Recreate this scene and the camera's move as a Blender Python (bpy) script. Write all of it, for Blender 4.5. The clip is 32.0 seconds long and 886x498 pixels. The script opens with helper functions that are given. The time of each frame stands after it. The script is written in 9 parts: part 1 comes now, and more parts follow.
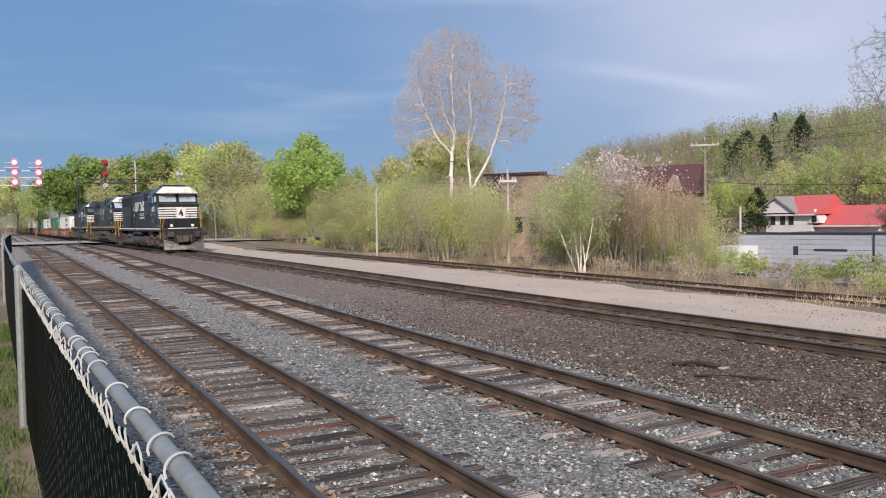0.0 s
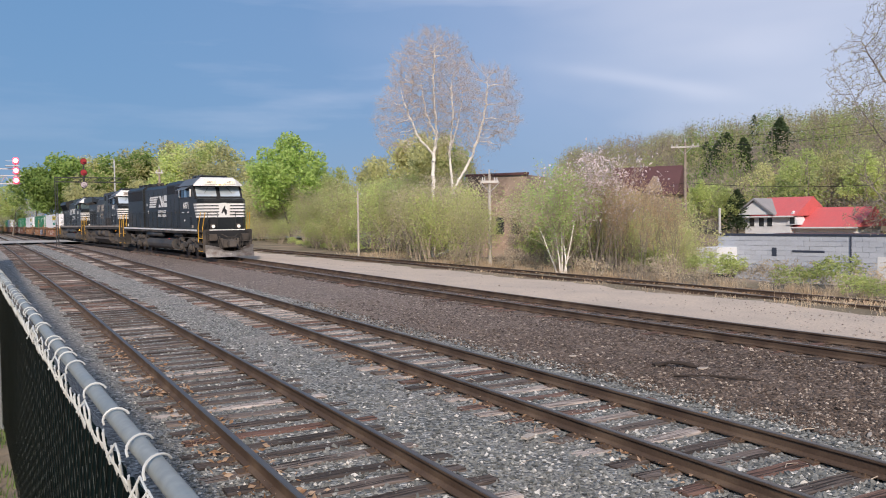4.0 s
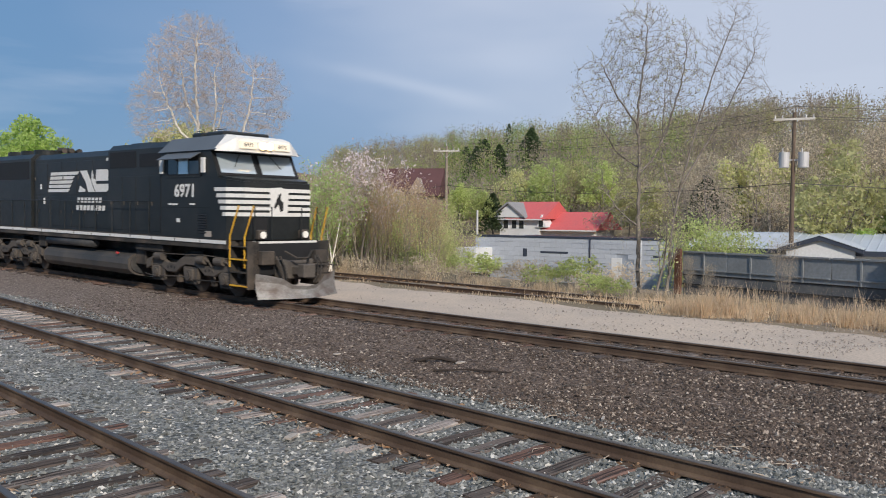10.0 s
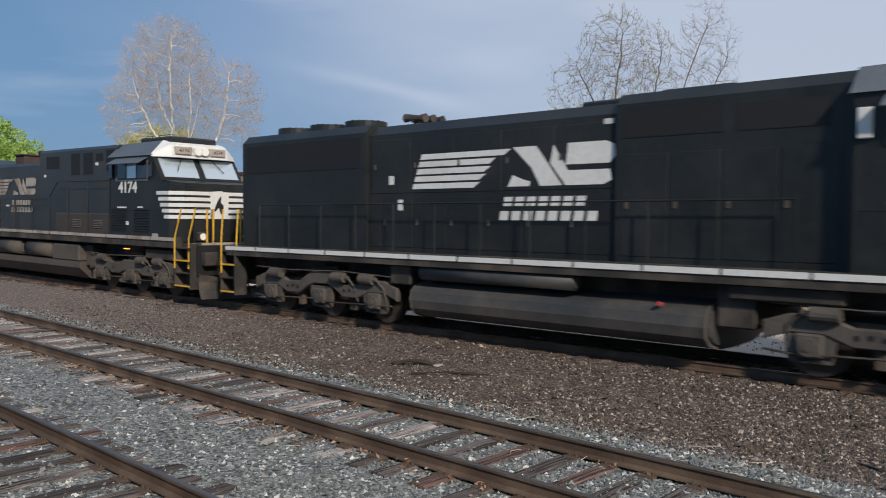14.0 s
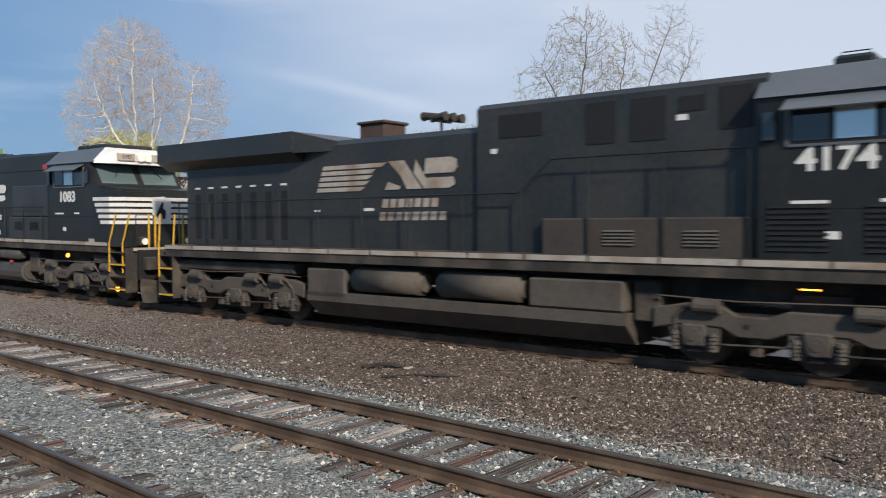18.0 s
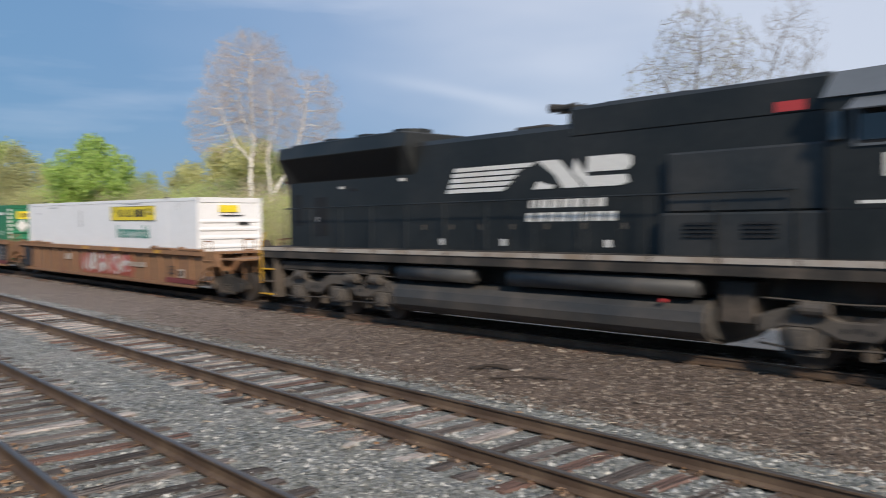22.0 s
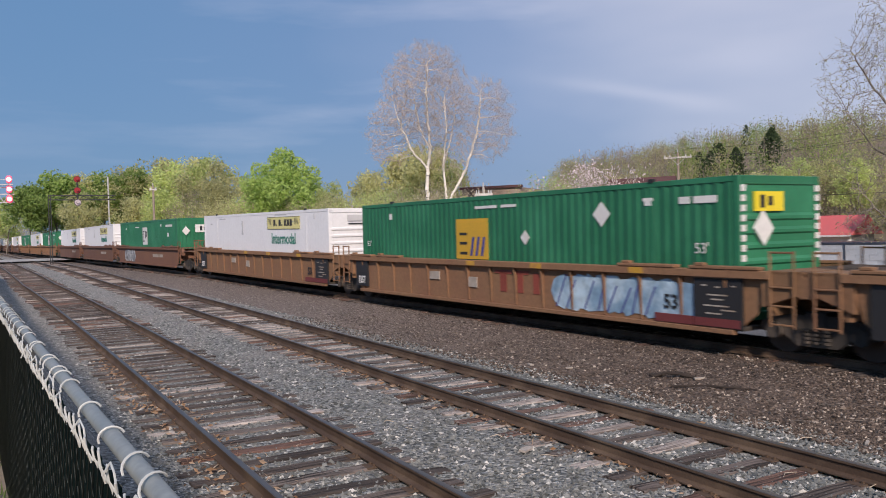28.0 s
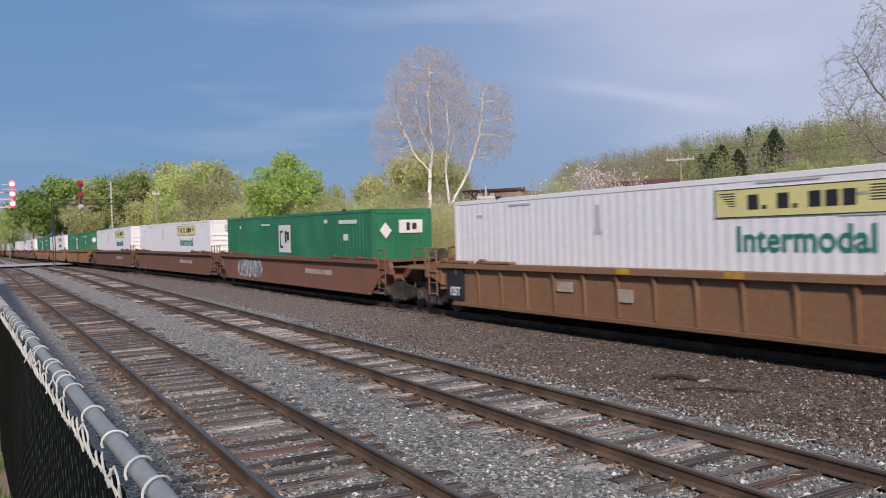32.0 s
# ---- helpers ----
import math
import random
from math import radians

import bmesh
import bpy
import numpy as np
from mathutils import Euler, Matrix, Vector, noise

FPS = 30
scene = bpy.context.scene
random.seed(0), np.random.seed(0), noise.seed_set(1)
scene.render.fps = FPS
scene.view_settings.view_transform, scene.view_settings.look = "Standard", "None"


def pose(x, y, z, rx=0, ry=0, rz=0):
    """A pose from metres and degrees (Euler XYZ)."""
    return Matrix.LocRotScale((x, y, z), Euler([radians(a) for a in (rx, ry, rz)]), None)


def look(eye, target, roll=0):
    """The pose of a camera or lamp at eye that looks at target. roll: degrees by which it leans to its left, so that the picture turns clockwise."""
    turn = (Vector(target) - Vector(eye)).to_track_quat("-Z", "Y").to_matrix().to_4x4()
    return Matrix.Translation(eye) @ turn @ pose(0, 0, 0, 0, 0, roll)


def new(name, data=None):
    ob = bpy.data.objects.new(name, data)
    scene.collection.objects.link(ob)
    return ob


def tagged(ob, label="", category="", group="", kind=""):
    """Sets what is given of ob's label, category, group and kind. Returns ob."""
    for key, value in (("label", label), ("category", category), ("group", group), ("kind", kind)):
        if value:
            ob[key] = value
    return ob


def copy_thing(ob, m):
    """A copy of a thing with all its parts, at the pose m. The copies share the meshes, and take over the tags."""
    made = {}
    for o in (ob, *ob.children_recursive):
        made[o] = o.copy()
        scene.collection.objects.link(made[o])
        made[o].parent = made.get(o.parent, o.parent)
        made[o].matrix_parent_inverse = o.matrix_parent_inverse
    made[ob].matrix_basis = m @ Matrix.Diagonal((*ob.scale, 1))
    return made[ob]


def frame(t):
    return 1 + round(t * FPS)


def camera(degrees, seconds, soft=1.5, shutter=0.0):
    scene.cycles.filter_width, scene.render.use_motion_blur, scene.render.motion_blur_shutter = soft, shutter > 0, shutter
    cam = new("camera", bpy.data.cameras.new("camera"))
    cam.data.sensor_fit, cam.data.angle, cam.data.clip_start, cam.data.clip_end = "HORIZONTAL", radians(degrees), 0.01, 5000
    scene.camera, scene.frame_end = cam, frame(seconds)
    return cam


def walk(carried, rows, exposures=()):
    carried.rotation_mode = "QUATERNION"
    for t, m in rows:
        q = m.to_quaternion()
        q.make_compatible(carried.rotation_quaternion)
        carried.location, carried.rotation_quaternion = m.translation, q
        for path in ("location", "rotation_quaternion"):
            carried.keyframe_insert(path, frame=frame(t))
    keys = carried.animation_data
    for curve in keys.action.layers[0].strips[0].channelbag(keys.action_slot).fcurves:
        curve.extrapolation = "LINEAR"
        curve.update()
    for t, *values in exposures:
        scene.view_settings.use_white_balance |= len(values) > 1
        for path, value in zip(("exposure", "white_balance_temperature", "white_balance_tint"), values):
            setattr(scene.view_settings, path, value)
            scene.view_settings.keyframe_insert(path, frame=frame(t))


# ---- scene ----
cam = camera(57.2, 32.0, soft=1.0, shutter=0.5)
PATH = [
    (0.0, pose(0, 0, 2.5, 87.90, 1.05, -26.03)),
    (0.5, pose(0, 0, 2.5, 87.92, 0.98, -26.09)),
    (1.0, pose(0, 0, 2.5, 87.87, 0.95, -26.09)),
    (1.5, pose(0, 0, 2.5, 87.86, 0.98, -26.09)),
    (2.0, pose(0, 0, 2.5, 87.90, 1.04, -26.03)),
    (2.5, pose(0, 0, 2.5, 87.91, 1.00, -26.09)),
    (4.5, pose(0, 0, 2.5, 87.89, 0.63, -28.96)),
    (5.0, pose(0, 0, 2.5, 87.83, 0.23, -32.69)),
    (5.5, pose(0, 0, 2.5, 87.81, 0.21, -35.12)),
    (6.0, pose(0, 0, 2.5, 87.79, 0.27, -35.86)),
    (6.5, pose(0, 0, 2.5, 87.80, 0.24, -35.95)),
    (7.0, pose(0, 0, 2.5, 87.78, 0.04, -36.61)),
    (7.5, pose(0, 0, 2.5, 87.80, -0.13, -39.87)),
    (8.0, pose(0, 0, 2.5, 87.72, -0.32, -41.81)),
    (8.5, pose(0, 0, 2.5, 87.65, -0.37, -42.98)),
    (9.0, pose(0, 0, 2.5, 87.65, -0.52, -43.50)),
    (9.5, pose(0, 0, 2.5, 87.68, -0.52, -43.81)),
    (10.0, pose(0, 0, 2.5, 87.73, -0.49, -43.69)),
    (10.5, pose(0, 0, 2.5, 87.72, -0.52, -43.64)),
    (11.0, pose(0, 0, 2.5, 87.95, -0.49, -43.63)),
    (11.5, pose(0, 0, 2.5, 87.99, -0.46, -44.55)),
    (12.0, pose(0, 0, 2.5, 87.97, -0.40, -44.45)),
    (12.5, pose(0, 0, 2.5, 88.12, -0.25, -44.53)),
    (13.0, pose(0, 0, 2.5, 88.06, -0.33, -44.74)),
    (13.5, pose(0, 0, 2.5, 87.98, -0.32, -44.98)),
    (15.5, pose(0, 0, 2.5, 87.93, -0.24, -46.72)),
    (16.0, pose(0, 0, 2.5, 87.96, -0.06, -47.26)),
    (16.5, pose(0, 0, 2.5, 88.07, 0.05, -47.74)),
    (17.0, pose(0, 0, 2.5, 88.12, 0.12, -47.93)),
    (17.5, pose(0, 0, 2.5, 88.12, 0.21, -47.40)),
    (18.0, pose(0, 0, 2.5, 88.09, 0.37, -47.54)),
    (18.5, pose(0, 0, 2.5, 88.13, 0.43, -47.68)),
    (19.0, pose(0, 0, 2.5, 88.20, 0.37, -47.08)),
    (19.5, pose(0, 0, 2.5, 88.22, 0.45, -46.87)),
    (20.0, pose(0, 0, 2.5, 88.23, 0.50, -47.16)),
    (20.5, pose(0, 0, 2.5, 88.29, 0.56, -47.31)),
    (21.0, pose(0, 0, 2.5, 88.35, 0.52, -47.50)),
    (21.5, pose(0, 0, 2.5, 88.36, 0.54, -47.17)),
    (22.0, pose(0, 0, 2.5, 88.28, 0.71, -39.93)),
    (22.5, pose(0, 0, 2.5, 88.48, 1.00, -31.33)),
    (23.0, pose(0, 0, 2.5, 88.57, 1.25, -27.05)),
    (23.5, pose(0, 0, 2.5, 88.66, 1.42, -25.89)),
    (24.0, pose(0, 0, 2.5, 88.71, 1.61, -26.10)),
    (24.5, pose(0, 0, 2.5, 88.76, 1.60, -26.43)),
    (25.0, pose(0, 0, 2.5, 88.70, 1.59, -26.73)),
    (25.5, pose(0, 0, 2.5, 88.74, 1.59, -27.02)),
    (27.5, pose(0, 0, 2.5, 88.78, 1.55, -27.64)),
    (28.0, pose(0, 0, 2.5, 88.83, 1.55, -27.69)),
    (28.5, pose(0, 0, 2.5, 88.89, 1.56, -27.69)),
    (29.0, pose(0, 0, 2.5, 88.89, 1.54, -27.69)),
    (29.5, pose(0, 0, 2.5, 88.95, 1.57, -27.70)),
    (30.0, pose(0, 0, 2.5, 88.95, 1.58, -27.70)),
    (30.5, pose(0, 0, 2.5, 88.95, 1.55, -27.69)),
    (31.0, pose(0, 0, 2.5, 88.96, 1.57, -27.59)),
    (31.5, pose(0, 0, 2.5, 89.00, 1.70, -27.52)),
    (32.0, pose(0, 0, 2.5, 89.05, 1.76, -27.51)),
]
# the clip's camera opens and closes its exposure a little on the way
EXPOSURES = [(0.0, 0.1, 6550, 18), (6.0, 0.1, 6400, 16), (6.8, -0.06, 6300, 13), (9.0, -0.06, 6350, 12), (13.0, -0.18, 6300, 11), (16.0, -0.14, 6450, 10), (17.5, -0.1, 6450, 9), (18.0, 0.12, 6500, 10), (19.5, 0.1, 6500, 10), (21.0, 0.06, 6500, 11), (23.0, 0.06, 6550, 13), (24.5, 0.0, 6500, 17), (28.0, -0.1, 6500, 20), (32.0, -0.07, 6500, 20)]
walk(cam, PATH, EXPOSURES)

# ---- world and sun ----
SUN_AZ, SUN_EL = radians(205), radians(31)      # low sun behind the camera, down the line
world = bpy.data.worlds.new("sky")
scene.world = world
world.use_nodes = True


def build_sky():
    nt = world.node_tree
    n, l = nt.nodes, nt.links
    n.clear()
    out = n.new("ShaderNodeOutputWorld")
    bg = n.new("ShaderNodeBackground")
    sky = n.new("ShaderNodeTexSky")
    sky.sky_type = "NISHITA"
    sky.sun_disc = False
    sky.sun_elevation, sky.sun_rotation = SUN_EL, SUN_AZ
    sky.air_density, sky.dust_density, sky.ozone_density = 1.2, 0.6, 2.0
    gain = n.new("ShaderNodeVectorMath")
    gain.operation = "SCALE"
    gain.inputs[3].default_value = 0.11
    l.new(sky.outputs[0], gain.inputs[0])
    co = n.new("ShaderNodeTexCoord")
    # storm bank: slate blue to the left, paling to grey on the right and overhead
    sep = n.new("ShaderNodeSeparateXYZ")
    l.new(co.outputs["Generated"], sep.inputs[0])
    warp = n.new("ShaderNodeTexNoise")
    warp.inputs["Scale"].default_value, warp.inputs["Detail"].default_value = 1.6, 4
    stretch = n.new("ShaderNodeVectorMath")
    stretch.operation = "MULTIPLY"
    stretch.inputs[1].default_value = (1.0, 1.0, 3.2)
    l.new(co.outputs["Generated"], stretch.inputs[0])
    l.new(stretch.outputs[0], warp.inputs["Vector"])
    side = n.new("ShaderNodeMath")
    side.operation = "MULTIPLY_ADD"
    side.inputs[1].default_value, side.inputs[2].default_value = 1.25, -0.47
    l.new(sep.outputs["X"], side.inputs[0])
    up = n.new("ShaderNodeMath")
    up.operation = "MULTIPLY_ADD"
    up.inputs[1].default_value = 0.9
    l.new(sep.outputs["Z"], up.inputs[0])
    l.new(side.outputs[0], up.inputs[2])
    mixn = n.new("ShaderNodeMath")
    mixn.operation = "MULTIPLY_ADD"
    mixn.inputs[1].default_value = 0.55
    l.new(warp.outputs["Fac"], mixn.inputs[0])
    l.new(up.outputs[0], mixn.inputs[2])
    ramp = n.new("ShaderNodeValToRGB")
    e = ramp.color_ramp.elements
    e[0].position, e[0].color = 0.12, (0.125, 0.285, 0.505, 1)
    e[1].position, e[1].color = 0.98, (0.59, 0.65, 0.77, 1)
    m = e.new(0.45)
    m.color = (0.15, 0.295, 0.515, 1)
    m = e.new(0.72)
    m.color = (0.255, 0.375, 0.58, 1)
    l.new(mixn.outputs[0], ramp.inputs[0])
    # thin bright streaks of cloud
    st = n.new("ShaderNodeTexNoise")
    st.inputs["Scale"].default_value, st.inputs["Detail"].default_value = 2.4, 6
    st2 = n.new("ShaderNodeVectorMath")
    st2.operation = "MULTIPLY"
    st2.inputs[1].default_value = (0.9, 0.9, 6.0)
    l.new(co.outputs["Generated"], st2.inputs[0])
    l.new(st2.outputs[0], st.inputs["Vector"])
    sr = n.new("ShaderNodeMapRange")
    sr.inputs[1].default_value, sr.inputs[2].default_value = 0.54, 0.74
    sr.inputs[3].default_value, sr.inputs[4].default_value = 0.0, 0.55
    l.new(st.outputs["Fac"], sr.inputs[0])
    sm = n.new("ShaderNodeMapRange")
    sm.inputs[1].default_value, sm.inputs[2].default_value = -0.2, 0.55
    sm.inputs[3].default_value, sm.inputs[4].default_value = 0.12, 0.9
    l.new(sep.outputs["X"], sm.inputs[0])
    st3 = n.new("ShaderNodeMath")
    st3.operation = "MULTIPLY"
    st3.use_clamp = True
    l.new(sr.outputs[0], st3.inputs[0])
    l.new(sm.outputs[0], st3.inputs[1])
    # two brighter banks of cloud over the hill: bearing, height, breadth, depth, slope, strength
    total = st3.outputs[0]
    for az, el, wide, deep, slope, much in ((40.5, 9.2, 0.085, 0.0085, 0.22, 0.34), (49.0, 10.4, 0.055, 0.018, 0.0, 0.30), (44.5, 8.0, 0.05, 0.012, 0.2, 0.26)):
        a, b = radians(az), radians(el)
        sums = []
        for axis, k in (((math.cos(a), -math.sin(a), 0.0), wide), ((-math.sin(b) * math.sin(a) + slope * math.cos(a), -math.sin(b) * math.cos(a) - slope * math.sin(a), math.cos(b)), deep)):
            dt = n.new("ShaderNodeVectorMath")
            dt.operation = "DOT_PRODUCT"
            dt.inputs[1].default_value = axis
            l.new(co.outputs["Generated"], dt.inputs[0])
            wob = n.new("ShaderNodeMath")
            wob.operation = "MULTIPLY_ADD"
            wob.inputs[1].default_value, wob.inputs[2].default_value = deep * 2.2, -deep * 1.1
            l.new(st.outputs["Fac"], wob.inputs[0])
            ad = n.new("ShaderNodeMath")
            ad.operation = "ADD"
            l.new(dt.outputs["Value"], ad.inputs[0])
            l.new(wob.outputs[0], ad.inputs[1])
            dv = n.new("ShaderNodeMath")
            dv.operation = "DIVIDE"
            dv.inputs[1].default_value = k
            l.new(ad.outputs[0], dv.inputs[0])
            sq = n.new("ShaderNodeMath")
            sq.operation = "MULTIPLY"
            l.new(dv.outputs[0], sq.inputs[0])
            l.new(dv.outputs[0], sq.inputs[1])
            sums.append(sq.outputs[0])
        ex = n.new("ShaderNodeMath")
        ex.operation = "ADD"
        l.new(sums[0], ex.inputs[0])
        l.new(sums[1], ex.inputs[1])
        neg = n.new("ShaderNodeMath")
        neg.operation = "MULTIPLY"
        neg.inputs[1].default_value = -1.0
        l.new(ex.outputs[0], neg.inputs[0])
        bell = n.new("ShaderNodeMath")
        bell.operation = "EXPONENT"
        l.new(neg.outputs[0], bell.inputs[0])
        acc = n.new("ShaderNodeMath")
        acc.operation = "MULTIPLY_ADD"
        acc.inputs[1].default_value = much
        acc.use_clamp = True
        l.new(bell.outputs[0], acc.inputs[0])
        l.new(total, acc.inputs[2])
        total = acc.outputs[0]
    cl = n.new("ShaderNodeMix")
    cl.data_type = "RGBA"
    cl.inputs[7].default_value = (0.66, 0.72, 0.84, 1)
    l.new(total, cl.inputs[0])
    l.new(ramp.outputs[0], cl.inputs[6])
    both = n.new("ShaderNodeMix")
    both.data_type = "RGBA"
    both.inputs[0].default_value = 0.88
    l.new(gain.outputs[0], both.inputs[6])
    l.new(cl.outputs[2], both.inputs[7])
    l.new(both.outputs[2], bg.inputs[0])
    bg.inputs[1].default_value = 1.0
    l.new(bg.outputs[0], out.inputs[0])


build_sky()
sun = new("sun", bpy.data.lights.new("sun", "SUN"))
sun.data.energy, sun.data.angle, sun.data.color = 4.2, radians(4), (1.0, 0.89, 0.74)
_d = Vector((math.sin(SUN_AZ) * math.cos(SUN_EL), math.cos(SUN_AZ) * math.cos(SUN_EL), math.sin(SUN_EL)))
sun.matrix_basis = look(_d * 300, (0, 0, 0))
scene.view_settings.exposure = 0.0

# ---- materials ----
MATS = {}


def mat(name, base, rough=0.75, metal=0.0, var=0.25, big=0.8, fine=18.0, bump=0.2, second=None, mixat=(0.45, 0.65), rnd=0.0, dist=0.01, spec=None, coat=0.0):
    """A procedural surface: a base colour that drifts at two scales, a second colour in patches, and fine relief."""
    if name in MATS:
        return MATS[name]
    m = bpy.data.materials.new(name)
    m.use_nodes = True
    n, l = m.node_tree.nodes, m.node_tree.links
    bs = n["Principled BSDF"]
    co = n.new("ShaderNodeTexCoord")
    n1 = n.new("ShaderNodeTexNoise")
    n1.inputs["Scale"].default_value, n1.inputs["Detail"].default_value = big, 5
    n2 = n.new("ShaderNodeTexNoise")
    n2.inputs["Scale"].default_value, n2.inputs["Detail"].default_value = fine, 6
    for q in (n1, n2):
        l.new(co.outputs["Object"], q.inputs["Vector"])
    col = None
    if second:
        mr = n.new("ShaderNodeMapRange")
        mr.inputs[1].default_value, mr.inputs[2].default_value = mixat
        l.new(n1.outputs["Fac"], mr.inputs[0])
        mx = n.new("ShaderNodeMix")
        mx.data_type = "RGBA"
        mx.inputs[6].default_value, mx.inputs[7].default_value = (*base, 1), (*second, 1)
        l.new(mr.outputs[0], mx.inputs[0])
        col = mx.outputs[2]
    add = n.new("ShaderNodeMath")
    add.operation = "ADD"
    l.new(n1.outputs["Fac"], add.inputs[0])
    l.new(n2.outputs["Fac"], add.inputs[1])
    val = n.new("ShaderNodeMapRange")
    val.inputs[1].default_value, val.inputs[2].default_value = 0.6, 1.4
    val.inputs[3].default_value, val.inputs[4].default_value = 1 - var, 1 + var
    l.new(add.outputs[0], val.inputs[0])
    v = val.outputs[0]
    if rnd:
        oi = n.new("ShaderNodeObjectInfo")
        r2 = n.new("ShaderNodeMapRange")
        r2.inputs[3].default_value, r2.inputs[4].default_value = 1 - rnd, 1 + rnd
        l.new(oi.outputs["Random"], r2.inputs[0])
        ml = n.new("ShaderNodeMath")
        ml.operation = "MULTIPLY"
        l.new(v, ml.inputs[0])
        l.new(r2.outputs[0], ml.inputs[1])
        v = ml.outputs[0]
    sc = n.new("ShaderNodeVectorMath")
    sc.operation = "SCALE"
    if col:
        l.new(col, sc.inputs[0])
    else:
        sc.inputs[0].default_value = base
    l.new(v, sc.inputs[3])
    l.new(sc.outputs[0], bs.inputs["Base Color"])
    rr = n.new("ShaderNodeMapRange")
    rr.inputs[3].default_value, rr.inputs[4].default_value = max(0.02, rough - 0.12), min(1, rough + 0.12)
    l.new(n2.outputs["Fac"], rr.inputs[0])
    l.new(rr.outputs[0], bs.inputs["Roughness"])
    bs.inputs["Metallic"].default_value = metal
    if spec is not None:
        bs.inputs["Specular IOR Level"].default_value = spec
    if coat:
        bs.inputs["Coat Weight"].default_value = coat
    if bump:
        bp = n.new("ShaderNodeBump")
        bp.inputs["Strength"].default_value, bp.inputs["Distance"].default_value = bump, dist
        l.new(n2.outputs["Fac"], bp.inputs["Height"])
        l.new(bp.outputs[0], bs.inputs["Normal"])
    MATS[name] = m
    return m


def leafmat(name, a, b):
    """Leaves: colour by island between two tones, light passing through."""
    if name in MATS:
        return MATS[name]
    m = bpy.data.materials.new(name)
    m.use_nodes = True
    n, l = m.node_tree.nodes, m.node_tree.links
    bs = n["Principled BSDF"]
    g = n.new("ShaderNodeNewGeometry")
    oi = n.new("ShaderNodeObjectInfo")
    mx = n.new("ShaderNodeMix")
    mx.data_type = "RGBA"
    mx.inputs[6].default_value, mx.inputs[7].default_value = (*a, 1), (*b, 1)
    l.new(g.outputs["Random Per Island"], mx.inputs[0])
    mr = n.new("ShaderNodeMapRange")
    mr.inputs[3].default_value, mr.inputs[4].default_value = 0.75, 1.25
    l.new(oi.outputs["Random"], mr.inputs[0])
    sc = n.new("ShaderNodeVectorMath")
    sc.operation = "SCALE"
    l.new(mx.outputs[2], sc.inputs[0])
    l.new(mr.outputs[0], sc.inputs[3])
    l.new(sc.outputs[0], bs.inputs["Base Color"])
    bs.inputs["Roughness"].default_value = 0.65
    bs.inputs["Specular IOR Level"].default_value = 0.2
    tr = n.new("ShaderNodeBsdfTranslucent")
    l.new(sc.outputs[0], tr.inputs[0])
    ms = n.new("ShaderNodeMixShader")
    ms.inputs[0].default_value = 0.5
    l.new(bs.outputs[0], ms.inputs[1])
    l.new(tr.outputs[0], ms.inputs[2])
    l.new(ms.outputs[0], n["Material Output"].inputs[0])
    MATS[name] = m
    return m


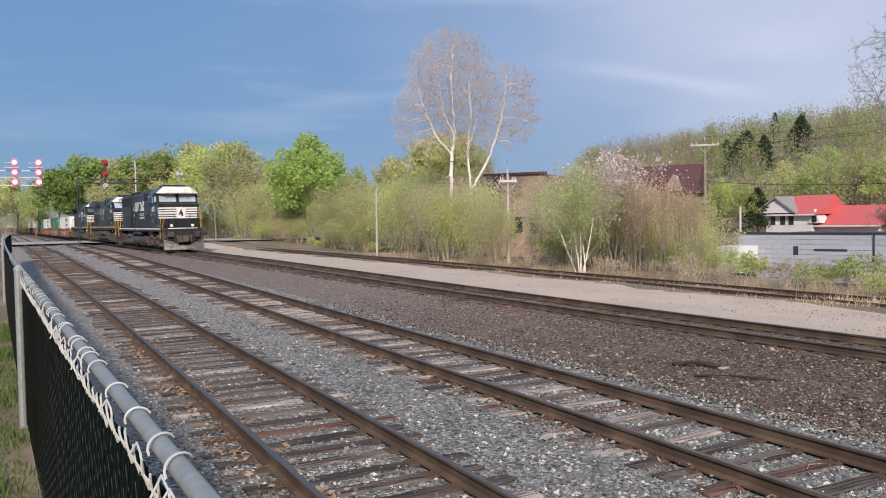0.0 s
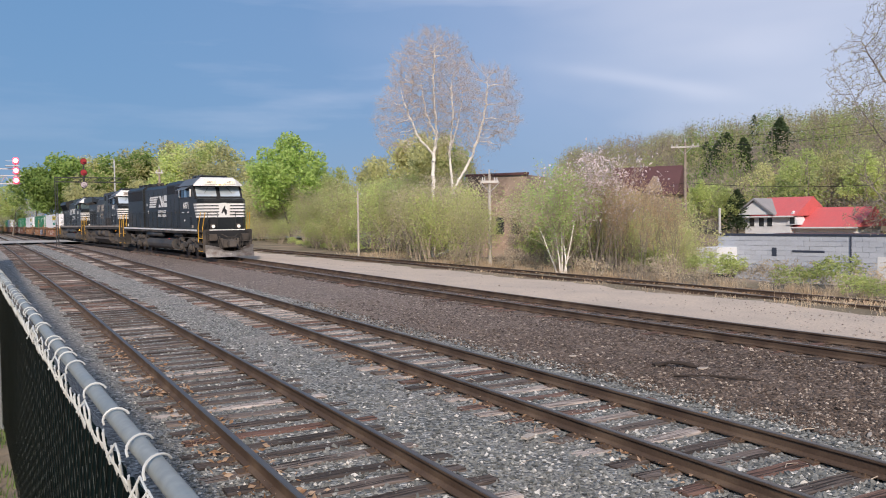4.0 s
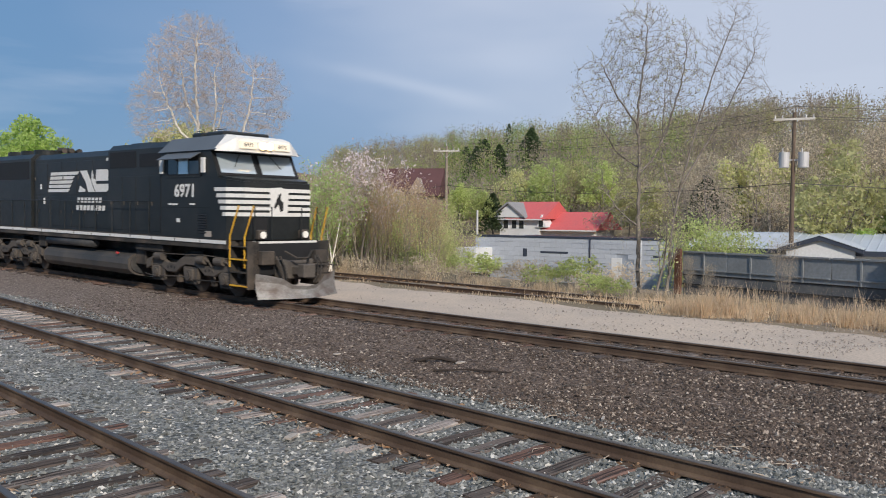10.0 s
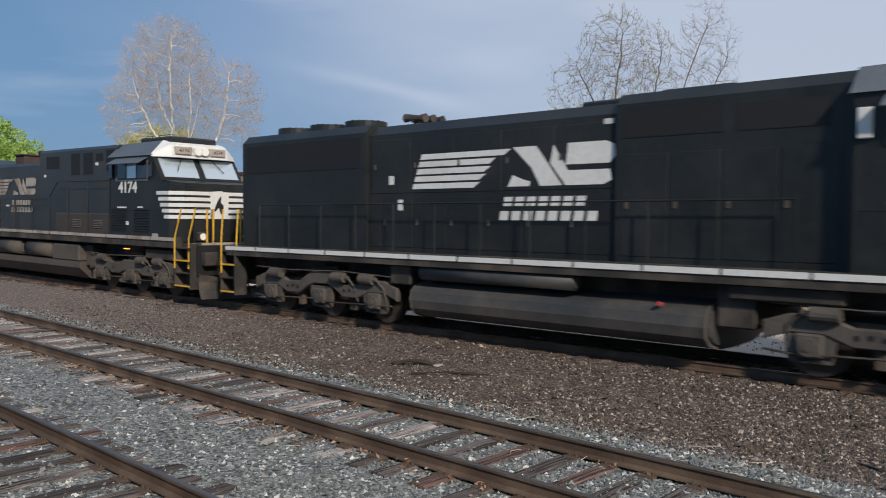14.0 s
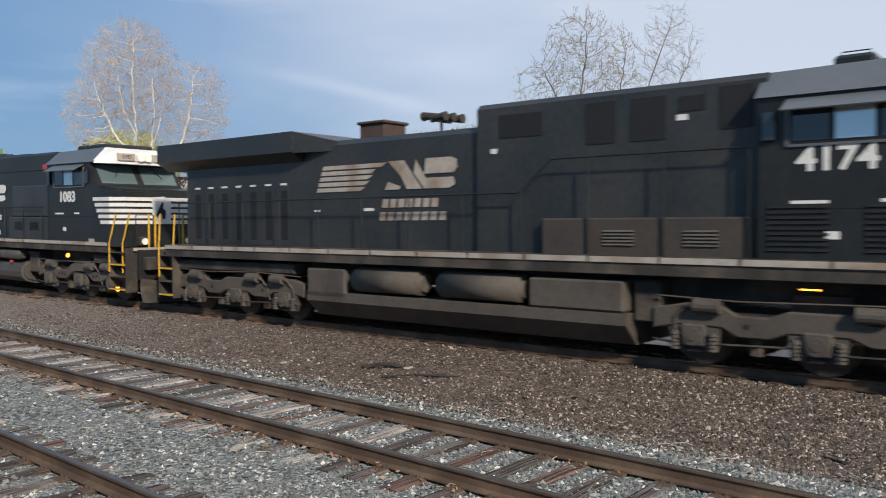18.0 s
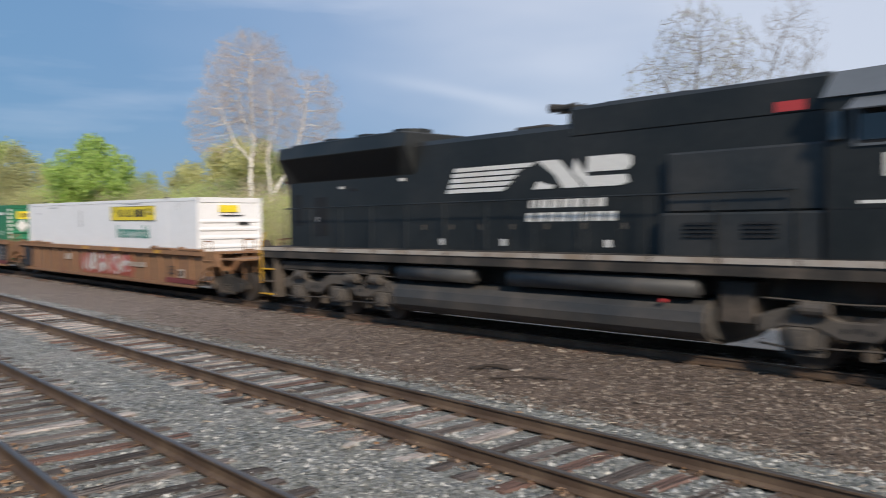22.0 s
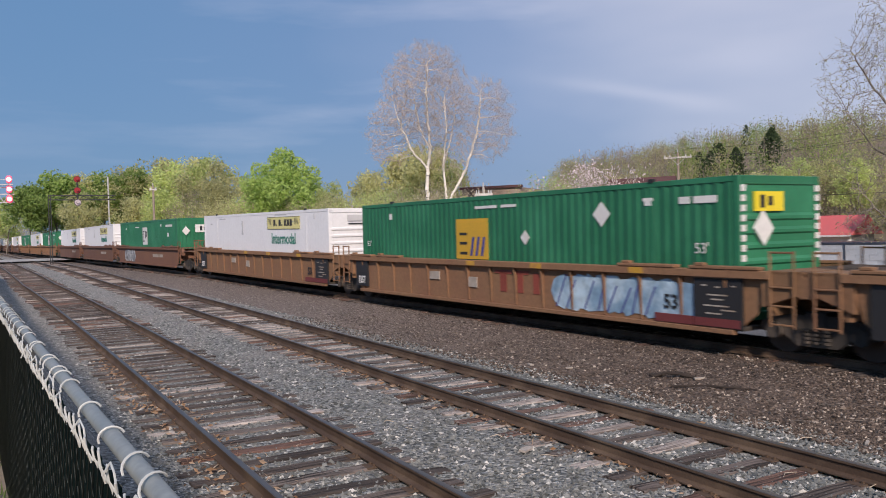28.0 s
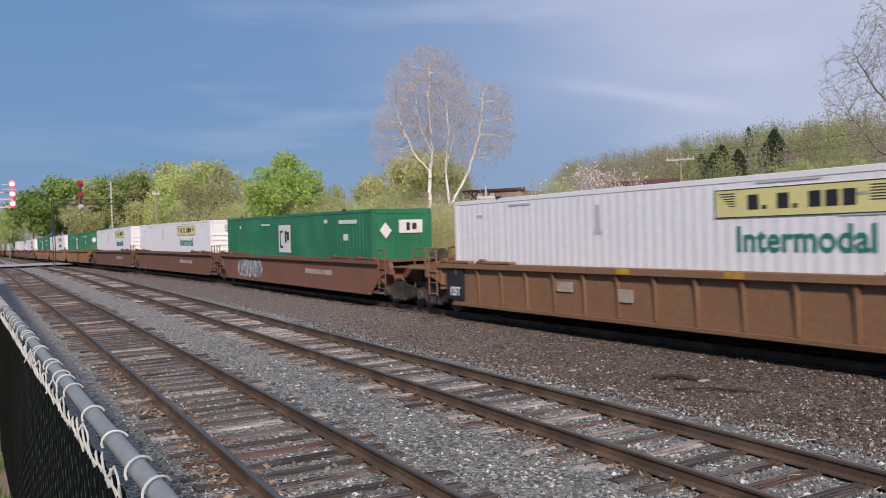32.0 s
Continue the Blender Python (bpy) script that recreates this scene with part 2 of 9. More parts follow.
def gravelmat(name, tones, patch, scale=22.0, relief=0.03, washed_grazing=None):
    """Crushed stone: cells each with a tone of their own, drifting in patches, with rounded relief."""
    m = bpy.data.materials.new(name)
    m.use_nodes = True
    n, l = m.node_tree.nodes, m.node_tree.links
    bs = n["Principled BSDF"]
    co = n.new("ShaderNodeTexCoord")
    vo = n.new("ShaderNodeTexVoronoi")
    vo.inputs["Scale"].default_value = scale
    l.new(co.outputs["Object"], vo.inputs["Vector"])
    sp = n.new("ShaderNodeSeparateColor")
    l.new(vo.outputs["Color"], sp.inputs[0])
    rp = n.new("ShaderNodeValToRGB")
    e = rp.color_ramp.elements
    e[0].color, e[1].color = (*tones[0], 1), (*tones[3], 1)
    for pos, c in ((0.5, tones[1]), (0.92, tones[2])):
        e.new(pos).color = (*c, 1)
    l.new(sp.outputs[0], rp.inputs[0])
    n1 = n.new("ShaderNodeTexNoise")
    n1.inputs["Scale"].default_value, n1.inputs["Detail"].default_value = 0.7, 5
    l.new(co.outputs["Object"], n1.inputs["Vector"])
    mr = n.new("ShaderNodeMapRange")
    mr.inputs[1].default_value, mr.inputs[2].default_value = 0.42, 0.7
    mr.inputs[3].default_value, mr.inputs[4].default_value = 0.0, 0.55
    l.new(n1.outputs["Fac"], mr.inputs[0])
    mx = n.new("ShaderNodeMix")
    mx.data_type = "RGBA"
    mx.inputs[7].default_value = (*patch, 1)
    l.new(mr.outputs[0], mx.inputs[0])
    l.new(rp.outputs[0], mx.inputs[6])
    if washed_grazing:
        # up the line: cleaner grey stone on the bank, grazing-view paleness painted into the ballast
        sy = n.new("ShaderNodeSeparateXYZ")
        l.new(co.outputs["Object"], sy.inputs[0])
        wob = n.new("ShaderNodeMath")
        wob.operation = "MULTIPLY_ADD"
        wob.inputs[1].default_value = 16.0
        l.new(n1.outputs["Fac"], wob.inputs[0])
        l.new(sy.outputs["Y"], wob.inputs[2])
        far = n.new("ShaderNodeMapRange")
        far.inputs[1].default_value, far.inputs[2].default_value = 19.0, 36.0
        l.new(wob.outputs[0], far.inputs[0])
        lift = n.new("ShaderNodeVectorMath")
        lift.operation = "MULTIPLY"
        lift.inputs[1].default_value = washed_grazing
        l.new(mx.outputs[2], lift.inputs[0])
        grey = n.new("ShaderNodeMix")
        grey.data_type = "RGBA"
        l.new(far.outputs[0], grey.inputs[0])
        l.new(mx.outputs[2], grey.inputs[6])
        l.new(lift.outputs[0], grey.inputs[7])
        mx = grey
    l.new(mx.outputs[2], bs.inputs["Base Color"])
    bs.inputs["Roughness"].default_value = 0.9
    bs.inputs["Specular IOR Level"].default_value = 0.25
    inv = n.new("ShaderNodeMath")
    inv.operation = "MULTIPLY"
    inv.inputs[1].default_value = -1.0
    l.new(vo.outputs["Distance"], inv.inputs[0])
    bp = n.new("ShaderNodeBump")
    bp.inputs["Strength"].default_value, bp.inputs["Distance"].default_value = 1.0, relief
    l.new(inv.outputs[0], bp.inputs["Height"])
    l.new(bp.outputs[0], bs.inputs["Normal"])
    MATS[name] = m
    return m


def stonemat(name, a, b, c, rough=0.85):
    """Loose stones: each one its own tone of three."""
    m = bpy.data.materials.new(name)
    m.use_nodes = True
    n, l = m.node_tree.nodes, m.node_tree.links
    bs = n["Principled BSDF"]
    g = n.new("ShaderNodeNewGeometry")
    rp = n.new("ShaderNodeValToRGB")
    e = rp.color_ramp.elements
    e[0].color, e[1].color = (*a, 1), (*c, 1)
    e[1].position = 1.0
    k = e.new(0.84)
    k.color = (*b, 1)
    l.new(g.outputs["Random Per Island"], rp.inputs[0])
    l.new(rp.outputs[0], bs.inputs["Base Color"])
    bs.inputs["Roughness"].default_value = rough
    MATS[name] = m
    return m


def glow(name, colour, strength):
    m = bpy.data.materials.new(name)
    m.use_nodes = True
    bs = m.node_tree.nodes["Principled BSDF"]
    bs.inputs["Base Color"].default_value = (*colour, 1)
    bs.inputs["Emission Color"].default_value = (*colour, 1)
    bs.inputs["Emission Strength"].default_value = strength
    MATS[name] = m
    return m


def glassmat(name, tint, rough=0.05):
    m = bpy.data.materials.new(name)
    m.use_nodes = True
    bs = m.node_tree.nodes["Principled BSDF"]
    bs.inputs["Base Color"].default_value = (*tint, 1)
    bs.inputs["Roughness"].default_value = rough
    bs.inputs["Specular IOR Level"].default_value = 0.9
    bs.inputs["Metallic"].default_value = 0.0
    MATS[name] = m
    return m


# ---- mesh helpers ----
def mesh_from(name, verts, faces, material=None, smooth=False):
    me = bpy.data.meshes.new(name)
    me.from_pydata([tuple(v) for v in verts], [], faces)
    if material:
        me.materials.append(material)
    if smooth:
        me.polygons.foreach_set("use_smooth", [True] * len(me.polygons))
    me.update()
    return me


def part(name, bm, material, parent, label=""):
    """Links a bmesh as one mesh object under a thing."""
    me = bpy.data.meshes.new(name)
    bm.to_mesh(me)
    bm.free()
    me.materials.append(material)
    ob = new(name, me)
    ob.parent = parent
    if label:
        ob["label"] = label
    return ob


def mpart(name, me, parent, m=None, label=""):
    ob = new(name, me)
    ob.parent = parent
    if m is not None:
        ob.matrix_basis = m
    if label:
        ob["label"] = label
    return ob


def box(bm, x0, x1, y0, y1, z0, z1, bevel=0.0):
    """A box with softened edges, added to bm."""
    r = bmesh.ops.create_cube(bm, size=1.0, matrix=Matrix.Translation(((x0 + x1) / 2, (y0 + y1) / 2, (z0 + z1) / 2)) @ Matrix.Diagonal((x1 - x0, y1 - y0, z1 - z0, 1)))
    if bevel:
        vs = set(r["verts"])
        bmesh.ops.bevel(bm, geom=[e for e in bm.edges if e.verts[0] in vs and e.verts[1] in vs], offset=bevel, segments=1, affect="EDGES")
    return bm


def boxes(*rows, bevel=0.0):
    bm = bmesh.new()
    for r in rows:
        box(bm, *r, bevel=bevel)
    return bm


def singles(name, rows, material, parent, label=""):
    """Boxes that are each a part of their own."""
    for r in rows:
        part(name, boxes(r), material, parent, label)


def tube(bm, a, b, r, seg=8, r2=None):
    a, b = Vector(a), Vector(b)
    d = b - a
    m = Matrix.Translation((a + b) / 2) @ d.to_track_quat("Z", "Y").to_matrix().to_4x4()
    bmesh.ops.create_cone(bm, cap_ends=True, segments=seg, radius1=r, radius2=r if r2 is None else r2, depth=d.length, matrix=m)
    return bm


def pipe(bm, pts, r, seg=6):
    """One bent tube through the points."""
    pts = [Vector(p) for p in pts]
    rings, side = [], None
    for i, p in enumerate(pts):
        d = (pts[min(i + 1, len(pts) - 1)] - pts[max(i - 1, 0)]).normalized()
        side = d.orthogonal().normalized() if side is None else (side - d * side.dot(d)).normalized()
        up = d.cross(side)
        rings.append([bm.verts.new(p + (side * math.cos(2 * math.pi * k / seg) + up * math.sin(2 * math.pi * k / seg)) * r) for k in range(seg)])
    fs = [bm.faces.new(rings[0][::-1]), bm.faces.new(rings[-1])]
    for a, b in zip(rings, rings[1:]):
        fs += [bm.faces.new((a[k], a[(k + 1) % seg], b[(k + 1) % seg], b[k])) for k in range(seg)]
    return bm


def prism(bm, outline, axis, a, b):
    """Sweeps a closed outline of 2-d points between two places on an axis."""
    def at(p, t):
        return (t, p[0], p[1]) if axis == "x" else (p[0], t, p[1]) if axis == "y" else (p[0], p[1], t)
    v0 = [bm.verts.new(at(p, a)) for p in outline]
    v1 = [bm.verts.new(at(p, b)) for p in outline]
    k = len(outline)
    fs = [bm.faces.new(v0), bm.faces.new(v1)] + [bm.faces.new((v0[i], v0[(i + 1) % k], v1[(i + 1) % k], v1[i])) for i in range(k)]
    bmesh.ops.recalc_face_normals(bm, faces=fs)
    return bm


def empty(name, m=None, **tags):
    ob = new(name)
    ob.empty_display_size = 0.3
    if m is not None:
        ob.matrix_basis = m
    return tagged(ob, **tags)

# ---- lines of the tracks: x across, y along the line away from the camera, rail tops at z = 0 ----
BEND = -0.00058


def line_x(k, y):
    """The centre of a track at y: 1 near, 2 middle, 3 the train's, 4 the rusty siding."""
    a, b, bend, y1, s1, y2, s2 = {1: (3.064, -0.01543, BEND, 48.0, -0.045, 110.0, -0.05), 2: (6.966, -0.01543, BEND, 48.0, -0.045, 110.0, -0.05), 3: (14.591, -0.04663, BEND, 48.0, -0.104, 68.0, -0.065), 4: (22.1, -0.004, -0.0003, 70.0, -0.06, 110.0, -0.06)}[k]
    q = np.minimum(y, y1)
    return a + b * q + bend * q * q + s1 * np.clip(y - y1, 0, y2 - y1) + s2 * np.maximum(y - y2, 0)


def rise(y):
    """The line climbs a little towards the crossing."""
    t = np.clip((np.asarray(y, float) - 12) / 58, 0, 1)
    return 0.5 * t * t * (3 - 2 * t)


def smooth(a, b, x):
    t = np.clip((x - a) / (b - a), 0, 1)
    return t * t * (3 - 2 * t)


def land(x, y):
    """Height of the ground: ballast beds, a bank by the fence, a yard beyond the siding, then the wooded hill."""
    x, y = np.asarray(x, float), np.asarray(y, float)
    shift = line_x(2, y) - 6.966
    q = x - shift
    z = -0.24 + rise(y) * np.maximum(smooth(19.5, 15.5, q), smooth(75, 105, y))
    near = smooth(70, 20, y)
    z = z + near * (0.89 + 0.24) * smooth(1.15, 0.25, q) + (1 - near) * 0.1 * smooth(1.2, -4, q)
    z = z - 0.10 * smooth(8.6, 9.6, q) * smooth(12.6, 11.4, q)
    z = z - 0.12 * smooth(22.5, 25.5, q) - 2.9 * smooth(28, 40, x) * smooth(75, 55, y)
    # wooded hill to the right of the line
    z = z + 21.0 * smooth(85, 185, x) * smooth(480, 150, y) + 5.0 * smooth(64, 100, x) * smooth(90, 20, y)
    z = z + 0.04 * np.sin(x * 1.3 + y * 0.7) * smooth(15.5, 17, q) + 0.5 * np.sin(x * 0.07) * np.sin(y * 0.05) * smooth(40, 80, np.abs(x))
    return z


def grid_mesh(name, xs, ys, zf, material):
    X, Y = np.meshgrid(xs, ys)
    Z = zf(X, Y)
    v = np.stack([X, Y, Z], -1).reshape(-1, 3)
    w, h = len(xs), len(ys)
    f = [(j * w + i, j * w + i + 1, (j + 1) * w + i + 1, (j + 1) * w + i) for j in range(h - 1) for i in range(w - 1)]
    return mesh_from(name, v, f, material, True)


def bend_strip(name, k, x0, x1, y0, y1, dy, lift, material, ragged=0.15, cols=6, kind="structure", label="", follow=None):
    """A strip of ground laid along a track, with ragged edges, just above the land."""
    ys = np.arange(y0, y1 + dy, dy)
    v, f = [], []
    for j, y in enumerate(ys):
        c = float(line_x(k, y))
        e0 = x0 + ragged * (noise.noise((y * 0.9, 3.1 + x0, 0)) + 0.6 * noise.noise((y * 3.1, 1.7, x0)))
        e1 = x1 + ragged * (noise.noise((y * 0.8, 9.1 + x1, 2)) + 0.6 * noise.noise((y * 2.7, 4.7, x1)))
        for i in range(cols + 1):
            x = c + e0 + (e1 - e0) * i / cols
            up = lift if 0 < i < cols else -0.03
            v.append((x, y, float(land(x, y)) + up + 0.012 * noise.noise((x * 2.3, y * 2.3, 5))))
    w = cols + 1
    for j in range(len(ys) - 1):
        for i in range(cols):
            f.append((j * w + i, j * w + i + 1, (j + 1) * w + i + 1, (j + 1) * w + i))
    ob = new(name, mesh_from(name, v, f, material, True))
    return tagged(ob, label=label, kind=kind)


earth = mat("earth", (0.19, 0.155, 0.10), 0.95, var=0.4, big=0.25, fine=9, bump=0.6, second=(0.27, 0.205, 0.145), dist=0.05)
# the last factor paints the ballast's grazing-view paleness into its far colour
gravel_blue = gravelmat("gravel_blue", ((0.047, 0.051, 0.050), (0.183, 0.189, 0.181), (0.315, 0.322, 0.308), (0.60, 0.59, 0.56)), (0.25, 0.236, 0.217), 24.0, washed_grazing=(1.3, 1.24, 1.2))
gravel_dark = gravelmat("gravel_dark", ((0.03, 0.022, 0.018), (0.124, 0.091, 0.072), (0.215, 0.165, 0.132), (0.40, 0.32, 0.26)), (0.146, 0.108, 0.085), 24.0, washed_grazing=(1.6, 1.72, 1.85))
dirt = mat("dirt_road", (0.55, 0.455, 0.365), 0.95, var=0.35, big=0.35, fine=16, bump=0.5, second=(0.40, 0.335, 0.275), mixat=(0.42, 0.62), dist=0.03)
steel_rust = mat("rail_rust", (0.112, 0.074, 0.052), 0.72, metal=0.3, var=0.35, big=1.5, fine=40, bump=0.3, second=(0.155, 0.108, 0.074), dist=0.004)
steel_worn = mat("rail_top", (0.17, 0.145, 0.125), 0.42, metal=0.75, var=0.3, big=2.0, fine=60, bump=0.1, dist=0.002)


def tiemat(name, tones, dark):
    """Old tie timber: grain and splits run along the tie, each tie has its own tone."""
    m = bpy.data.materials.new(name)
    m.use_nodes = True
    n, l = m.node_tree.nodes, m.node_tree.links
    bs = n["Principled BSDF"]
    co = n.new("ShaderNodeTexCoord")
    oi = n.new("ShaderNodeObjectInfo")
    shift = n.new("ShaderNodeVectorMath")
    shift.operation = "ADD"
    l.new(co.outputs["Object"], shift.inputs[0])
    far = n.new("ShaderNodeMath")
    far.operation = "MULTIPLY"
    far.inputs[1].default_value = 37.0
    l.new(oi.outputs["Random"], far.inputs[0])
    l.new(far.outputs[0], shift.inputs[1])
    def streaks(k, detail):
        sc = n.new("ShaderNodeVectorMath")
        sc.operation = "MULTIPLY"
        sc.inputs[1].default_value = k
        l.new(shift.outputs[0], sc.inputs[0])
        tx = n.new("ShaderNodeTexNoise")
        tx.inputs["Scale"].default_value, tx.inputs["Detail"].default_value = 1.0, detail
        l.new(sc.outputs[0], tx.inputs["Vector"])
        return tx.outputs["Fac"]
    grain, split = streaks((3.0, 55.0, 30.0), 4), streaks((1.1, 24.0, 10.0), 3)
    ramp = n.new("ShaderNodeValToRGB")
    e = ramp.color_ramp.elements
    e[0].color, e[1].color = (*tones[0], 1), (*tones[-1], 1)
    for i, c in enumerate(tones[1:-1]):
        e.new((i + 1) / (len(tones) - 1)).color = (*c, 1)
    l.new(oi.outputs["Random"], ramp.inputs[0])
    g = n.new("ShaderNodeMapRange")
    g.inputs[1].default_value, g.inputs[2].default_value = 0.3, 0.7
    g.inputs[3].default_value, g.inputs[4].default_value = 0.55, 1.4
    l.new(grain, g.inputs[0])
    sc = n.new("ShaderNodeVectorMath")
    sc.operation = "SCALE"
    l.new(ramp.outputs[0], sc.inputs[0])
    l.new(g.outputs[0], sc.inputs[3])
    k = n.new("ShaderNodeMapRange")
    k.inputs[1].default_value, k.inputs[2].default_value = 0.53, 0.62
    l.new(split, k.inputs[0])
    mx = n.new("ShaderNodeMix")
    mx.data_type = "RGBA"
    mx.inputs[7].default_value = (*dark, 1)
    l.new(k.outputs[0], mx.inputs[0])
    l.new(sc.outputs[0], mx.inputs[6])
    l.new(mx.outputs[2], bs.inputs["Base Color"])
    bs.inputs["Roughness"].default_value = 0.9
    bs.inputs["Specular IOR Level"].default_value = 0.2
    bp = n.new("ShaderNodeBump")
    bp.inputs["Strength"].default_value, bp.inputs["Distance"].default_value = 0.8, 0.02
    inv = n.new("ShaderNodeMath")
    inv.operation = "SUBTRACT"
    l.new(grain, inv.inputs[0])
    l.new(k.outputs[0], inv.inputs[1])
    l.new(inv.outputs[0], bp.inputs["Height"])
    l.new(bp.outputs[0], bs.inputs["Normal"])
    MATS[name] = m
    return m


tie_wood = tiemat("tie_wood", ((0.07, 0.058, 0.052), (0.16, 0.13, 0.115), (0.10, 0.08, 0.07), (0.21, 0.175, 0.155)), (0.04, 0.033, 0.03))
tie_pale = tiemat("tie_pale", ((0.34, 0.285, 0.25), (0.47, 0.41, 0.37), (0.28, 0.235, 0.205)), (0.14, 0.11, 0.095))
tie_red = tiemat("tie_red", ((0.15, 0.085, 0.066), (0.21, 0.135, 0.11), (0.12, 0.075, 0.06)), (0.06, 0.042, 0.036))

xs = np.unique(np.concatenate([np.linspace(-600, -40, 15), np.linspace(-40, -4, 19), np.linspace(-4, 34, 120), np.linspace(34, 90, 30), np.linspace(90, 300, 30), np.linspace(300, 900, 8)]))
ys = np.unique(np.concatenate([np.linspace(-250, -20, 10), np.linspace(-20, 60, 130), np.linspace(60, 200, 60), np.linspace(200, 500, 25), np.linspace(500, 1500, 8)]))
ground = tagged(new("ground", grid_mesh("ground", xs, ys, land, earth)), label="earth and dead grass beside the railway line", kind="structure")

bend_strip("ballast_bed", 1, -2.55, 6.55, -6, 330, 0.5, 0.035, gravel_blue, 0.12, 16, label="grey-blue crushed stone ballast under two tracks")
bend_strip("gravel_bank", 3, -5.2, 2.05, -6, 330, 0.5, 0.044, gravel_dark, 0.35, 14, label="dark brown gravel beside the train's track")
bend_strip("dirt_road", 4, -11.0, -1.2, -6, 150, 0.5, 0.02, dirt, 0.35, 16, label="pale worn dirt access road along the rails")


# ---- rails ----
PROFILE = [(-0.07, -0.17), (0.07, -0.17), (0.07, -0.155), (0.012, -0.13), (0.012, -0.045), (0.036, -0.03), (0.036, -0.006), (0.026, 0.0), (-0.026, 0.0), (-0.036, -0.006), (-0.036, -0.03), (-0.012, -0.045), (-0.012, -0.13), (-0.07, -0.155)]


def rail_mesh(k, off, y0, y1, drop=0.0):
    up = 0.0 if k == 4 else 1.0
    ys_ = np.concatenate([np.arange(y0, min(y1, 80), 1.5), np.arange(80, y1 + 1, 6.0)]) if y1 > 80 else np.arange(y0, y1 + 0.1, 1.5)
    v, f = [], []
    n = len(PROFILE)
    for y in ys_:
        c = float(line_x(k, y))
        sl = (float(line_x(k, y + 0.5)) - float(line_x(k, y - 0.5)))
        nx, ny = 1 / math.hypot(1, sl), -sl / math.hypot(1, sl)
        for px, pz in PROFILE:
            v.append((c + (off + px) * nx, y + (off + px) * ny, pz - drop + up * float(rise(y))))
    for j in range(len(ys_) - 1):
        for i in range(n):
            a, b = j * n + i, j * n + (i + 1) % n
            f.append((a, b, b + n, a + n))
    me = mesh_from("rail", v, f, steel_rust)
    me.materials.append(steel_worn)
    for p in me.polygons:
        if p.index % n in (6, 7, 8):
            p.material_index = 1
    return me


def tie_mesh(kind, length=2.55, w=0.22, h=0.17):
    """A timber with a split, bowed top."""
    rng = random.Random(kind)
    bm = bmesh.new()
    nseg = 6
    rows = []
    for i in range(nseg + 1):
        x = -length / 2 + length * i / nseg + (rng.uniform(-0.04, 0.04) if 0 < i < nseg else 0)
        dz = rng.uniform(-0.012, 0.006)
        ww = w / 2 + rng.uniform(-0.012, 0.012)
        rows.append([bm.verts.new(p) for p in ((x, -ww, -h), (x, -ww, dz - 0.012), (x, -ww + 0.02, dz), (x, ww - 0.02, dz + rng.uniform(-0.008, 0.008)), (x, ww, dz - 0.012), (x, ww, -h))])
    for a, b in zip(rows, rows[1:]):
        for i in range(5):
            bm.faces.new((a[i], b[i], b[i + 1], a[i + 1]))
    bm.faces.new(rows[0])
    bm.faces.new(rows[-1][::-1])
    bmesh.ops.recalc_face_normals(bm, faces=bm.faces)
    me = bpy.data.meshes.new("tie")
    bm.to_mesh(me)
    bm.free()
    me.materials.append({0: tie_wood, 1: tie_pale, 2: tie_red}[kind % 3])
    return me


TIES = [tie_mesh(i) for i in range(9)]
PLATE = None


def build_track(k, name, label, y0, y1, ty0, ty1, drop=0.0, sink=0.0, pick=(0, 0, 0, 1, 1, 2)):
    global PLATE
    tr = empty(name, label=label, category="railway track")
    for off in (-0.7525, 0.7525):
        mpart("rail", rail_mesh(k, off, y0, y1, drop), tr)
    rng = random.Random(k)
    if PLATE is None:
        bm = bmesh.new()
        box(bm, -0.18, 0.18, -0.09, 0.09, -0.012, 0.004)
        for sx in (-1, 1):
            for sy in (-1, 1):
                box(bm, sx * 0.09 - 0.012, sx * 0.09 + 0.012, sy * 0.05 - 0.012, sy * 0.05 + 0.012, 0.0, 0.03)
        PLATE = bpy.data.meshes.new("tie_plate")
        bm.to_mesh(PLATE)
        bm.free()
        PLATE.materials.append(steel_rust)
    y = ty0
    n = 0
    while y < ty1 and n < 300:
        c = float(line_x(k, y))
        up = 0.0 if k == 4 else float(rise(y))
        sl = math.degrees(math.atan(float(line_x(k, y + 0.5)) - float(line_x(k, y - 0.5))))
        kind = rng.choice(pick) + 3 * rng.randrange(3)
        tie = mpart("tie", TIES[kind], tr, pose(c + rng.uniform(-0.09, 0.09), y, -0.178 - drop - sink * rng.random() + up, 0, rng.uniform(-0.5, 0.5), -sl + rng.uniform(-1.6, 1.6)))
        if y < 26 or (k == 3 and y < 44):
            for off in (-0.7525, 0.7525):
                mpart("tie_plate", PLATE, tr, pose(c + off, y, -0.172 - drop + up, 0, 0, -sl))
        y += 0.52 + rng.uniform(-0.05, 0.06)
        n += 1
    return tr


build_track(1, "near_track", "railway track with worn brown rails on weathered timber ties", -6, 330, -3, 105, pick=(0, 0, 0, 0, 2, 1))
build_track(2, "middle_track", "railway track with brown rails on split pale ties", -6, 330, -3, 105, pick=(0, 0, 1, 1, 1, 2))
build_track(3, "main_track", "railway track with dark rails half buried in brown gravel", -6, 330, -3, 70, pick=(0, 0, 0, 2))
build_track(4, "siding_track", "rusty unused siding sunk in dead grass", 13.6, 120, 13.8, 60, drop=0.12, sink=0.08, pick=(0, 2))

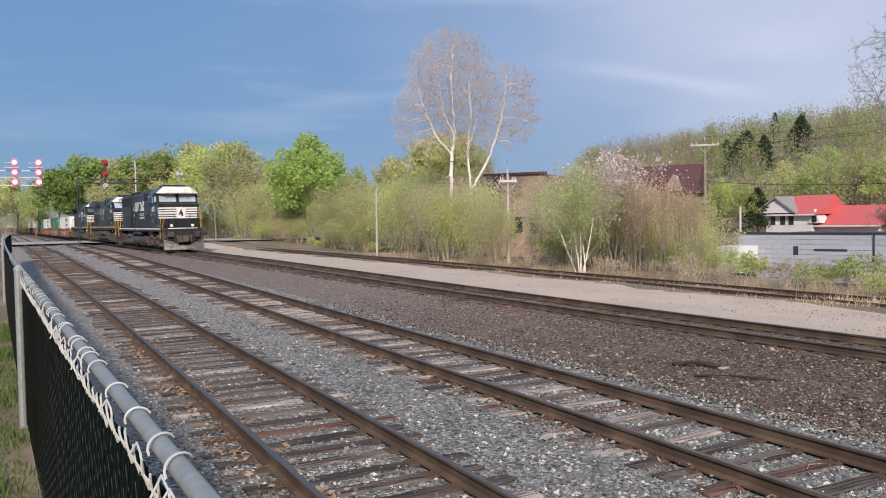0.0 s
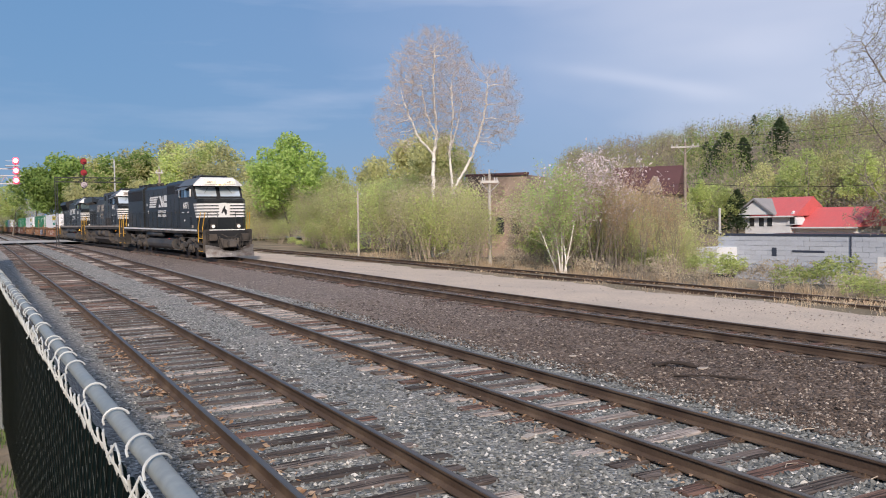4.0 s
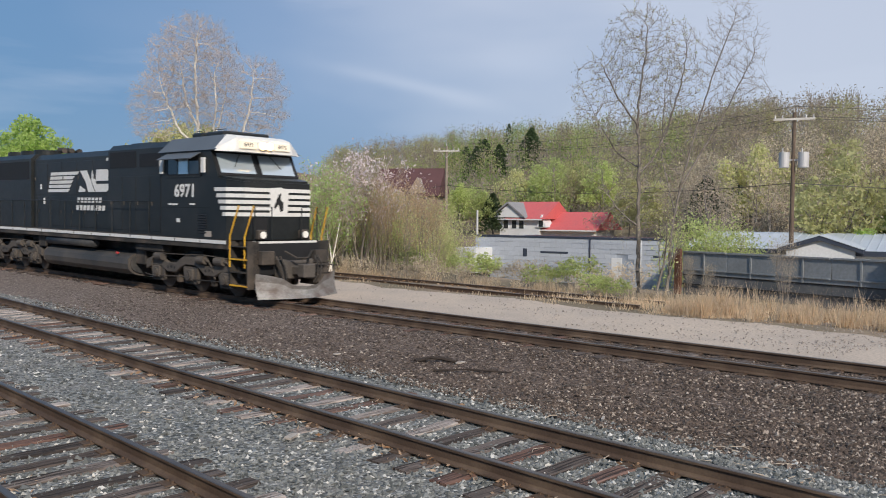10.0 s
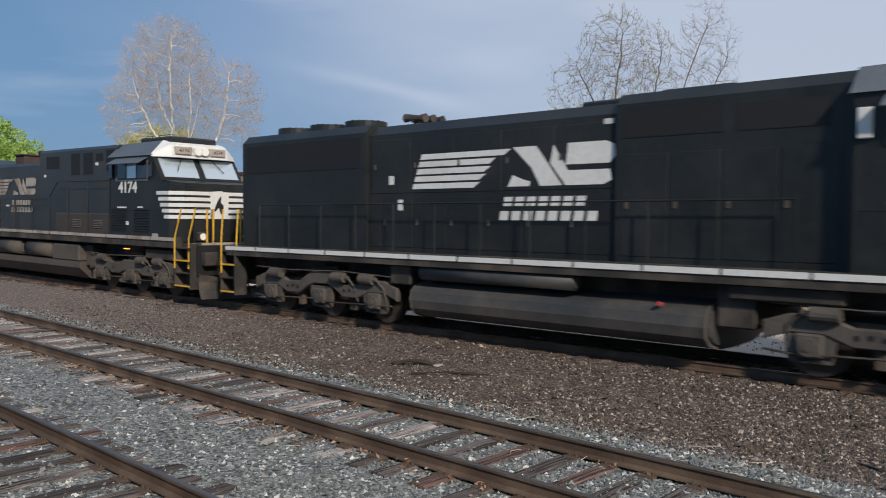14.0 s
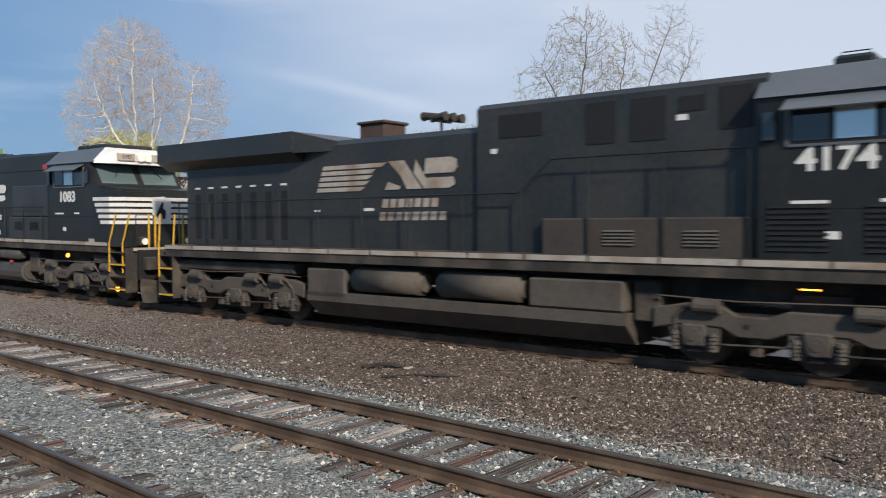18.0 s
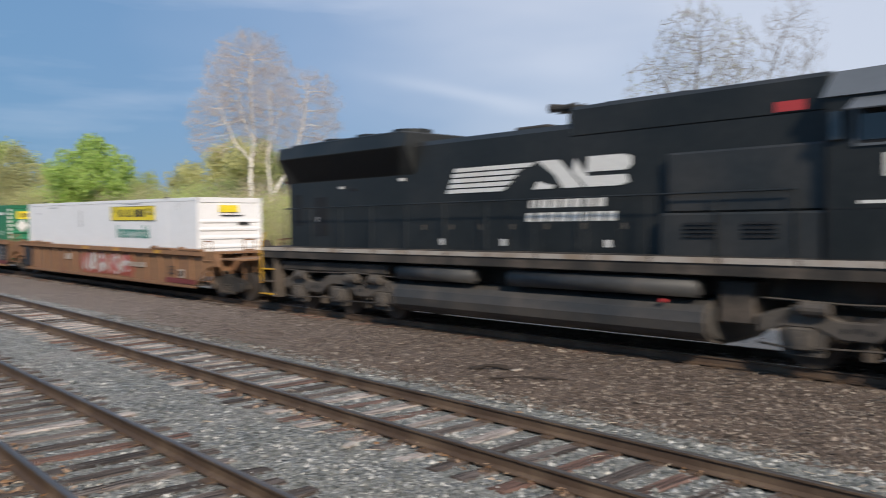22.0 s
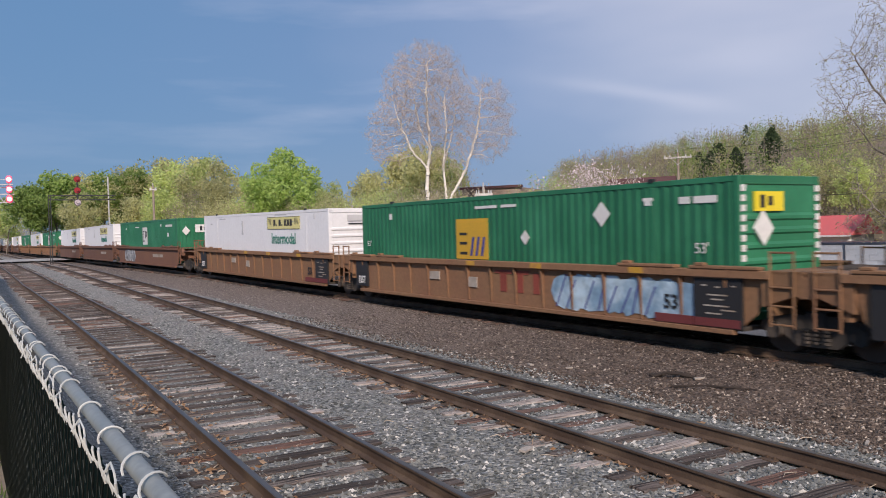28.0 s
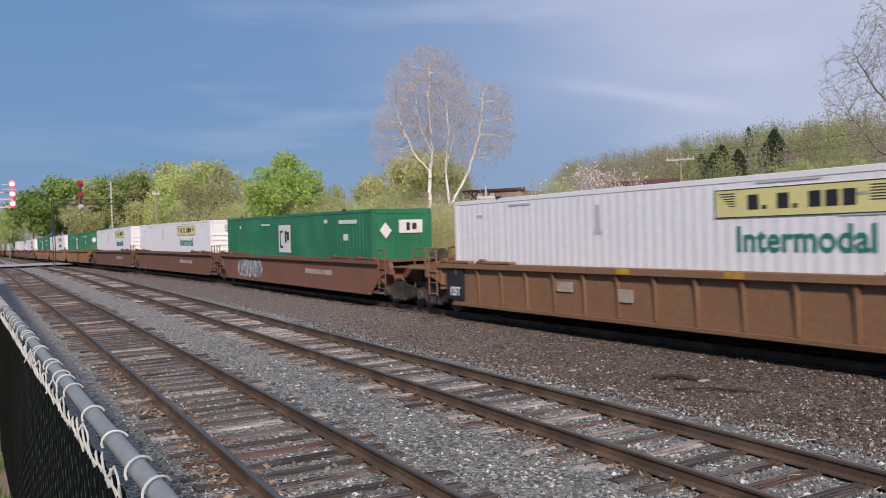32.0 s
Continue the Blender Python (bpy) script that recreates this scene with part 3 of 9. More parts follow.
# ---- the train: each car's own space has y ahead, x to the camera's side, z up from the rail tops ----
TRAIN, WHEELSETS = [], []
loco_black = mat("loco_black", (0.0175, 0.0200, 0.0203), 0.40, var=0.35, big=0.6, fine=7, bump=0.05, second=(0.024, 0.025, 0.0245), dist=0.003, spec=0.36)
loco_dusty = mat("loco_dusty", (0.026, 0.0285, 0.029), 0.40, var=0.4, big=0.5, fine=8, bump=0.06, second=(0.034, 0.033, 0.031), dist=0.003, spec=0.5)
roof_grey = mat("roof_grey", (0.10, 0.112, 0.125), 0.5, var=0.2, big=0.8, fine=9, bump=0.05)
under_black = mat("under_black", (0.034, 0.030, 0.026), 0.8, var=0.45, big=1.2, fine=16, bump=0.3, second=(0.075, 0.06, 0.048), dist=0.006)
under_grey = mat("under_grey", (0.105, 0.09, 0.076), 0.75, var=0.4, big=1.2, fine=16, bump=0.25, second=(0.055, 0.048, 0.043), dist=0.006)
truck_dust = mat("truck_dust", (0.095, 0.080, 0.067), 0.8, var=0.35, big=1.2, fine=16, bump=0.25, second=(0.055, 0.046, 0.039), dist=0.006)
tank_grey = mat("tank_grey", (0.045, 0.046, 0.047), 0.6, var=0.35, big=0.8, fine=10, bump=0.1, second=(0.075, 0.066, 0.058))
white_paint = mat("white_paint", (0.72, 0.71, 0.68), 0.55, var=0.12, big=1.5, fine=12, bump=0.05, second=(0.58, 0.55, 0.50), mixat=(0.5, 0.8))
dull_white = mat("dull_white", (0.42, 0.37, 0.32), 0.7, var=0.25, big=1.5, fine=12, bump=0.05, second=(0.25, 0.19, 0.14))
yellow_paint = mat("yellow_paint", (0.70, 0.40, 0.03), 0.5, var=0.2, big=3, fine=20, bump=0.05, second=(0.5, 0.26, 0.03))
plow_grey = mat("plow_grey", (0.36, 0.35, 0.335), 0.6, metal=0.3, var=0.4, big=2, fine=18, bump=0.25, second=(0.13, 0.10, 0.085), mixat=(0.36, 0.66))
# grilles, and near-black sheets that paint shade into holes, recesses and ends
grille_and_shade = mat("grille_and_shade", (0.010, 0.010, 0.011), 0.7, var=0.3, big=4, fine=60, bump=0.5)
dark_glass = glassmat("dark_glass", (0.10, 0.14, 0.145), 0.08)
cab_glass = glassmat("cab_glass", (0.02, 0.024, 0.028), 0.06)
# pale blue base paints the sky's reflection into these panes
sky_glass = glassmat("windshield", (0.62, 0.70, 0.74), 0.12)
sky_glass.node_tree.nodes["Principled BSDF"].inputs["Metallic"].default_value = 0.55
wheel_steel = mat("wheel_steel", (0.075, 0.062, 0.052), 0.6, metal=0.4, var=0.3, big=3, fine=25, bump=0.2)
red_mark = mat("red_mark", (0.45, 0.05, 0.05), 0.5, var=0.1)
orange_rust = mat("stack_rust", (0.065, 0.042, 0.036), 0.85, var=0.35, big=3, fine=20, bump=0.3)
lamp_lit = glow("lamp_lit", (1.0, 0.62, 0.24), 6.0)
lamp_dim = glow("lamp_dim", (0.80, 0.77, 0.70), 0.10)
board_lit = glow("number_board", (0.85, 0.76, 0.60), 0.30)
amber_lit = glow("amber_lamp", (1.0, 0.38, 0.04), 3.0)


def side_pose(x, y, z):
    """For lettering on the side that faces the camera."""
    return Matrix.Translation((x, y, z)) @ Matrix(((0, 0, 1, 0), (1, 0, 0, 0), (0, 1, 0, 0), (0, 0, 0, 1)))


def front_pose(x, y, z):
    return Matrix.Translation((x, y, z)) @ Matrix(((-1, 0, 0, 0), (0, 0, 1, 0), (0, 1, 0, 0), (0, 0, 0, 1)))


def letters(text, size, material, bold=0.0, narrow=1.0):
    cu = bpy.data.curves.new("lettering", "FONT")
    cu.body, cu.size, cu.extrude, cu.offset = text, size, 0.004, bold
    cu.align_x, cu.align_y = "CENTER", "CENTER"
    cu.resolution_u = 3
    ob = bpy.data.objects.new("lettering", cu)
    me = bpy.data.meshes.new_from_object(ob)
    bpy.data.objects.remove(ob)
    for v in me.vertices:
        v.co.x *= narrow
    me.materials.clear()
    me.materials.append(material)
    return me


def slant(bm, x0, x1, pts):
    """A flat piece on the side from (y, z) points."""
    return prism(bm, pts, "x", x0, x1)


def wheelset_mesh(r, gauge=0.7525):
    bm = bmesh.new()
    tube(bm, (-0.95, 0, 0), (0.95, 0, 0), 0.085, 10)
    for s in (-1, 1):
        x = s * gauge
        tube(bm, (x - 0.065, 0, 0), (x + 0.065, 0, 0), r, 28)
        tube(bm, (x - s * 0.065, 0, 0), (x - s * 0.095, 0, 0), r + 0.028, 28)
        tube(bm, (x + s * 0.06, 0, 0), (x + s * 0.085, 0, 0), r * 0.42, 16)
    me = bpy.data.meshes.new("wheelset")
    bm.to_mesh(me)
    bm.free()
    me.materials.append(wheel_steel)
    return me


WHEEL_BIG, WHEEL_SMALL = wheelset_mesh(0.52), wheelset_mesh(0.46)


def wheels(parent, ys, r, keyed=True):
    for y in ys:
        w = mpart("wheelset", WHEEL_BIG if r > 0.5 else WHEEL_SMALL, parent, Matrix.Translation((0, y, r)))
        if keyed:
            WHEELSETS.append((w, -r, Vector((0, y, r))))


def loco_truck(parent, c, material, square=False):
    """A three-axle truck: cast side frames that arch over the middle axle, pedestals, springs, brake gear."""
    tr = empty("truck")
    tr.parent = parent
    tr.matrix_basis = Matrix.Translation((0, c, 0))
    if square:
        top = [(-2.72, 0.98), (-2.2, 1.08), (-1.5, 1.06), (-1.25, 0.92), (-0.75, 0.92), (-0.45, 1.04), (0.45, 1.04), (0.75, 0.92), (1.25, 0.92), (1.5, 1.06), (2.2, 1.08), (2.72, 0.98)]
        deep = 0.36
    else:
        top = [(-2.72, 0.90), (-2.3, 1.04), (-1.75, 1.04), (-1.35, 0.88), (-0.85, 0.88), (-0.55, 1.06), (-0.28, 1.16), (0.28, 1.16), (0.55, 1.06), (0.85, 0.88), (1.35, 0.88), (1.75, 1.04), (2.3, 1.04), (2.72, 0.90)]
        deep = 0.31
    for s in (-1, 1):
        bm = prism(bmesh.new(), top + [(y, z - deep) for y, z in reversed(top)], "x", s * 1.10, s * 1.25)
        bmesh.ops.bevel(bm, geom=[e for e in bm.edges if abs(e.verts[0].co.x - e.verts[1].co.x) < 0.01], offset=0.025, segments=1, affect="EDGES")
        part("side_frame", bm, material, tr)
        for y in (-1.98, 0.0, 1.98):
            w = 0.44 if square else 0.40
            bm = prism(bmesh.new(), [(y - w, 0.80), (y - w, 0.62), (y - w + 0.08, 0.27), (y + w - 0.08, 0.27), (y + w, 0.62), (y + w, 0.80)], "x", s * 1.09, s * 1.22)
            part("pedestal", bm, material, tr)
            bm = box(bmesh.new(), min(s * 1.2, s * 1.30), max(s * 1.2, s * 1.30), y - 0.21, y + 0.21, 0.36, 0.74, 0.03)
            tube(bm, (s * 1.29, y, 0.53), (s * 1.35, y, 0.53), 0.15, 16)
            tube(bm, (s * 1.35, y, 0.53), (s * 1.37, y, 0.53), 0.07, 10)
            part("axle_box", bm, material, tr)
            # flat dark plate on the pedestal, painting the shade of a slot
            part("pedestal_slot", boxes((*sorted((s * 1.215, s * 1.228)), y - 0.19, y + 0.19, 0.285, 0.345)), grille_and_shade, tr)
            if square:
                for q in (-0.33, 0.33):
                    bm = bmesh.new()
                    for k in range(5):
                        tube(bm, (s * 1.26, y + q, 0.30 + k * 0.062), (s * 1.26, y + q, 0.335 + k * 0.062), 0.085, 10)
                        tube(bm, (s * 1.26, y + q, 0.30 + k * 0.062), (s * 1.26, y + q, 0.36 + k * 0.062), 0.06, 8)
                    part("coil_spring", bm, under_grey, tr)
        for y in (-1.1, 1.1):
            for q in ((-0.2, 0.0, 0.2) if not square else (0.0,)):
                z = 0.75 - 0.02 * abs(q) / 0.2
                # dark discs laid on the frame paint the shade inside its holes
                part("frame_hole", tube(bmesh.new(), (s * 1.25, y + q, z), (s * 1.256, y + q, z), 0.048, 12), grille_and_shade, tr)
        for y, k in ((-1.75, -1), (1.75, 1), (0.75, 1)):
            bm = tube(bmesh.new(), (s * 1.30, y - 0.2, 1.06), (s * 1.30, y + 0.24, 1.06), 0.125, 14)
            tube(bm, (s * 1.30, y + k * 0.22, 1.06), (s * 1.30, y + k * 0.34, 1.06), 0.05, 8)
            pipe(bm, [(s * 1.30, y + k * 0.34, 1.06), (s * 1.27, y + k * 0.55, 0.86), (s * 1.2, y + k * 0.6, 0.5)], 0.025)
            part("brake_cylinder", bm, material, tr)
        bm = pipe(bmesh.new(), [(s * 1.27, -2.7, 0.44), (s * 1.27, -2.3, 0.40), (s * 1.27, -0.4, 0.47), (s * 1.27, 0.5, 0.42), (s * 1.27, 2.6, 0.47)], 0.02)
        part("brake_rigging", bm, under_black, tr)
        part("air_pipe", pipe(bmesh.new(), [(s * 1.27, -2.6, 1.2), (s * 1.29, -1.2, 1.16), (s * 1.29, 0.9, 1.21), (s * 1.27, 2.6, 1.15)], 0.016), material, tr)
        for y in (-1.0, 1.0):
            part("brake_shoe", boxes((s * 0.98 - 0.08, s * 0.98 + 0.08, y - 0.09, y + 0.09, 0.24, 0.7), bevel=0.015), under_black, tr)
    part("bolster", boxes((-1.05, 1.05, -0.45, 0.45, 0.75, 1.3, ), (-1.0, 1.0, -2.4, 2.4, 0.8, 0.95)), under_black, tr)
    for y in (-1.4, 0.6, 1.4):
        part("traction_motor", boxes((-0.6, 0.6, y - 0.45, y + 0.45, 0.2, 0.85), bevel=0.05), under_black, tr)
    wheels(parent, [c - 1.98, c, c + 1.98], 0.52)


def bars_mark(parent, y0, y1, z0, z1, x, material):
    """The owner's mark as plain shapes: five bars with slanted ends, a wedge and four slanted blocks."""
    w, t = y1 - y0, z1 - z0
    def flat(pts):
        return slant(bmesh.new(), x, x + 0.006, [(y0 + w * u, z0 + t * v) for u, v in pts])
    for i in range(5):
        v = i * 0.205
        e = (0.345, 0.375, 0.40, 0.425, 0.50)[i]
        part("bar_mark", flat([(0.012 * i, v), (e, v), (e + 0.035, v + 0.15), (0.012 * i + 0.008, v + 0.15)]), material, parent)
    part("block_mark", flat([(0.52, 0.0), (0.625, 0.0), (0.63, 0.12), (0.60, 0.16), (0.545, 0.29)]), material, parent)
    part("block_mark", flat([(0.545, 1.0), (0.655, 1.0), (0.775, 0.0), (0.675, 0.0), (0.635, 0.45)]), material, parent)
    part("block_mark", flat([(0.735, 1.0), (0.72, 0.55), (0.79, 0.0), (0.95, 0.0), (0.985, 0.10), (0.975, 0.36), (0.80, 0.36)]), material, parent)
    part("block_mark", flat([(0.79, 0.50), (0.975, 0.50), (1.0, 0.66), (0.995, 0.93), (0.96, 1.02), (0.80, 1.02)]), material, parent)
    for j, (a, b) in enumerate(((0.50, 0.89), (0.48, 0.94))):
        z = z0 - 0.40 - 0.29 * j
        n = 7 if j == 0 else 8
        for i in range(n):
            ya = y0 + w * (a + (b - a) * i / n)
            yb = ya + w * (b - a) / n * 0.72
            bm = slant(bmesh.new(), x, x + 0.006, [(ya, z), (yb, z), (yb + 0.03, z + 0.19), (ya + 0.03, z + 0.19)])
            part("name_bar", bm, material, parent)


def stripe_band(bm, plan, zs, lean=0.42):
    """Five bars round the nose: plan points (x, y); the first edge leans."""
    for i, (z0, z1) in enumerate(zs):
        pts = [(x, y) for x, y in plan]
        pts[0] = (pts[0][0], pts[0][1] - lean * i / 4)
        n = len(pts)
        for (xa, ya), (xb, yb) in zip(pts, pts[1:]):
            d = Vector((xb - xa, yb - ya, 0))
            nn = Vector((d.y, -d.x, 0)).normalized() * 0.01
            if nn.x < -0.001 and abs(nn.y) < 0.2 * abs(nn.x) and xa > 0:
                nn = -nn
            if nn.y < -0.002:
                nn = -nn
            vs = [bm.verts.new(p) for p in ((xa, ya, z0), (xb, yb, z0), (xb, yb, z1), (xa, ya, z1), (xa + nn.x, ya + nn.y, z0), (xb + nn.x, yb + nn.y, z0), (xb + nn.x, yb + nn.y, z1), (xa + nn.x, ya + nn.y, z1))]
            for f in ((4, 5, 6, 7), (0, 1, 5, 4), (3, 2, 6, 7), (0, 4, 7, 3), (1, 5, 6, 2)):
                bm.faces.new([vs[q] for q in f])
    bmesh.ops.recalc_face_normals(bm, faces=bm.faces)
    return bm


def plan_block(bm, plan, z0, tops):
    """An upright block on a plan outline, with a top height for each corner."""
    v0 = [bm.verts.new((x, y, z0)) for x, y in plan]
    v1 = [bm.verts.new((x, y, z)) for (x, y), z in zip(plan, tops)]
    n = len(plan)
    fs = [bm.faces.new(v0), bm.faces.new(v1)] + [bm.faces.new((v0[i], v0[(i + 1) % n], v1[(i + 1) % n], v1[i])) for i in range(n)]
    bmesh.ops.recalc_face_normals(bm, faces=fs)
    return bm


def yellow_rails(parent, y, dirn, lean, paint=None):
    """Grab rails at a corner's steps, with a bend towards the cab."""
    for s in (-1, 1):
        for dx, x in ((0.0, 1.5), (0.62, 1.42)):
            bm = pipe(bmesh.new(), [(s * x, y + dirn * dx, 0.95), (s * x, y + dirn * dx, 1.85), (s * (x - 0.06), y + dirn * (dx + lean), 2.75)], 0.024, 8)
            part("grab_rail", bm, paint or yellow_paint, parent, "yellow painted grab rail")


def steps(parent, y0, y1):
    for s in (-1, 1):
        a, b = sorted((s * 1.12, s * 1.5))
        for r in ((a, b, y0, y0 + 0.03, 0.35, 1.72), (a, b, y1 - 0.03, y1, 0.35, 1.72), (min(s * 1.10, s * 1.13), max(s * 1.10, s * 1.13), y0, y1, 0.35, 1.72)):
            part("step_panel", boxes(r), under_black, parent)
        for z in (0.42, 0.80, 1.18, 1.55):
            part("step_tread", boxes((a, b, y0 + 0.03, y1 - 0.03, z, z + 0.03)), under_black, parent)
            if z in (0.80, 1.55):
                continue
            part("step_edge", boxes((min(s * 1.49, s * 1.515), max(s * 1.49, s * 1.515), y0 + 0.03, y1 - 0.03, z - 0.005, z + 0.04)), yellow_paint, parent)


def handrail(parent, y0, y1, z, z2=None, ymid=None, n=11, x=1.46):
    for s in (-1, 1):
        bm = bmesh.new()
        pts = [(s * x, y0, z), (s * x, y1, z)] if z2 is None else [(s * x, y0, z), (s * x, ymid, z), (s * x, ymid + 0.75, z2), (s * x, y1, z2)]
        pipe(bm, pts, 0.018)
        part("handrail", bm, loco_black, parent)
        for i in range(n):
            y = y0 + (y1 - y0) * i / (n - 1)
            zz = z if z2 is None or y < ymid else z2 if y > ymid + 0.75 else z + (z2 - z) * (y - ymid) / 0.75
            part("stanchion", tube(bmesh.new(), (s * x, y, 1.7), (s * x, y, zz), 0.018, 6), loco_black, parent)


def end_gear(parent, y, dirn, plow, plow_mat):
    """Coupler, hoses, anticlimber and plow at one end."""
    d = dirn
    part("coupler", boxes((-0.16, 0.16, min(y - d * 0.6, y + d * 0.42), max(y - d * 0.6, y + d * 0.42), 0.74, 1.0), (-0.24, 0.2, min(y + d * 0.3, y + d * 0.62), max(y + d * 0.3, y + d * 0.62), 0.68, 1.08), (-0.42, 0.42, min(y - d * 0.3, y), max(y - d * 0.3, y), 0.62, 1.15), bevel=0.03), under_grey, parent)
    bm = bmesh.new()
    for x in (-0.75, -0.62, 0.62, 0.76):
        pipe(bm, [(x, y + d * 0.05, 1.3), (x, y + d * 0.25, 1.05), (x * 0.9, y + d * 0.3, 0.7), (x * 0.75, y + d * 0.22, 0.5)], 0.028)
    pipe(bm, [(-0.5, y + d * 0.1, 1.45), (-0.2, y + d * 0.3, 1.25), (0.2, y + d * 0.3, 1.25), (0.5, y + d * 0.1, 1.45)], 0.03)
    part("air_hose", bm, under_black, parent)
    part("cut_lever", pipe(bmesh.new(), [(-1.3, y + d * 0.1, 1.0), (-0.5, y + d * 0.2, 1.05), (-0.3, y + d * 0.35, 0.95)], 0.018), under_grey, parent)
    for x in (-1.0, 0.95):
        part("hose_bracket", boxes((x - 0.22, x + 0.22, min(y - d * 0.28, y - d * 0.05), max(y - d * 0.28, y - d * 0.05), 1.05, 1.45), bevel=0.02), under_black, parent)
        part("draft_pocket", boxes((x * 0.5 - 0.08, x * 0.5 + 0.08, min(y - d * 0.3, y + d * 0.1), max(y - d * 0.3, y + d * 0.1), 0.6, 1.2), bevel=0.02), under_grey, parent)
    # painted near black for the shaded open space behind the end gear
    part("end_plate", boxes((-1.3, 1.3, min(y - d * 0.36, y - d * 0.30), max(y - d * 0.36, y - d * 0.30), 0.75, 1.66)), grille_and_shade, parent)
    if plow:
        bm = bmesh.new()
        for s in (-1, 1):
            # a curved mouldboard: rows of points from the centre out, three heights, cut low under the coupler
            rows = []
            for x, lead, top in ((0.0, 0.62, 0.44), (0.45, 0.50, 0.48), (0.75, 0.40, 0.68), (1.1, 0.26, 0.77), (1.46, 0.10, 0.83)):
                rows.append([bm.verts.new((s * x, y + d * (lead + o), 0.10 + (top - 0.10) * h)) for h, o in ((0.0, 0.06), (0.35, -0.05), (0.7, -0.09), (1.0, -0.04))])
            for a, b in zip(rows, rows[1:]):
                for i in range(3):
                    bm.faces.new((a[i], b[i], b[i + 1], a[i + 1]))
        r = bmesh.ops.solidify(bm, geom=bm.faces[:], thickness=0.04)
        bmesh.ops.recalc_face_normals(bm, faces=bm.faces)
        part("plow", bm, plow_mat, parent, "scuffed pale grey steel snow plow")


def vents(parent, y0, y1, z0, z1, n, x=1.5, material=None):
    bm = bmesh.new()
    for i in range(n):
        z = z0 + (z1 - z0) * i / n
        prism(bm, [(x - 0.002, z), (x + 0.025, z + 0.01), (x - 0.002, z + (z1 - z0) / n * 0.7)], "y", y0, y1)
    part("louvre", bm, material or grille_and_shade, parent)


def cab_and_nose(L, rear, ws_bot, ws_top, nose_end, number, roof_front, kind, num_y, num_z, num_size, stripe_y, nc):
    """The wide cab: side walls, roof, windshield, windows with awning, tapered nose with stripes."""
    body_h = 4.42
    bm = bmesh.new()
    out = [(rear, 1.74), (ws_bot, 1.74), (ws_bot, 3.62), (ws_top, body_h), (rear, body_h)]
    prism(bm, out, "x", -1.5, 1.5)
    part("cab", bm, loco_black, L)
    # roof with chamfers and a raked front
    bm = bmesh.new()
    r0 = [(-1.56, rear - 0.05, 4.40), (1.56, rear - 0.05, 4.40), (1.56, roof_front - 0.25, 4.40), (-1.56, roof_front - 0.25, 4.40)]
    r1 = [(-1.05, rear - 0.05, 4.86), (1.05, rear - 0.05, 4.86), (1.0, roof_front - 0.55, 4.90), (-1.0, roof_front - 0.55, 4.90)]
    v0, v1 = [bm.verts.new(p) for p in r0], [bm.verts.new(p) for p in r1]
    fs = [bm.faces.new(v0), bm.faces.new(v1)] + [bm.faces.new((v0[i], v0[(i + 1) % 4], v1[(i + 1) % 4], v1[i])) for i in range(4)]
    bmesh.ops.recalc_face_normals(bm, faces=fs)
    part("cab_roof", bm, roof_grey, L, "light grey cab roof")
    # white brow over the windshield
    bm = bmesh.new()
    a = [(-1.56, roof_front - 0.27, 4.36), (1.56, roof_front - 0.27, 4.36), (1.05, roof_front + 0.06, 4.36), (-1.05, roof_front + 0.06, 4.36)]
    b = [(-1.52, roof_front - 0.30, 4.46), (1.52, roof_front - 0.30, 4.46), (0.98, roof_front - 0.02, 4.78), (-0.98, roof_front - 0.02, 4.78)]
    c = [(-1.0, roof_front - 0.5, 4.9), (1.0, roof_front - 0.5, 4.9), (0.9, roof_front - 0.2, 4.86), (-0.9, roof_front - 0.2, 4.86)]
    rings = [[bm.verts.new(p) for p in q] for q in (a, b, c)]
    for q, w in zip(rings, rings[1:]):
        for i in range(4):
            bm.faces.new((q[i], q[(i + 1) % 4], w[(i + 1) % 4], w[i]))
    bm.faces.new(rings[0])
    bm.faces.new(rings[2])
    bmesh.ops.recalc_face_normals(bm, faces=bm.faces)
    part("brow", bm, white_paint, L, "white painted brow over the windshield")
    for s in (-1, 1):
        nb = part("number_board", boxes((s * 0.62 - 0.3, s * 0.62 + 0.3, roof_front - 0.06, roof_front + 0.10, 4.45, 4.70), bevel=0.02), board_lit if kind == 1 else dull_white, L)
        mpart("number_text", letters(number, 0.17, under_black), nb, front_pose(s * 0.62, roof_front + 0.105, 4.575))
    part("headlight_case", boxes((-0.26, 0.26, roof_front - 0.05, roof_front + 0.12, 4.45, 4.7), bevel=0.03), white_paint, L)
    for s in (-1, 1):
        part("headlight", tube(bmesh.new(), (s * 0.13, roof_front + 0.11, 4.57), (s * 0.13, roof_front + 0.145, 4.57), 0.125, 16), lamp_lit if kind == 1 else lamp_dim, L)
    # windshield panes on the slope
    def ws(u, t, o):
        y = ws_bot + (ws_top - ws_bot) * t
        z = 3.62 + (body_h - 3.62) * t
        k = math.hypot(ws_top - ws_bot, body_h - 3.62)
        return (u, y + o * (body_h - 3.62) / k, z + o * -(ws_top - ws_bot) / k)
    for s in (-1, 1):
        for nm, mt, u0, u1, t0, t1, o in (("windshield_frame", grille_and_shade, 0.04, 1.46, 0.03, 0.97, 0.012), ("windshield", dark_glass if kind == 3 else sky_glass, 0.12, 1.36, 0.12, 0.86, 0.02)):
            bm = bmesh.new()
            p = [ws(s * u0, t0, 0), ws(s * u1, t0, 0), ws(s * u1, t1, 0), ws(s * u0, t1, 0)]
            q = [ws(s * u0, t0, o), ws(s * u1, t0, o), ws(s * u1, t1, o), ws(s * u0, t1, o)]
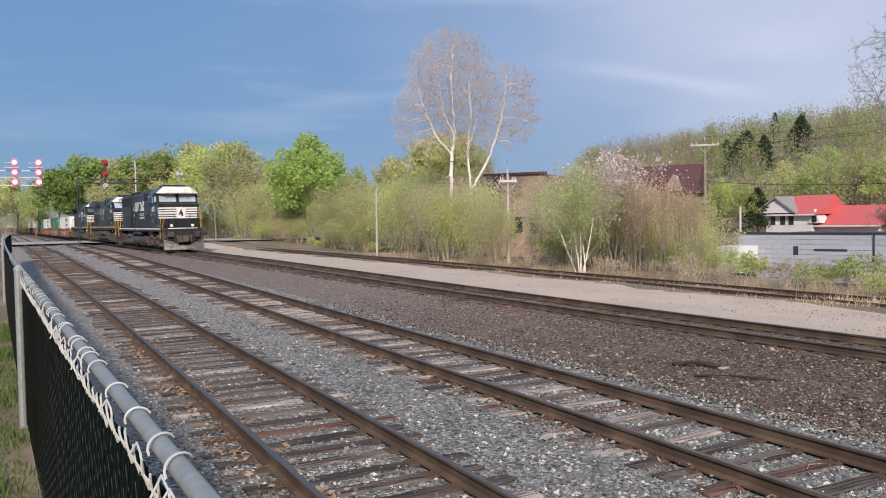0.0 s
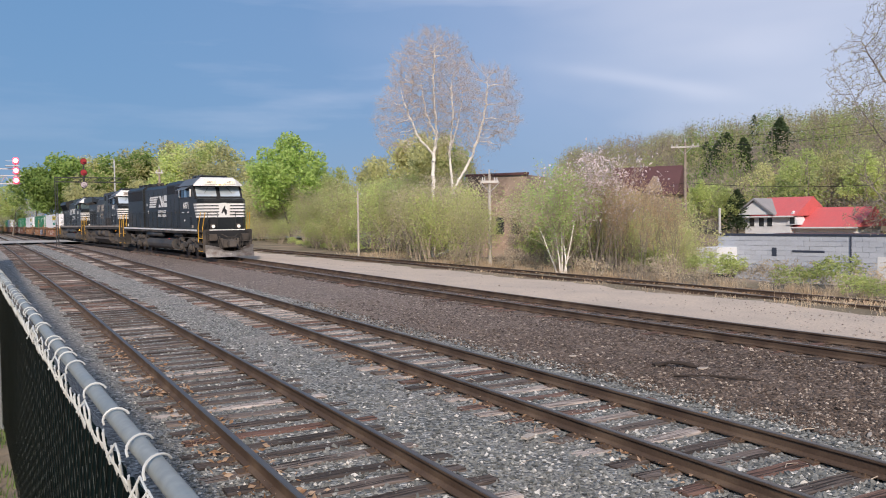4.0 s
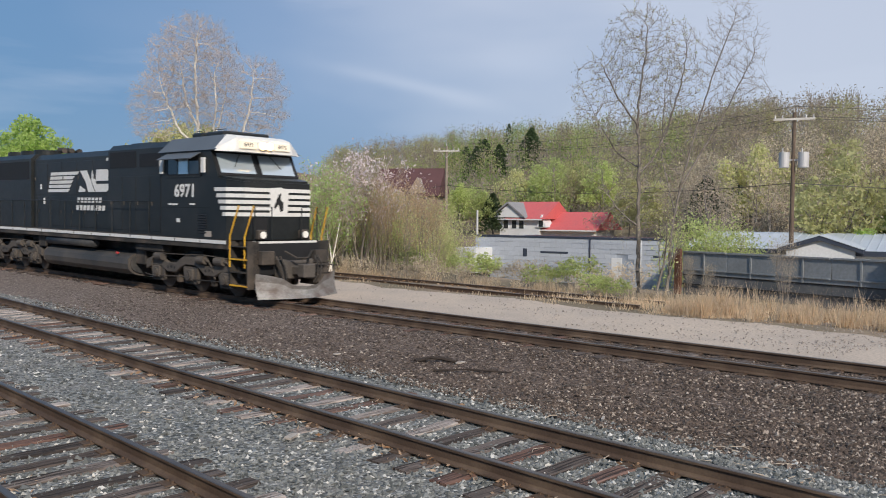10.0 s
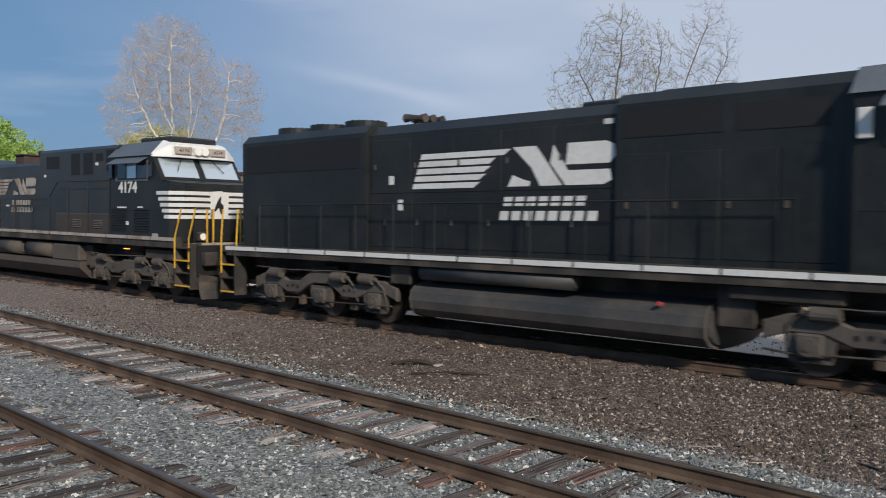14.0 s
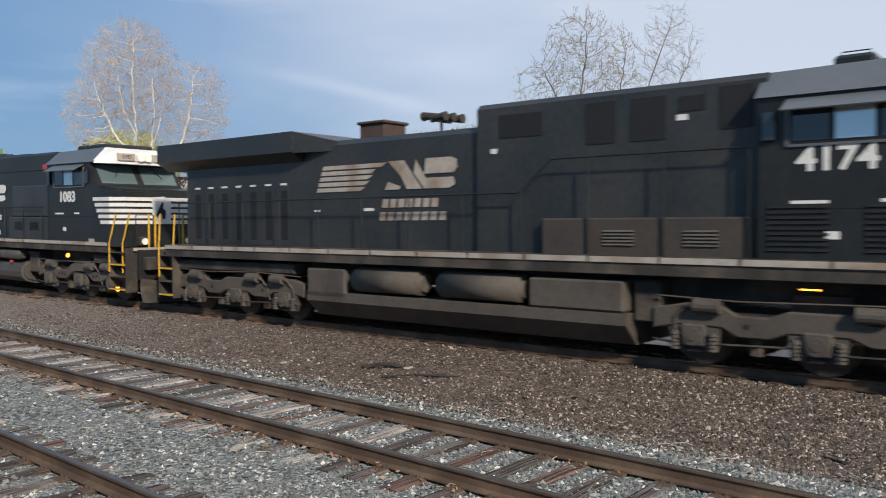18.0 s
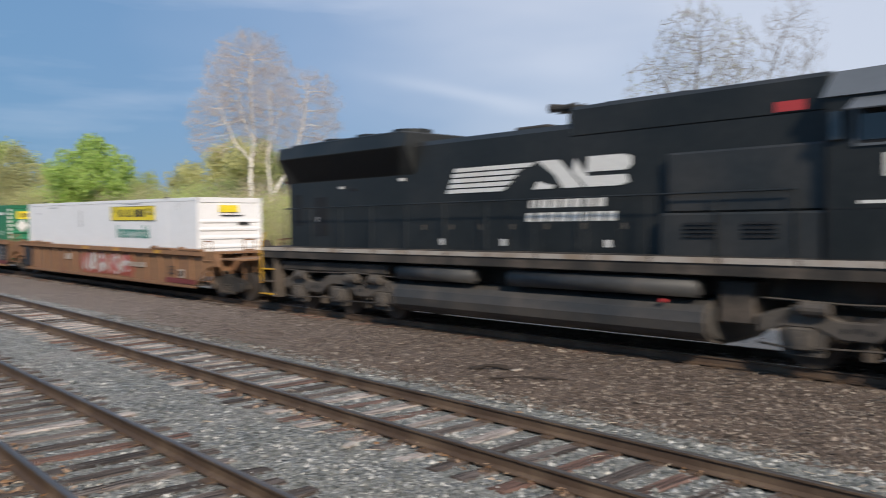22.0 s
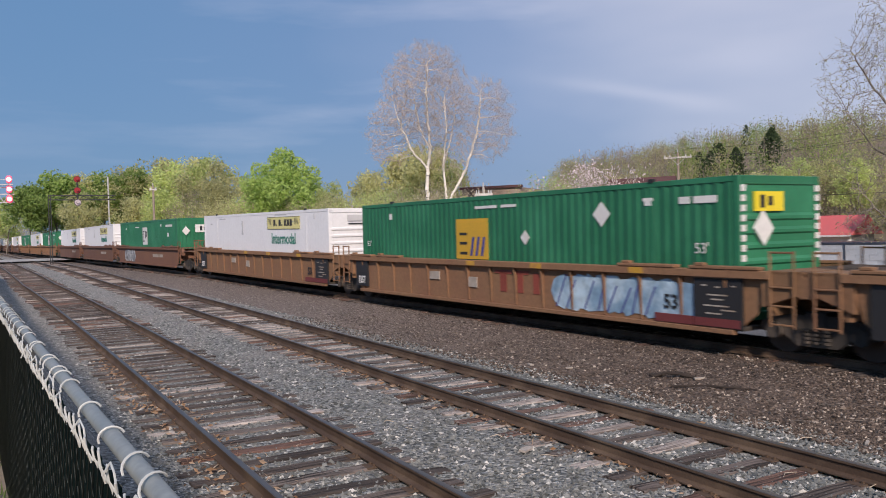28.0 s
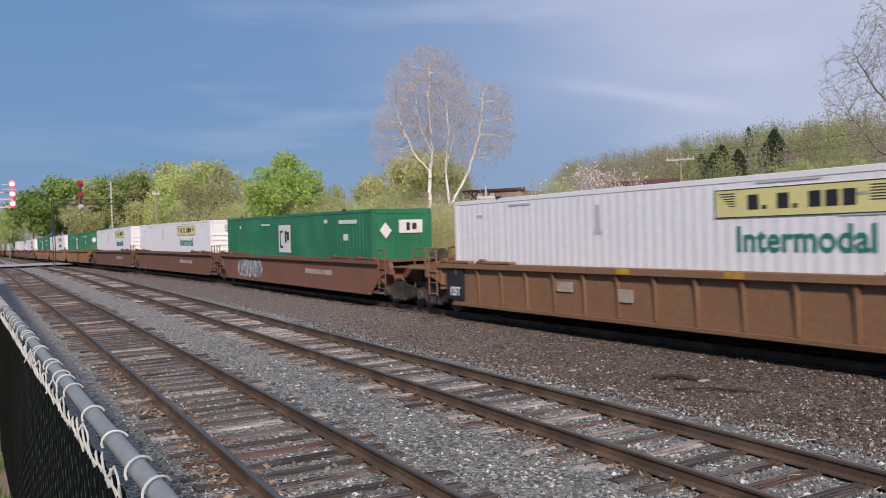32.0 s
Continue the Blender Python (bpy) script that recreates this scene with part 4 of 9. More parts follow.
            v0, v1 = [bm.verts.new(x) for x in p], [bm.verts.new(x) for x in q]
            bm.faces.new(v1)
            for i in range(4):
                bm.faces.new((v0[i], v0[(i + 1) % 4], v1[(i + 1) % 4], v1[i]))
            bmesh.ops.recalc_face_normals(bm, faces=bm.faces)
            part(nm, bm, mt, L)
        bm = pipe(bmesh.new(), [ws(s * 0.5, 0.95, 0.05), ws(s * 0.85, 0.35, 0.05)], 0.012, 5)
        part("wiper", bm, grille_and_shade, L)
    # side windows, frames, awning, mirrors
    w0, w1 = rear + 0.45, rear + 2.35
    for s in (-1, 1):
        x0, x1 = sorted((s * 1.495, s * 1.508))
        # black sheet on the cab side, painting the shade of a window recess
        part("window_recess", boxes((x0, x1, w0, w1, 3.64, 4.24)), grille_and_shade, L)
        x0, x1 = sorted((s * 1.505, s * 1.516))
        for i in range(3):
            a0 = w0 + 0.06 + i * (w1 - w0 - 0.06) / 3
            # the middle pane takes the glass with reflected sky in its colour
            part("cab_window", boxes((x0, x1, a0, a0 + (w1 - w0) / 3 - 0.09, 3.70, 4.20)), cab_glass if i != 1 else sky_glass, L)
        x0, x1 = sorted((s * 1.50, s * 1.53))
        part("window_frame", boxes((x0, x1, w0 - 0.03, w1 + 0.03, 3.61, 3.65), (x0, x1, w0 - 0.03, w0 + 0.02, 3.61, 4.26), (x0, x1, w1 - 0.02, w1 + 0.03, 3.61, 4.26)), roof_grey if kind != 1 else loco_black, L)
        bm = bmesh.new()
        prism(bm, [(s * 1.5, 4.36), (s * 1.5, 4.33), (s * 1.86, 4.13), (s * 1.87, 4.15)], "y", w0 - 0.02, w1 + 0.02)
        part("awning", bm, roof_grey, L, "grey metal awning over the cab window")
        for yy in (w0 - 0.28, w1 + 0.22):
            part("wind_deflector", boxes((*sorted((s * 1.51, s * 1.58)), yy - 0.1, yy + 0.1, 3.72, 4.18), bevel=0.015), white_paint if kind == 1 else cab_glass, L)
        mpart("road_number", letters(number, num_size, white_paint, 0.014, 1.12), L, side_pose(s * 1.506, num_y, num_z) if s > 0 else Matrix.Rotation(math.pi, 4, "Z") @ side_pose(1.506, -num_y, num_z), "white road number")
        x0, x1 = sorted((s * 1.50, s * 1.507))
        singles("stencil", [(x0, x1, rear + 0.5, rear + 1.05, 2.74, 2.79), (x0, x1, rear + 1.75, rear + 2.05, 2.75, 2.80), (x0, x1, rear + 1.0, rear + 1.2, 2.2, 2.32)], white_paint, L)
        part("data_plate", boxes((x0, x1, rear + 2.6, rear + 2.95, 1.80, 1.97)), dull_white, L)
        singles("cab_seam", [(x0, x1, rear + 0.1, ws_bot - 0.4, 2.66, 2.675), (x0, x1, rear + 0.02, rear + 0.05, 1.78, 4.35)], grille_and_shade, L)
    # nose
    plan = [(-1.5, ws_bot - 0.02), (1.5, ws_bot - 0.02), (1.5, nc), (1.2, nose_end), (-1.2, nose_end), (-1.5, nc)]
    bm = plan_block(bmesh.new(), plan, 1.74, [3.64, 3.64, 3.58, 3.52, 3.52, 3.58])
    bmesh.ops.bevel(bm, geom=[e for e in bm.edges if min(v.co.z for v in e.verts) > 3.4], offset=0.07, segments=2, affect="EDGES")
    part("nose", bm, loco_black, L)
    zs = [(2.44 + 0.182 * i, 2.44 + 0.182 * i + 0.112) for i in range(5)]
    band = [(1.502, stripe_y), (1.502, nc), (1.205, nose_end + 0.003), (-1.205, nose_end + 0.003), (-1.502, nc), (-1.502, stripe_y)]
    part("nose_stripe", stripe_band(bmesh.new(), band, zs), white_paint, L, "five white bars round the nose")
    bm = bmesh.new()
    prism(bm, [(-0.33, 2.44), (0.33, 2.44), (0.30, 3.0), (0.36, 3.28), (-0.1, 3.32), (-0.36, 3.18)], "y", nose_end + 0.012, nose_end + 0.022)
    part("emblem", bm, white_paint, L, "plain white emblem panel")
    bm = bmesh.new()
    prism(bm, [(-0.16, 2.62), (-0.06, 2.58), (0.02, 2.8), (0.14, 2.66), (0.18, 2.72), (0.08, 2.95), (-0.02, 3.12), (-0.08, 3.14), (-0.06, 2.95), (-0.16, 2.86)], "y", nose_end + 0.022, nose_end + 0.03)
    part("emblem_figure", bm, grille_and_shade, L)
    part("nose_door", boxes((0.42, 0.95, nose_end, nose_end + 0.012, 1.85, 2.4), bevel=0.01), grille_and_shade, L)
    for s in (-1, 1):
        part("ditch_light_case", boxes((s * 0.78 - 0.15, s * 0.78 + 0.15, nose_end + 0.14, nose_end + 0.32, 1.76, 2.05), bevel=0.03), under_black, L)
        part("ditch_light", tube(bmesh.new(), (s * 0.78, nose_end + 0.32, 1.90), (s * 0.78, nose_end + 0.345, 1.90), 0.105, 16), lamp_dim, L)
    part("front_deck", boxes((-1.25, 1.25, nose_end - 0.2, nose_end + 0.45, 1.60, 1.70)), under_black, L)
    part("deck_edge", boxes((-1.27, 1.27, nose_end + 0.45, nose_end + 0.48, 1.62, 1.72)), white_paint if kind == 1 else dull_white, L)
    for s in (-1, 1):
        bm = pipe(bmesh.new(), [(s * 0.55, nose_end + 0.42, 1.7), (s * 0.55, nose_end + 0.42, 2.72), (s * 1.15, nose_end + 0.42, 2.72), (s * 1.15, nose_end + 0.42, 1.7)], 0.02)
        part("front_railing", bm, loco_black, L)
    if kind != 1:
        for x in (-0.72, -0.5, 0.5, 0.72):
            part("end_rail", pipe(bmesh.new(), [(x, nose_end + 0.44, 1.1), (x, nose_end + 0.44, 2.75)], 0.03), yellow_paint, L, "yellow painted end rail")
    for a, b in ((0.95, 1.55), (1.75, 2.75)):
        u = part("roof_unit", box(bmesh.new(), -0.75, 0.95, rear + a, rear + b, 4.80, 5.03, 0.05), loco_black, L, "black roof air unit")
        part("roof_grab", pipe(bmesh.new(), [(0.8, rear + a + 0.1, 5.02), (0.8, rear + a + 0.1, 5.09), (0.8, rear + b - 0.1, 5.09), (0.8, rear + b - 0.1, 5.02)], 0.012), loco_black, u)
    bm = pipe(bmesh.new(), [(0.4, roof_front - 0.8, 4.9), (0.4, roof_front - 0.8, 5.02), (-0.4, roof_front - 0.8, 5.02), (-0.4, roof_front - 0.8, 4.9)], 0.012)
    part("antenna", bm, under_black, L)


def fans(parent, ys, z, r=0.55):
    for y in ys:
        f = part("roof_fan", tube(bmesh.new(), (0, y, z - 0.05), (0, y, z + 0.16), r, 24), loco_black, parent)
        bm = bmesh.new()
        for i in range(8):
            a = math.pi * i / 8
            tube(bm, (math.cos(a) * r * 0.9, y + math.sin(a) * r * 0.9, z + 0.175), (-math.cos(a) * r * 0.9, y - math.sin(a) * r * 0.9, z + 0.175), 0.012, 4)
        part("fan_guard", bm, grille_and_shade, f)


def horn(parent, y, z):
    bm = bmesh.new()
    pipe(bm, [(0, y, z - 0.35), (0, y, z + 0.02)], 0.035)
    box(bm, -0.34, 0.36, y - 0.05, y + 0.05, z - 0.03, z + 0.03)
    for k, (x, d) in enumerate(((-0.3, 1), (-0.14, -1), (0.02, 1), (0.18, -1), (0.32, 1))):
        tube(bm, (x, y - d * 0.1, z + 0.05 + 0.06 * (k % 2)), (x, y + d * 0.40, z + 0.05 + 0.06 * (k % 2)), 0.035, 10, 0.11)
    part("horn", bm, under_black, parent)


def sill(L, y0, y1, paint, up=0.0):
    part("frame", boxes((-1.48, 1.48, y0, y1, 1.46 + up * 0.6, 1.70 + up), (-0.7, 0.7, y0, y1, 1.1, 1.5)), under_black, L)
    part("walkway", boxes((-1.504, 1.504, y0, y1, 1.70 + up, 1.735 + up)), under_black, L)
    n = int((y1 - y0) / 1.35)
    for s in (-1, 1):
        x0, x1 = sorted((s * 1.502, s * 1.509))
        for i in range(n):
            a = y0 + (y1 - y0) * i / n
            part("sill_stripe", boxes((x0, x1, a + 0.02, a + (y1 - y0) / n - 0.03, 1.61 + up, 1.715 + up)), paint, L)


def hood_body(L, y0, y1, w, top, chamfer, name="hood", material=None):
    bm = prism(bmesh.new(), [(-w, 1.735), (w, 1.735), (w, top - chamfer), (w - chamfer, top), (-w + chamfer, top), (-w, top - chamfer)], "y", y0, y1)
    part(name, bm, material or loco_black, L)


def hood_doors(L, y0, y1, n, x, z0, z1, material=None):
    for s in (-1, 1):
        a0, a1 = sorted((s * (x - 0.004), s * (x + 0.012)))
        for i in range(n):
            a = y0 + (y1 - y0) * i / n
            d = part("hood_door", boxes((a0, a1, a + 0.02, a + (y1 - y0) / n - 0.02, z0, z1), bevel=0.006), material or loco_black, L)
            part("latch", boxes((*sorted((s * (x + 0.01), s * (x + 0.03))), a + 0.1, a + 0.16, (z0 + z1) / 2 - 0.06, (z0 + z1) / 2 + 0.06)), under_grey, d)


def fuel_tank(L, y0, y1, material=None):
    """A round-sided tank with dished ends and a filler."""
    ring = []
    for i in range(20):
        a = 2 * math.pi * i / 20
        c, s = math.cos(a), math.sin(a)
        ring.append((1.42 * math.copysign(abs(c) ** 0.55, c), 0.69 + 0.45 * math.copysign(abs(s) ** 0.75, s)))
    bm = prism(bmesh.new(), ring, "y", y0, y1)
    bmesh.ops.bevel(bm, geom=[e for e in bm.edges if abs(e.verts[0].co.y - e.verts[1].co.y) < 0.01], offset=0.07, segments=2, affect="EDGES")
    t = part("fuel_tank", bm, material or tank_grey, L)
    part("filler", tube(bmesh.new(), (1.34, y1 - 0.9, 1.03), (1.43, y1 - 0.9, 1.05), 0.04, 10), red_mark, t, "red filler cap")
    for y in (y0 + 0.05, y1 - 0.11):
        part("tank_flange", prism(bmesh.new(), [(p * 1.012, 0.80 + (q - 0.80) * 1.02) for p, q in ring], "y", y, y + 0.05), under_grey, t)


def air_tank(L, y0, y1, z, r, x=1.22, material=None):
    for s in (-1, 1):
        bm = tube(bmesh.new(), (s * x, y0, z), (s * x, y1, z), r, 20)
        bmesh.ops.bevel(bm, geom=[e for e in bm.edges if abs(e.verts[0].co.y - e.verts[1].co.y) < 0.01], offset=r * 0.3, segments=2, affect="EDGES")
        ob = part("air_tank", bm, material or tank_grey, L)
        ob.data.polygons.foreach_set("use_smooth", [len(p.vertices) == 4 for p in ob.data.polygons])


def loco_one():
    L = empty("diesel_locomotive", label="leading black diesel locomotive with white nose stripes and lit headlights", category="locomotive", group="locomotives of the train")
    sill(L, -10.75, 9.25, white_paint)
    hood_body(L, -10.35, 5.3, 1.12, 4.70, 0.22)
    # radiator section, brake blister, and inertial filter box
    hood_body(L, -10.3, -5.3, 1.22, 4.76, 0.2, "radiator_housing")
    for s in (-1, 1):
        x0, x1 = sorted((s * 1.215, s * 1.232))
        part("radiator_grille", boxes((x0, x1, -10.1, -5.5, 3.72, 4.45)), grille_and_shade, L)
        part("filter_grille", boxes((x0, x1, 1.55, 3.4, 4.0, 4.55)), grille_and_shade, L)
        part("intake_grille", boxes((x0, x1, 3.65, 5.1, 4.0, 4.45)), grille_and_shade, L)
        x0, x1 = sorted((s * 1.125, s * 1.145))
        singles("red_placard", [(x0, x1, 3.0, 3.2, 3.42, 3.47), (x0, x1, 4.6, 4.8, 3.36, 3.41), (x0, x1, -6.6, -6.45, 3.42, 3.46), (x0, x1, -7.1, -6.95, 3.42, 3.46), (x0, x1, 1.6, 1.75, 2.58, 2.62)], red_mark, L)
        singles("small_stencil", [(x0, x1, -8.2, -7.2, 3.6, 3.64), (x0, x1, -4.6, -4.45, 3.3, 3.5), (x0, x1, -4.3, -4.15, 2.7, 2.95), (x0, x1, 1.1, 1.3, 4.3, 4.4)], white_paint, L)
    hood_body(L, 1.4, 5.5, 1.22, 4.82, 0.2, "brake_housing")
    hood_doors(L, -10.0, 1.3, 11, 1.12, 1.85, 3.0)
    hood_doors(L, 1.5, 5.3, 4, 1.22, 1.85, 3.7)
    hood_doors(L, -5.2, 1.3, 5, 1.12, 3.1, 4.35)
    bars_mark(L, -3.85, 1.35, 3.18, 3.98, 1.135, white_paint)
    fans(L, (-9.4, -8.0, -6.6), 4.84)
    horn(L, -4.6, 4.86)
    part("roof_hatch", boxes((-0.5, 0.5, 0.2, 1.3, 4.68, 4.86), (-0.7, 0.7, 2.0, 3.4, 4.8, 4.9), (-0.5, 0.5, -3.0, -1.6, 4.68, 4.76), bevel=0.04), loco_black, L)
    cab_and_nose(L, 5.5, 8.8, 8.38, 9.72, "6971", 8.98, 1, 6.98, 3.17, 0.55, 9.04, 9.22)
    vents(L, 7.75, 8.2, 1.9, 2.5, 8, 1.502)
    handrail(L, -9.2, 4.7, 2.85, n=12)
    fuel_tank(L, -3.7, 3.3)
    air_tank(L, -3.4, 0.65, 1.31, 0.165, 1.29)
    steps(L, 9.4, 10.3)
    steps(L, -11.0, -10.3)
    yellow_rails(L, 9.42, 1, 0.35)
    yellow_rails(L, -10.95, 1, 0.0)
    end_gear(L, 10.6, 1, True, plow_grey)
    end_gear(L, -10.85, -1, False, plow_grey)
    loco_truck(L, 6.85, under_grey)
    loco_truck(L, -6.95, under_grey)
    for r in ((-1.2, 1.2, 3.35, 4.0, 0.7, 1.45), (-1.3, 1.3, -4.4, -3.75, 1.0, 1.45), (1.0, 1.35, 3.6, 5.4, 1.2, 1.46)):
        part("equipment_box", boxes(r, bevel=0.03), under_black, L)
    TRAIN.append((L, -1.1, 6.9))


def loco_two():
    L = empty("diesel_locomotive", label="dusty black diesel locomotive with wide overhanging radiator at its rear", category="locomotive", group="locomotives of the train")
    sill(L, -11.6, 9.0, dull_white, 0.15)
    hood_body(L, -11.0, 5.15, 1.12, 4.45, 0.12, material=loco_dusty)
    # overhanging radiator
    bm = bmesh.new()
    prism(bm, [(-1.5, 4.22), (-1.15, 4.0), (1.15, 4.0), (1.5, 4.22), (1.5, 4.72), (-1.5, 4.72)], "y", -11.9, -6.0)
    part("radiator", bm, loco_dusty, L, "wide overhanging radiator")
    part("radiator_cap", plan_block(bmesh.new(), [(-1.45, -6.0), (1.45, -6.0), (1.1, -4.9), (-1.1, -4.9)], 4.2, [4.72, 4.72, 4.45, 4.45]), loco_dusty, L)
    for s in (-1, 1):
        for i in range(7):
            y = -10.7 + i * 0.62
            x0, x1 = sorted((s * 1.115, s * 1.132))
            d = part("vent_door", boxes((x0, x1, y, y + 0.5, 1.9, 3.4)), loco_dusty, L)
            part("vent_slot", boxes((*sorted((s * 1.13, s * 1.136)), y + 0.13, y + 0.38, 2.05, 3.3)), grille_and_shade, d)
            singles("small_stencil", [(*sorted((s * 1.13, s * 1.137)), y + 0.12, y + 0.35, 3.44, 3.49)], white_paint, d)
        x0, x1 = sorted((s * 1.24, s * 1.256))
        for r in ((0.0, 1.0, 4.15, 4.6), (1.95, 2.55, 3.9, 4.65), (2.85, 3.5, 3.9, 4.65), (3.75, 4.2, 4.35, 4.6), (4.45, 5.0, 4.0, 4.7)):
            part("vent_grille", boxes((x0, x1, *r)), grille_and_shade, L)
        vents(L, 5.3, 6.2, 2.0, 2.75, 9, 1.502)
        vents(L, 6.7, 7.6, 2.0, 2.75, 9, 1.502)
        singles("small_stencil", [(*sorted((s * 1.25, s * 1.257)), -0.2, -0.05, 3.85, 3.95), (*sorted((s * 1.25, s * 1.257)), 3.7, 3.9, 4.2, 4.3), (*sorted((s * 1.13, s * 1.137)), -5.6, -5.4, 2.75, 2.8), (*sorted((s * 1.13, s * 1.137)), -3.9, -3.6, 2.75, 2.82)], white_paint, L)
    hood_body(L, -0.55, 5.2, 1.24, 4.86, 0.1, "cooling_housing", loco_dusty)
    part("dusty_box", boxes((-1.42, 1.42, 1.1, 5.1, 1.735, 2.55), bevel=0.03), mat("loco_brown_dust", (0.06, 0.047, 0.038), 0.7, var=0.35, big=0.8, fine=10, second=(0.033, 0.03, 0.027)), L)
    vents(L, 2.4, 3.0, 2.05, 2.35, 5, 1.425, under_grey)
    vents(L, 3.9, 4.5, 2.05, 2.35, 5, 1.425, under_grey)
    bars_mark(L, -5.5, -1.15, 3.22, 3.86, 1.135, dull_white)
    bm = boxes((-0.4, 0.4, -4.75, -3.95, 4.4, 4.86), (-0.46, 0.46, -4.81, -3.89, 4.86, 4.93), bevel=0.02)
    part("exhaust_pipe", bm, orange_rust, L, "rusty exhaust stack")
    horn(L, -2.5, 4.82)
    cab_and_nose(L, 5.15, 8.3, 7.75, 9.1, "4174", 8.05, 2, 6.3, 3.40, 0.51, 8.44, 8.7)
    handrail(L, -10.9, 5.0, 3.05, 3.66, 0.6, n=12)
    part("fuel_tank", prism(bmesh.new(), [(-1.0, 0.24), (1.0, 0.24), (1.4, 0.62), (1.4, 0.84), (-1.4, 0.84), (-1.4, 0.72)], "y", -5.6, 2.85), truck_dust, L)
    air_tank(L, -4.1, -1.95, 1.17, 0.285, 1.2, truck_dust)
    air_tank(L, -1.55, 0.65, 1.17, 0.285, 1.2, truck_dust)
    for r in ((-1.42, 1.42, 0.8, 2.8, 0.85, 1.42), (-1.4, 1.4, -5.6, -4.3, 0.7, 1.4)):
        part("battery_box", boxes(r, bevel=0.04), truck_dust, L)
    steps(L, 9.0, 9.85)
    steps(L, -11.95, -11.2)
    yellow_rails(L, 9.02, 1, 0.25)
    yellow_rails(L, -11.9, 1, 0.0)
    end_gear(L, 10.2, 1, True, under_black)
    end_gear(L, -11.9, -1, False, under_black)
    loco_truck(L, 6.0, truck_dust, True)
    loco_truck(L, -8.6, truck_dust, True)
    for r in ((-1.2, 1.2, 2.9, 3.4, 0.7, 1.45), (-1.3, 1.3, 7.0, 8.6, 1.15, 1.46), (-1.3, 1.3, -11.2, -6.2, 1.2, 1.46)):
        part("equipment_box", boxes(r, bevel=0.03), under_black, L)
    part("step_light", boxes((1.30, 1.34, 5.75, 6.05, 1.40, 1.425)), amber_lit, L)
    TRAIN.append((L, 21.3, 7.3))


def loco_three():
    L = empty("diesel_locomotive", label="black diesel locomotive with flared radiator and amber step lamps", category="locomotive", group="locomotives of the train")
    sill(L, -12.0, 8.6, dull_white, 0.15)
    hood_body(L, -10.9, 4.9, 1.15, 4.55, 0.12)
    bm = prism(bmesh.new(), [(-1.15, 3.75), (1.15, 3.75), (1.5, 4.45), (1.42, 4.78), (-1.42, 4.78), (-1.5, 4.45)], "y", -11.0, -5.2)
    part("radiator", bm, loco_black, L, "flared radiator housing")
    for s in (-1, 1):
        bm = bmesh.new()
        v = [bm.verts.new(p) for p in ((s * 1.175, -10.4, 3.78), (s * 1.175, -5.8, 3.78), (s * 1.495, -5.4, 4.42), (s * 1.495, -10.8, 4.42))]
        bm.faces.new(v)
        bmesh.ops.solidify(bm, geom=bm.faces[:], thickness=0.02)
        part("radiator_grille", bm, grille_and_shade, L)
        x0, x1 = sorted((s * 1.15, s * 1.165))
        singles("door_window", [(x0, x1, -9.6, -9.0, 2.2, 3.3), (x0, x1, -7.9, -7.6, 3.42, 3.5), (x0, x1, -10.6, -10.3, 2.5, 3.4)], grille_and_shade, L)
        singles("small_stencil", [(x0, x1, -8.4, -8.2, 3.5, 3.57), (x0, x1, -5.8, -5.6, 3.6, 3.68), (x0, x1, -4.3, -4.15, 2.0, 2.15), (x0, x1, -2.3, -2.15, 2.0, 2.15), (x0, x1, 0.5, 0.65, 2.0, 2.15), (x0, x1, -9.5, -9.4, 2.6, 2.75)], white_paint, L)
        x0, x1 = sorted((s * 1.168, s * 1.186))
        singles("red_placard", [(x0, x1, 3.95, 4.45, 4.30, 4.47)], red_mark, L)
        vents(L, 2.4, 3.0, 2.2, 2.5, 4, 1.445)
        vents(L, 3.5, 4.1, 2.2, 2.5, 4, 1.445)
    part("cooling_housing", boxes((-1.17, 1.17, -0.4, 4.9, 4.2, 4.88), bevel=0.08), loco_black, L)
    part("roof_hatch", boxes((-0.8, 0.8, 0.2, 2.2, 4.86, 4.95), bevel=0.03), loco_black, L)
    part("roof_hatch", boxes((-1.3, 1.3, -10.6, -5.5, 4.76, 4.86), bevel=0.03), loco_black, L)
    part("stack_cover", boxes((-0.35, 0.35, -2.6, -1.6, 4.5, 4.72), bevel=0.04), under_black, L)
    part("side_cabinet", boxes((-1.44, 1.44, 1.9, 4.85, 1.735, 2.65), (-1.34, 1.34, 2.0, 4.85, 2.65, 3.75), bevel=0.04), loco_dusty, L)
    hood_doors(L, -5.0, 1.8, 7, 1.15, 1.85, 3.0)
    bars_mark(L, -4.05, 1.15, 3.22, 3.82, 1.165, white_paint)
    fans(L, (-9.8, -8.2, -6.6), 4.88)
    horn(L, -1.25, 4.96)
    cab_and_nose(L, 4.9, 8.15, 7.6, 9.2, "1083", 8.2, 3, 6.2, 3.30, 0.47, 8.22, 8.75)
    handrail(L, -10.7, 4.4, 3.0, n=12)
    fuel_tank(L, -5.9, 2.85)
    air_tank(L, -5.7, -2.95, 1.30, 0.18, 1.28)
    air_tank(L, -1.95, 2.65, 1.30, 0.18, 1.28)
    steps(L, 8.65, 9.6)
    steps(L, -12.1, -11.3)
    yellow_rails(L, 8.7, 1, 0.3)
    for s in (-1, 1):
        part("grab_rail", pipe(bmesh.new(), [(s * 1.5, -12.02, 0.75), (s * 1.5, -12.02, 2.0), (s * 1.44, -11.9, 2.3)], 0.024, 8), yellow_paint, L, "yellow painted grab rail")
    end_gear(L, 10.3, 1, True, under_black)
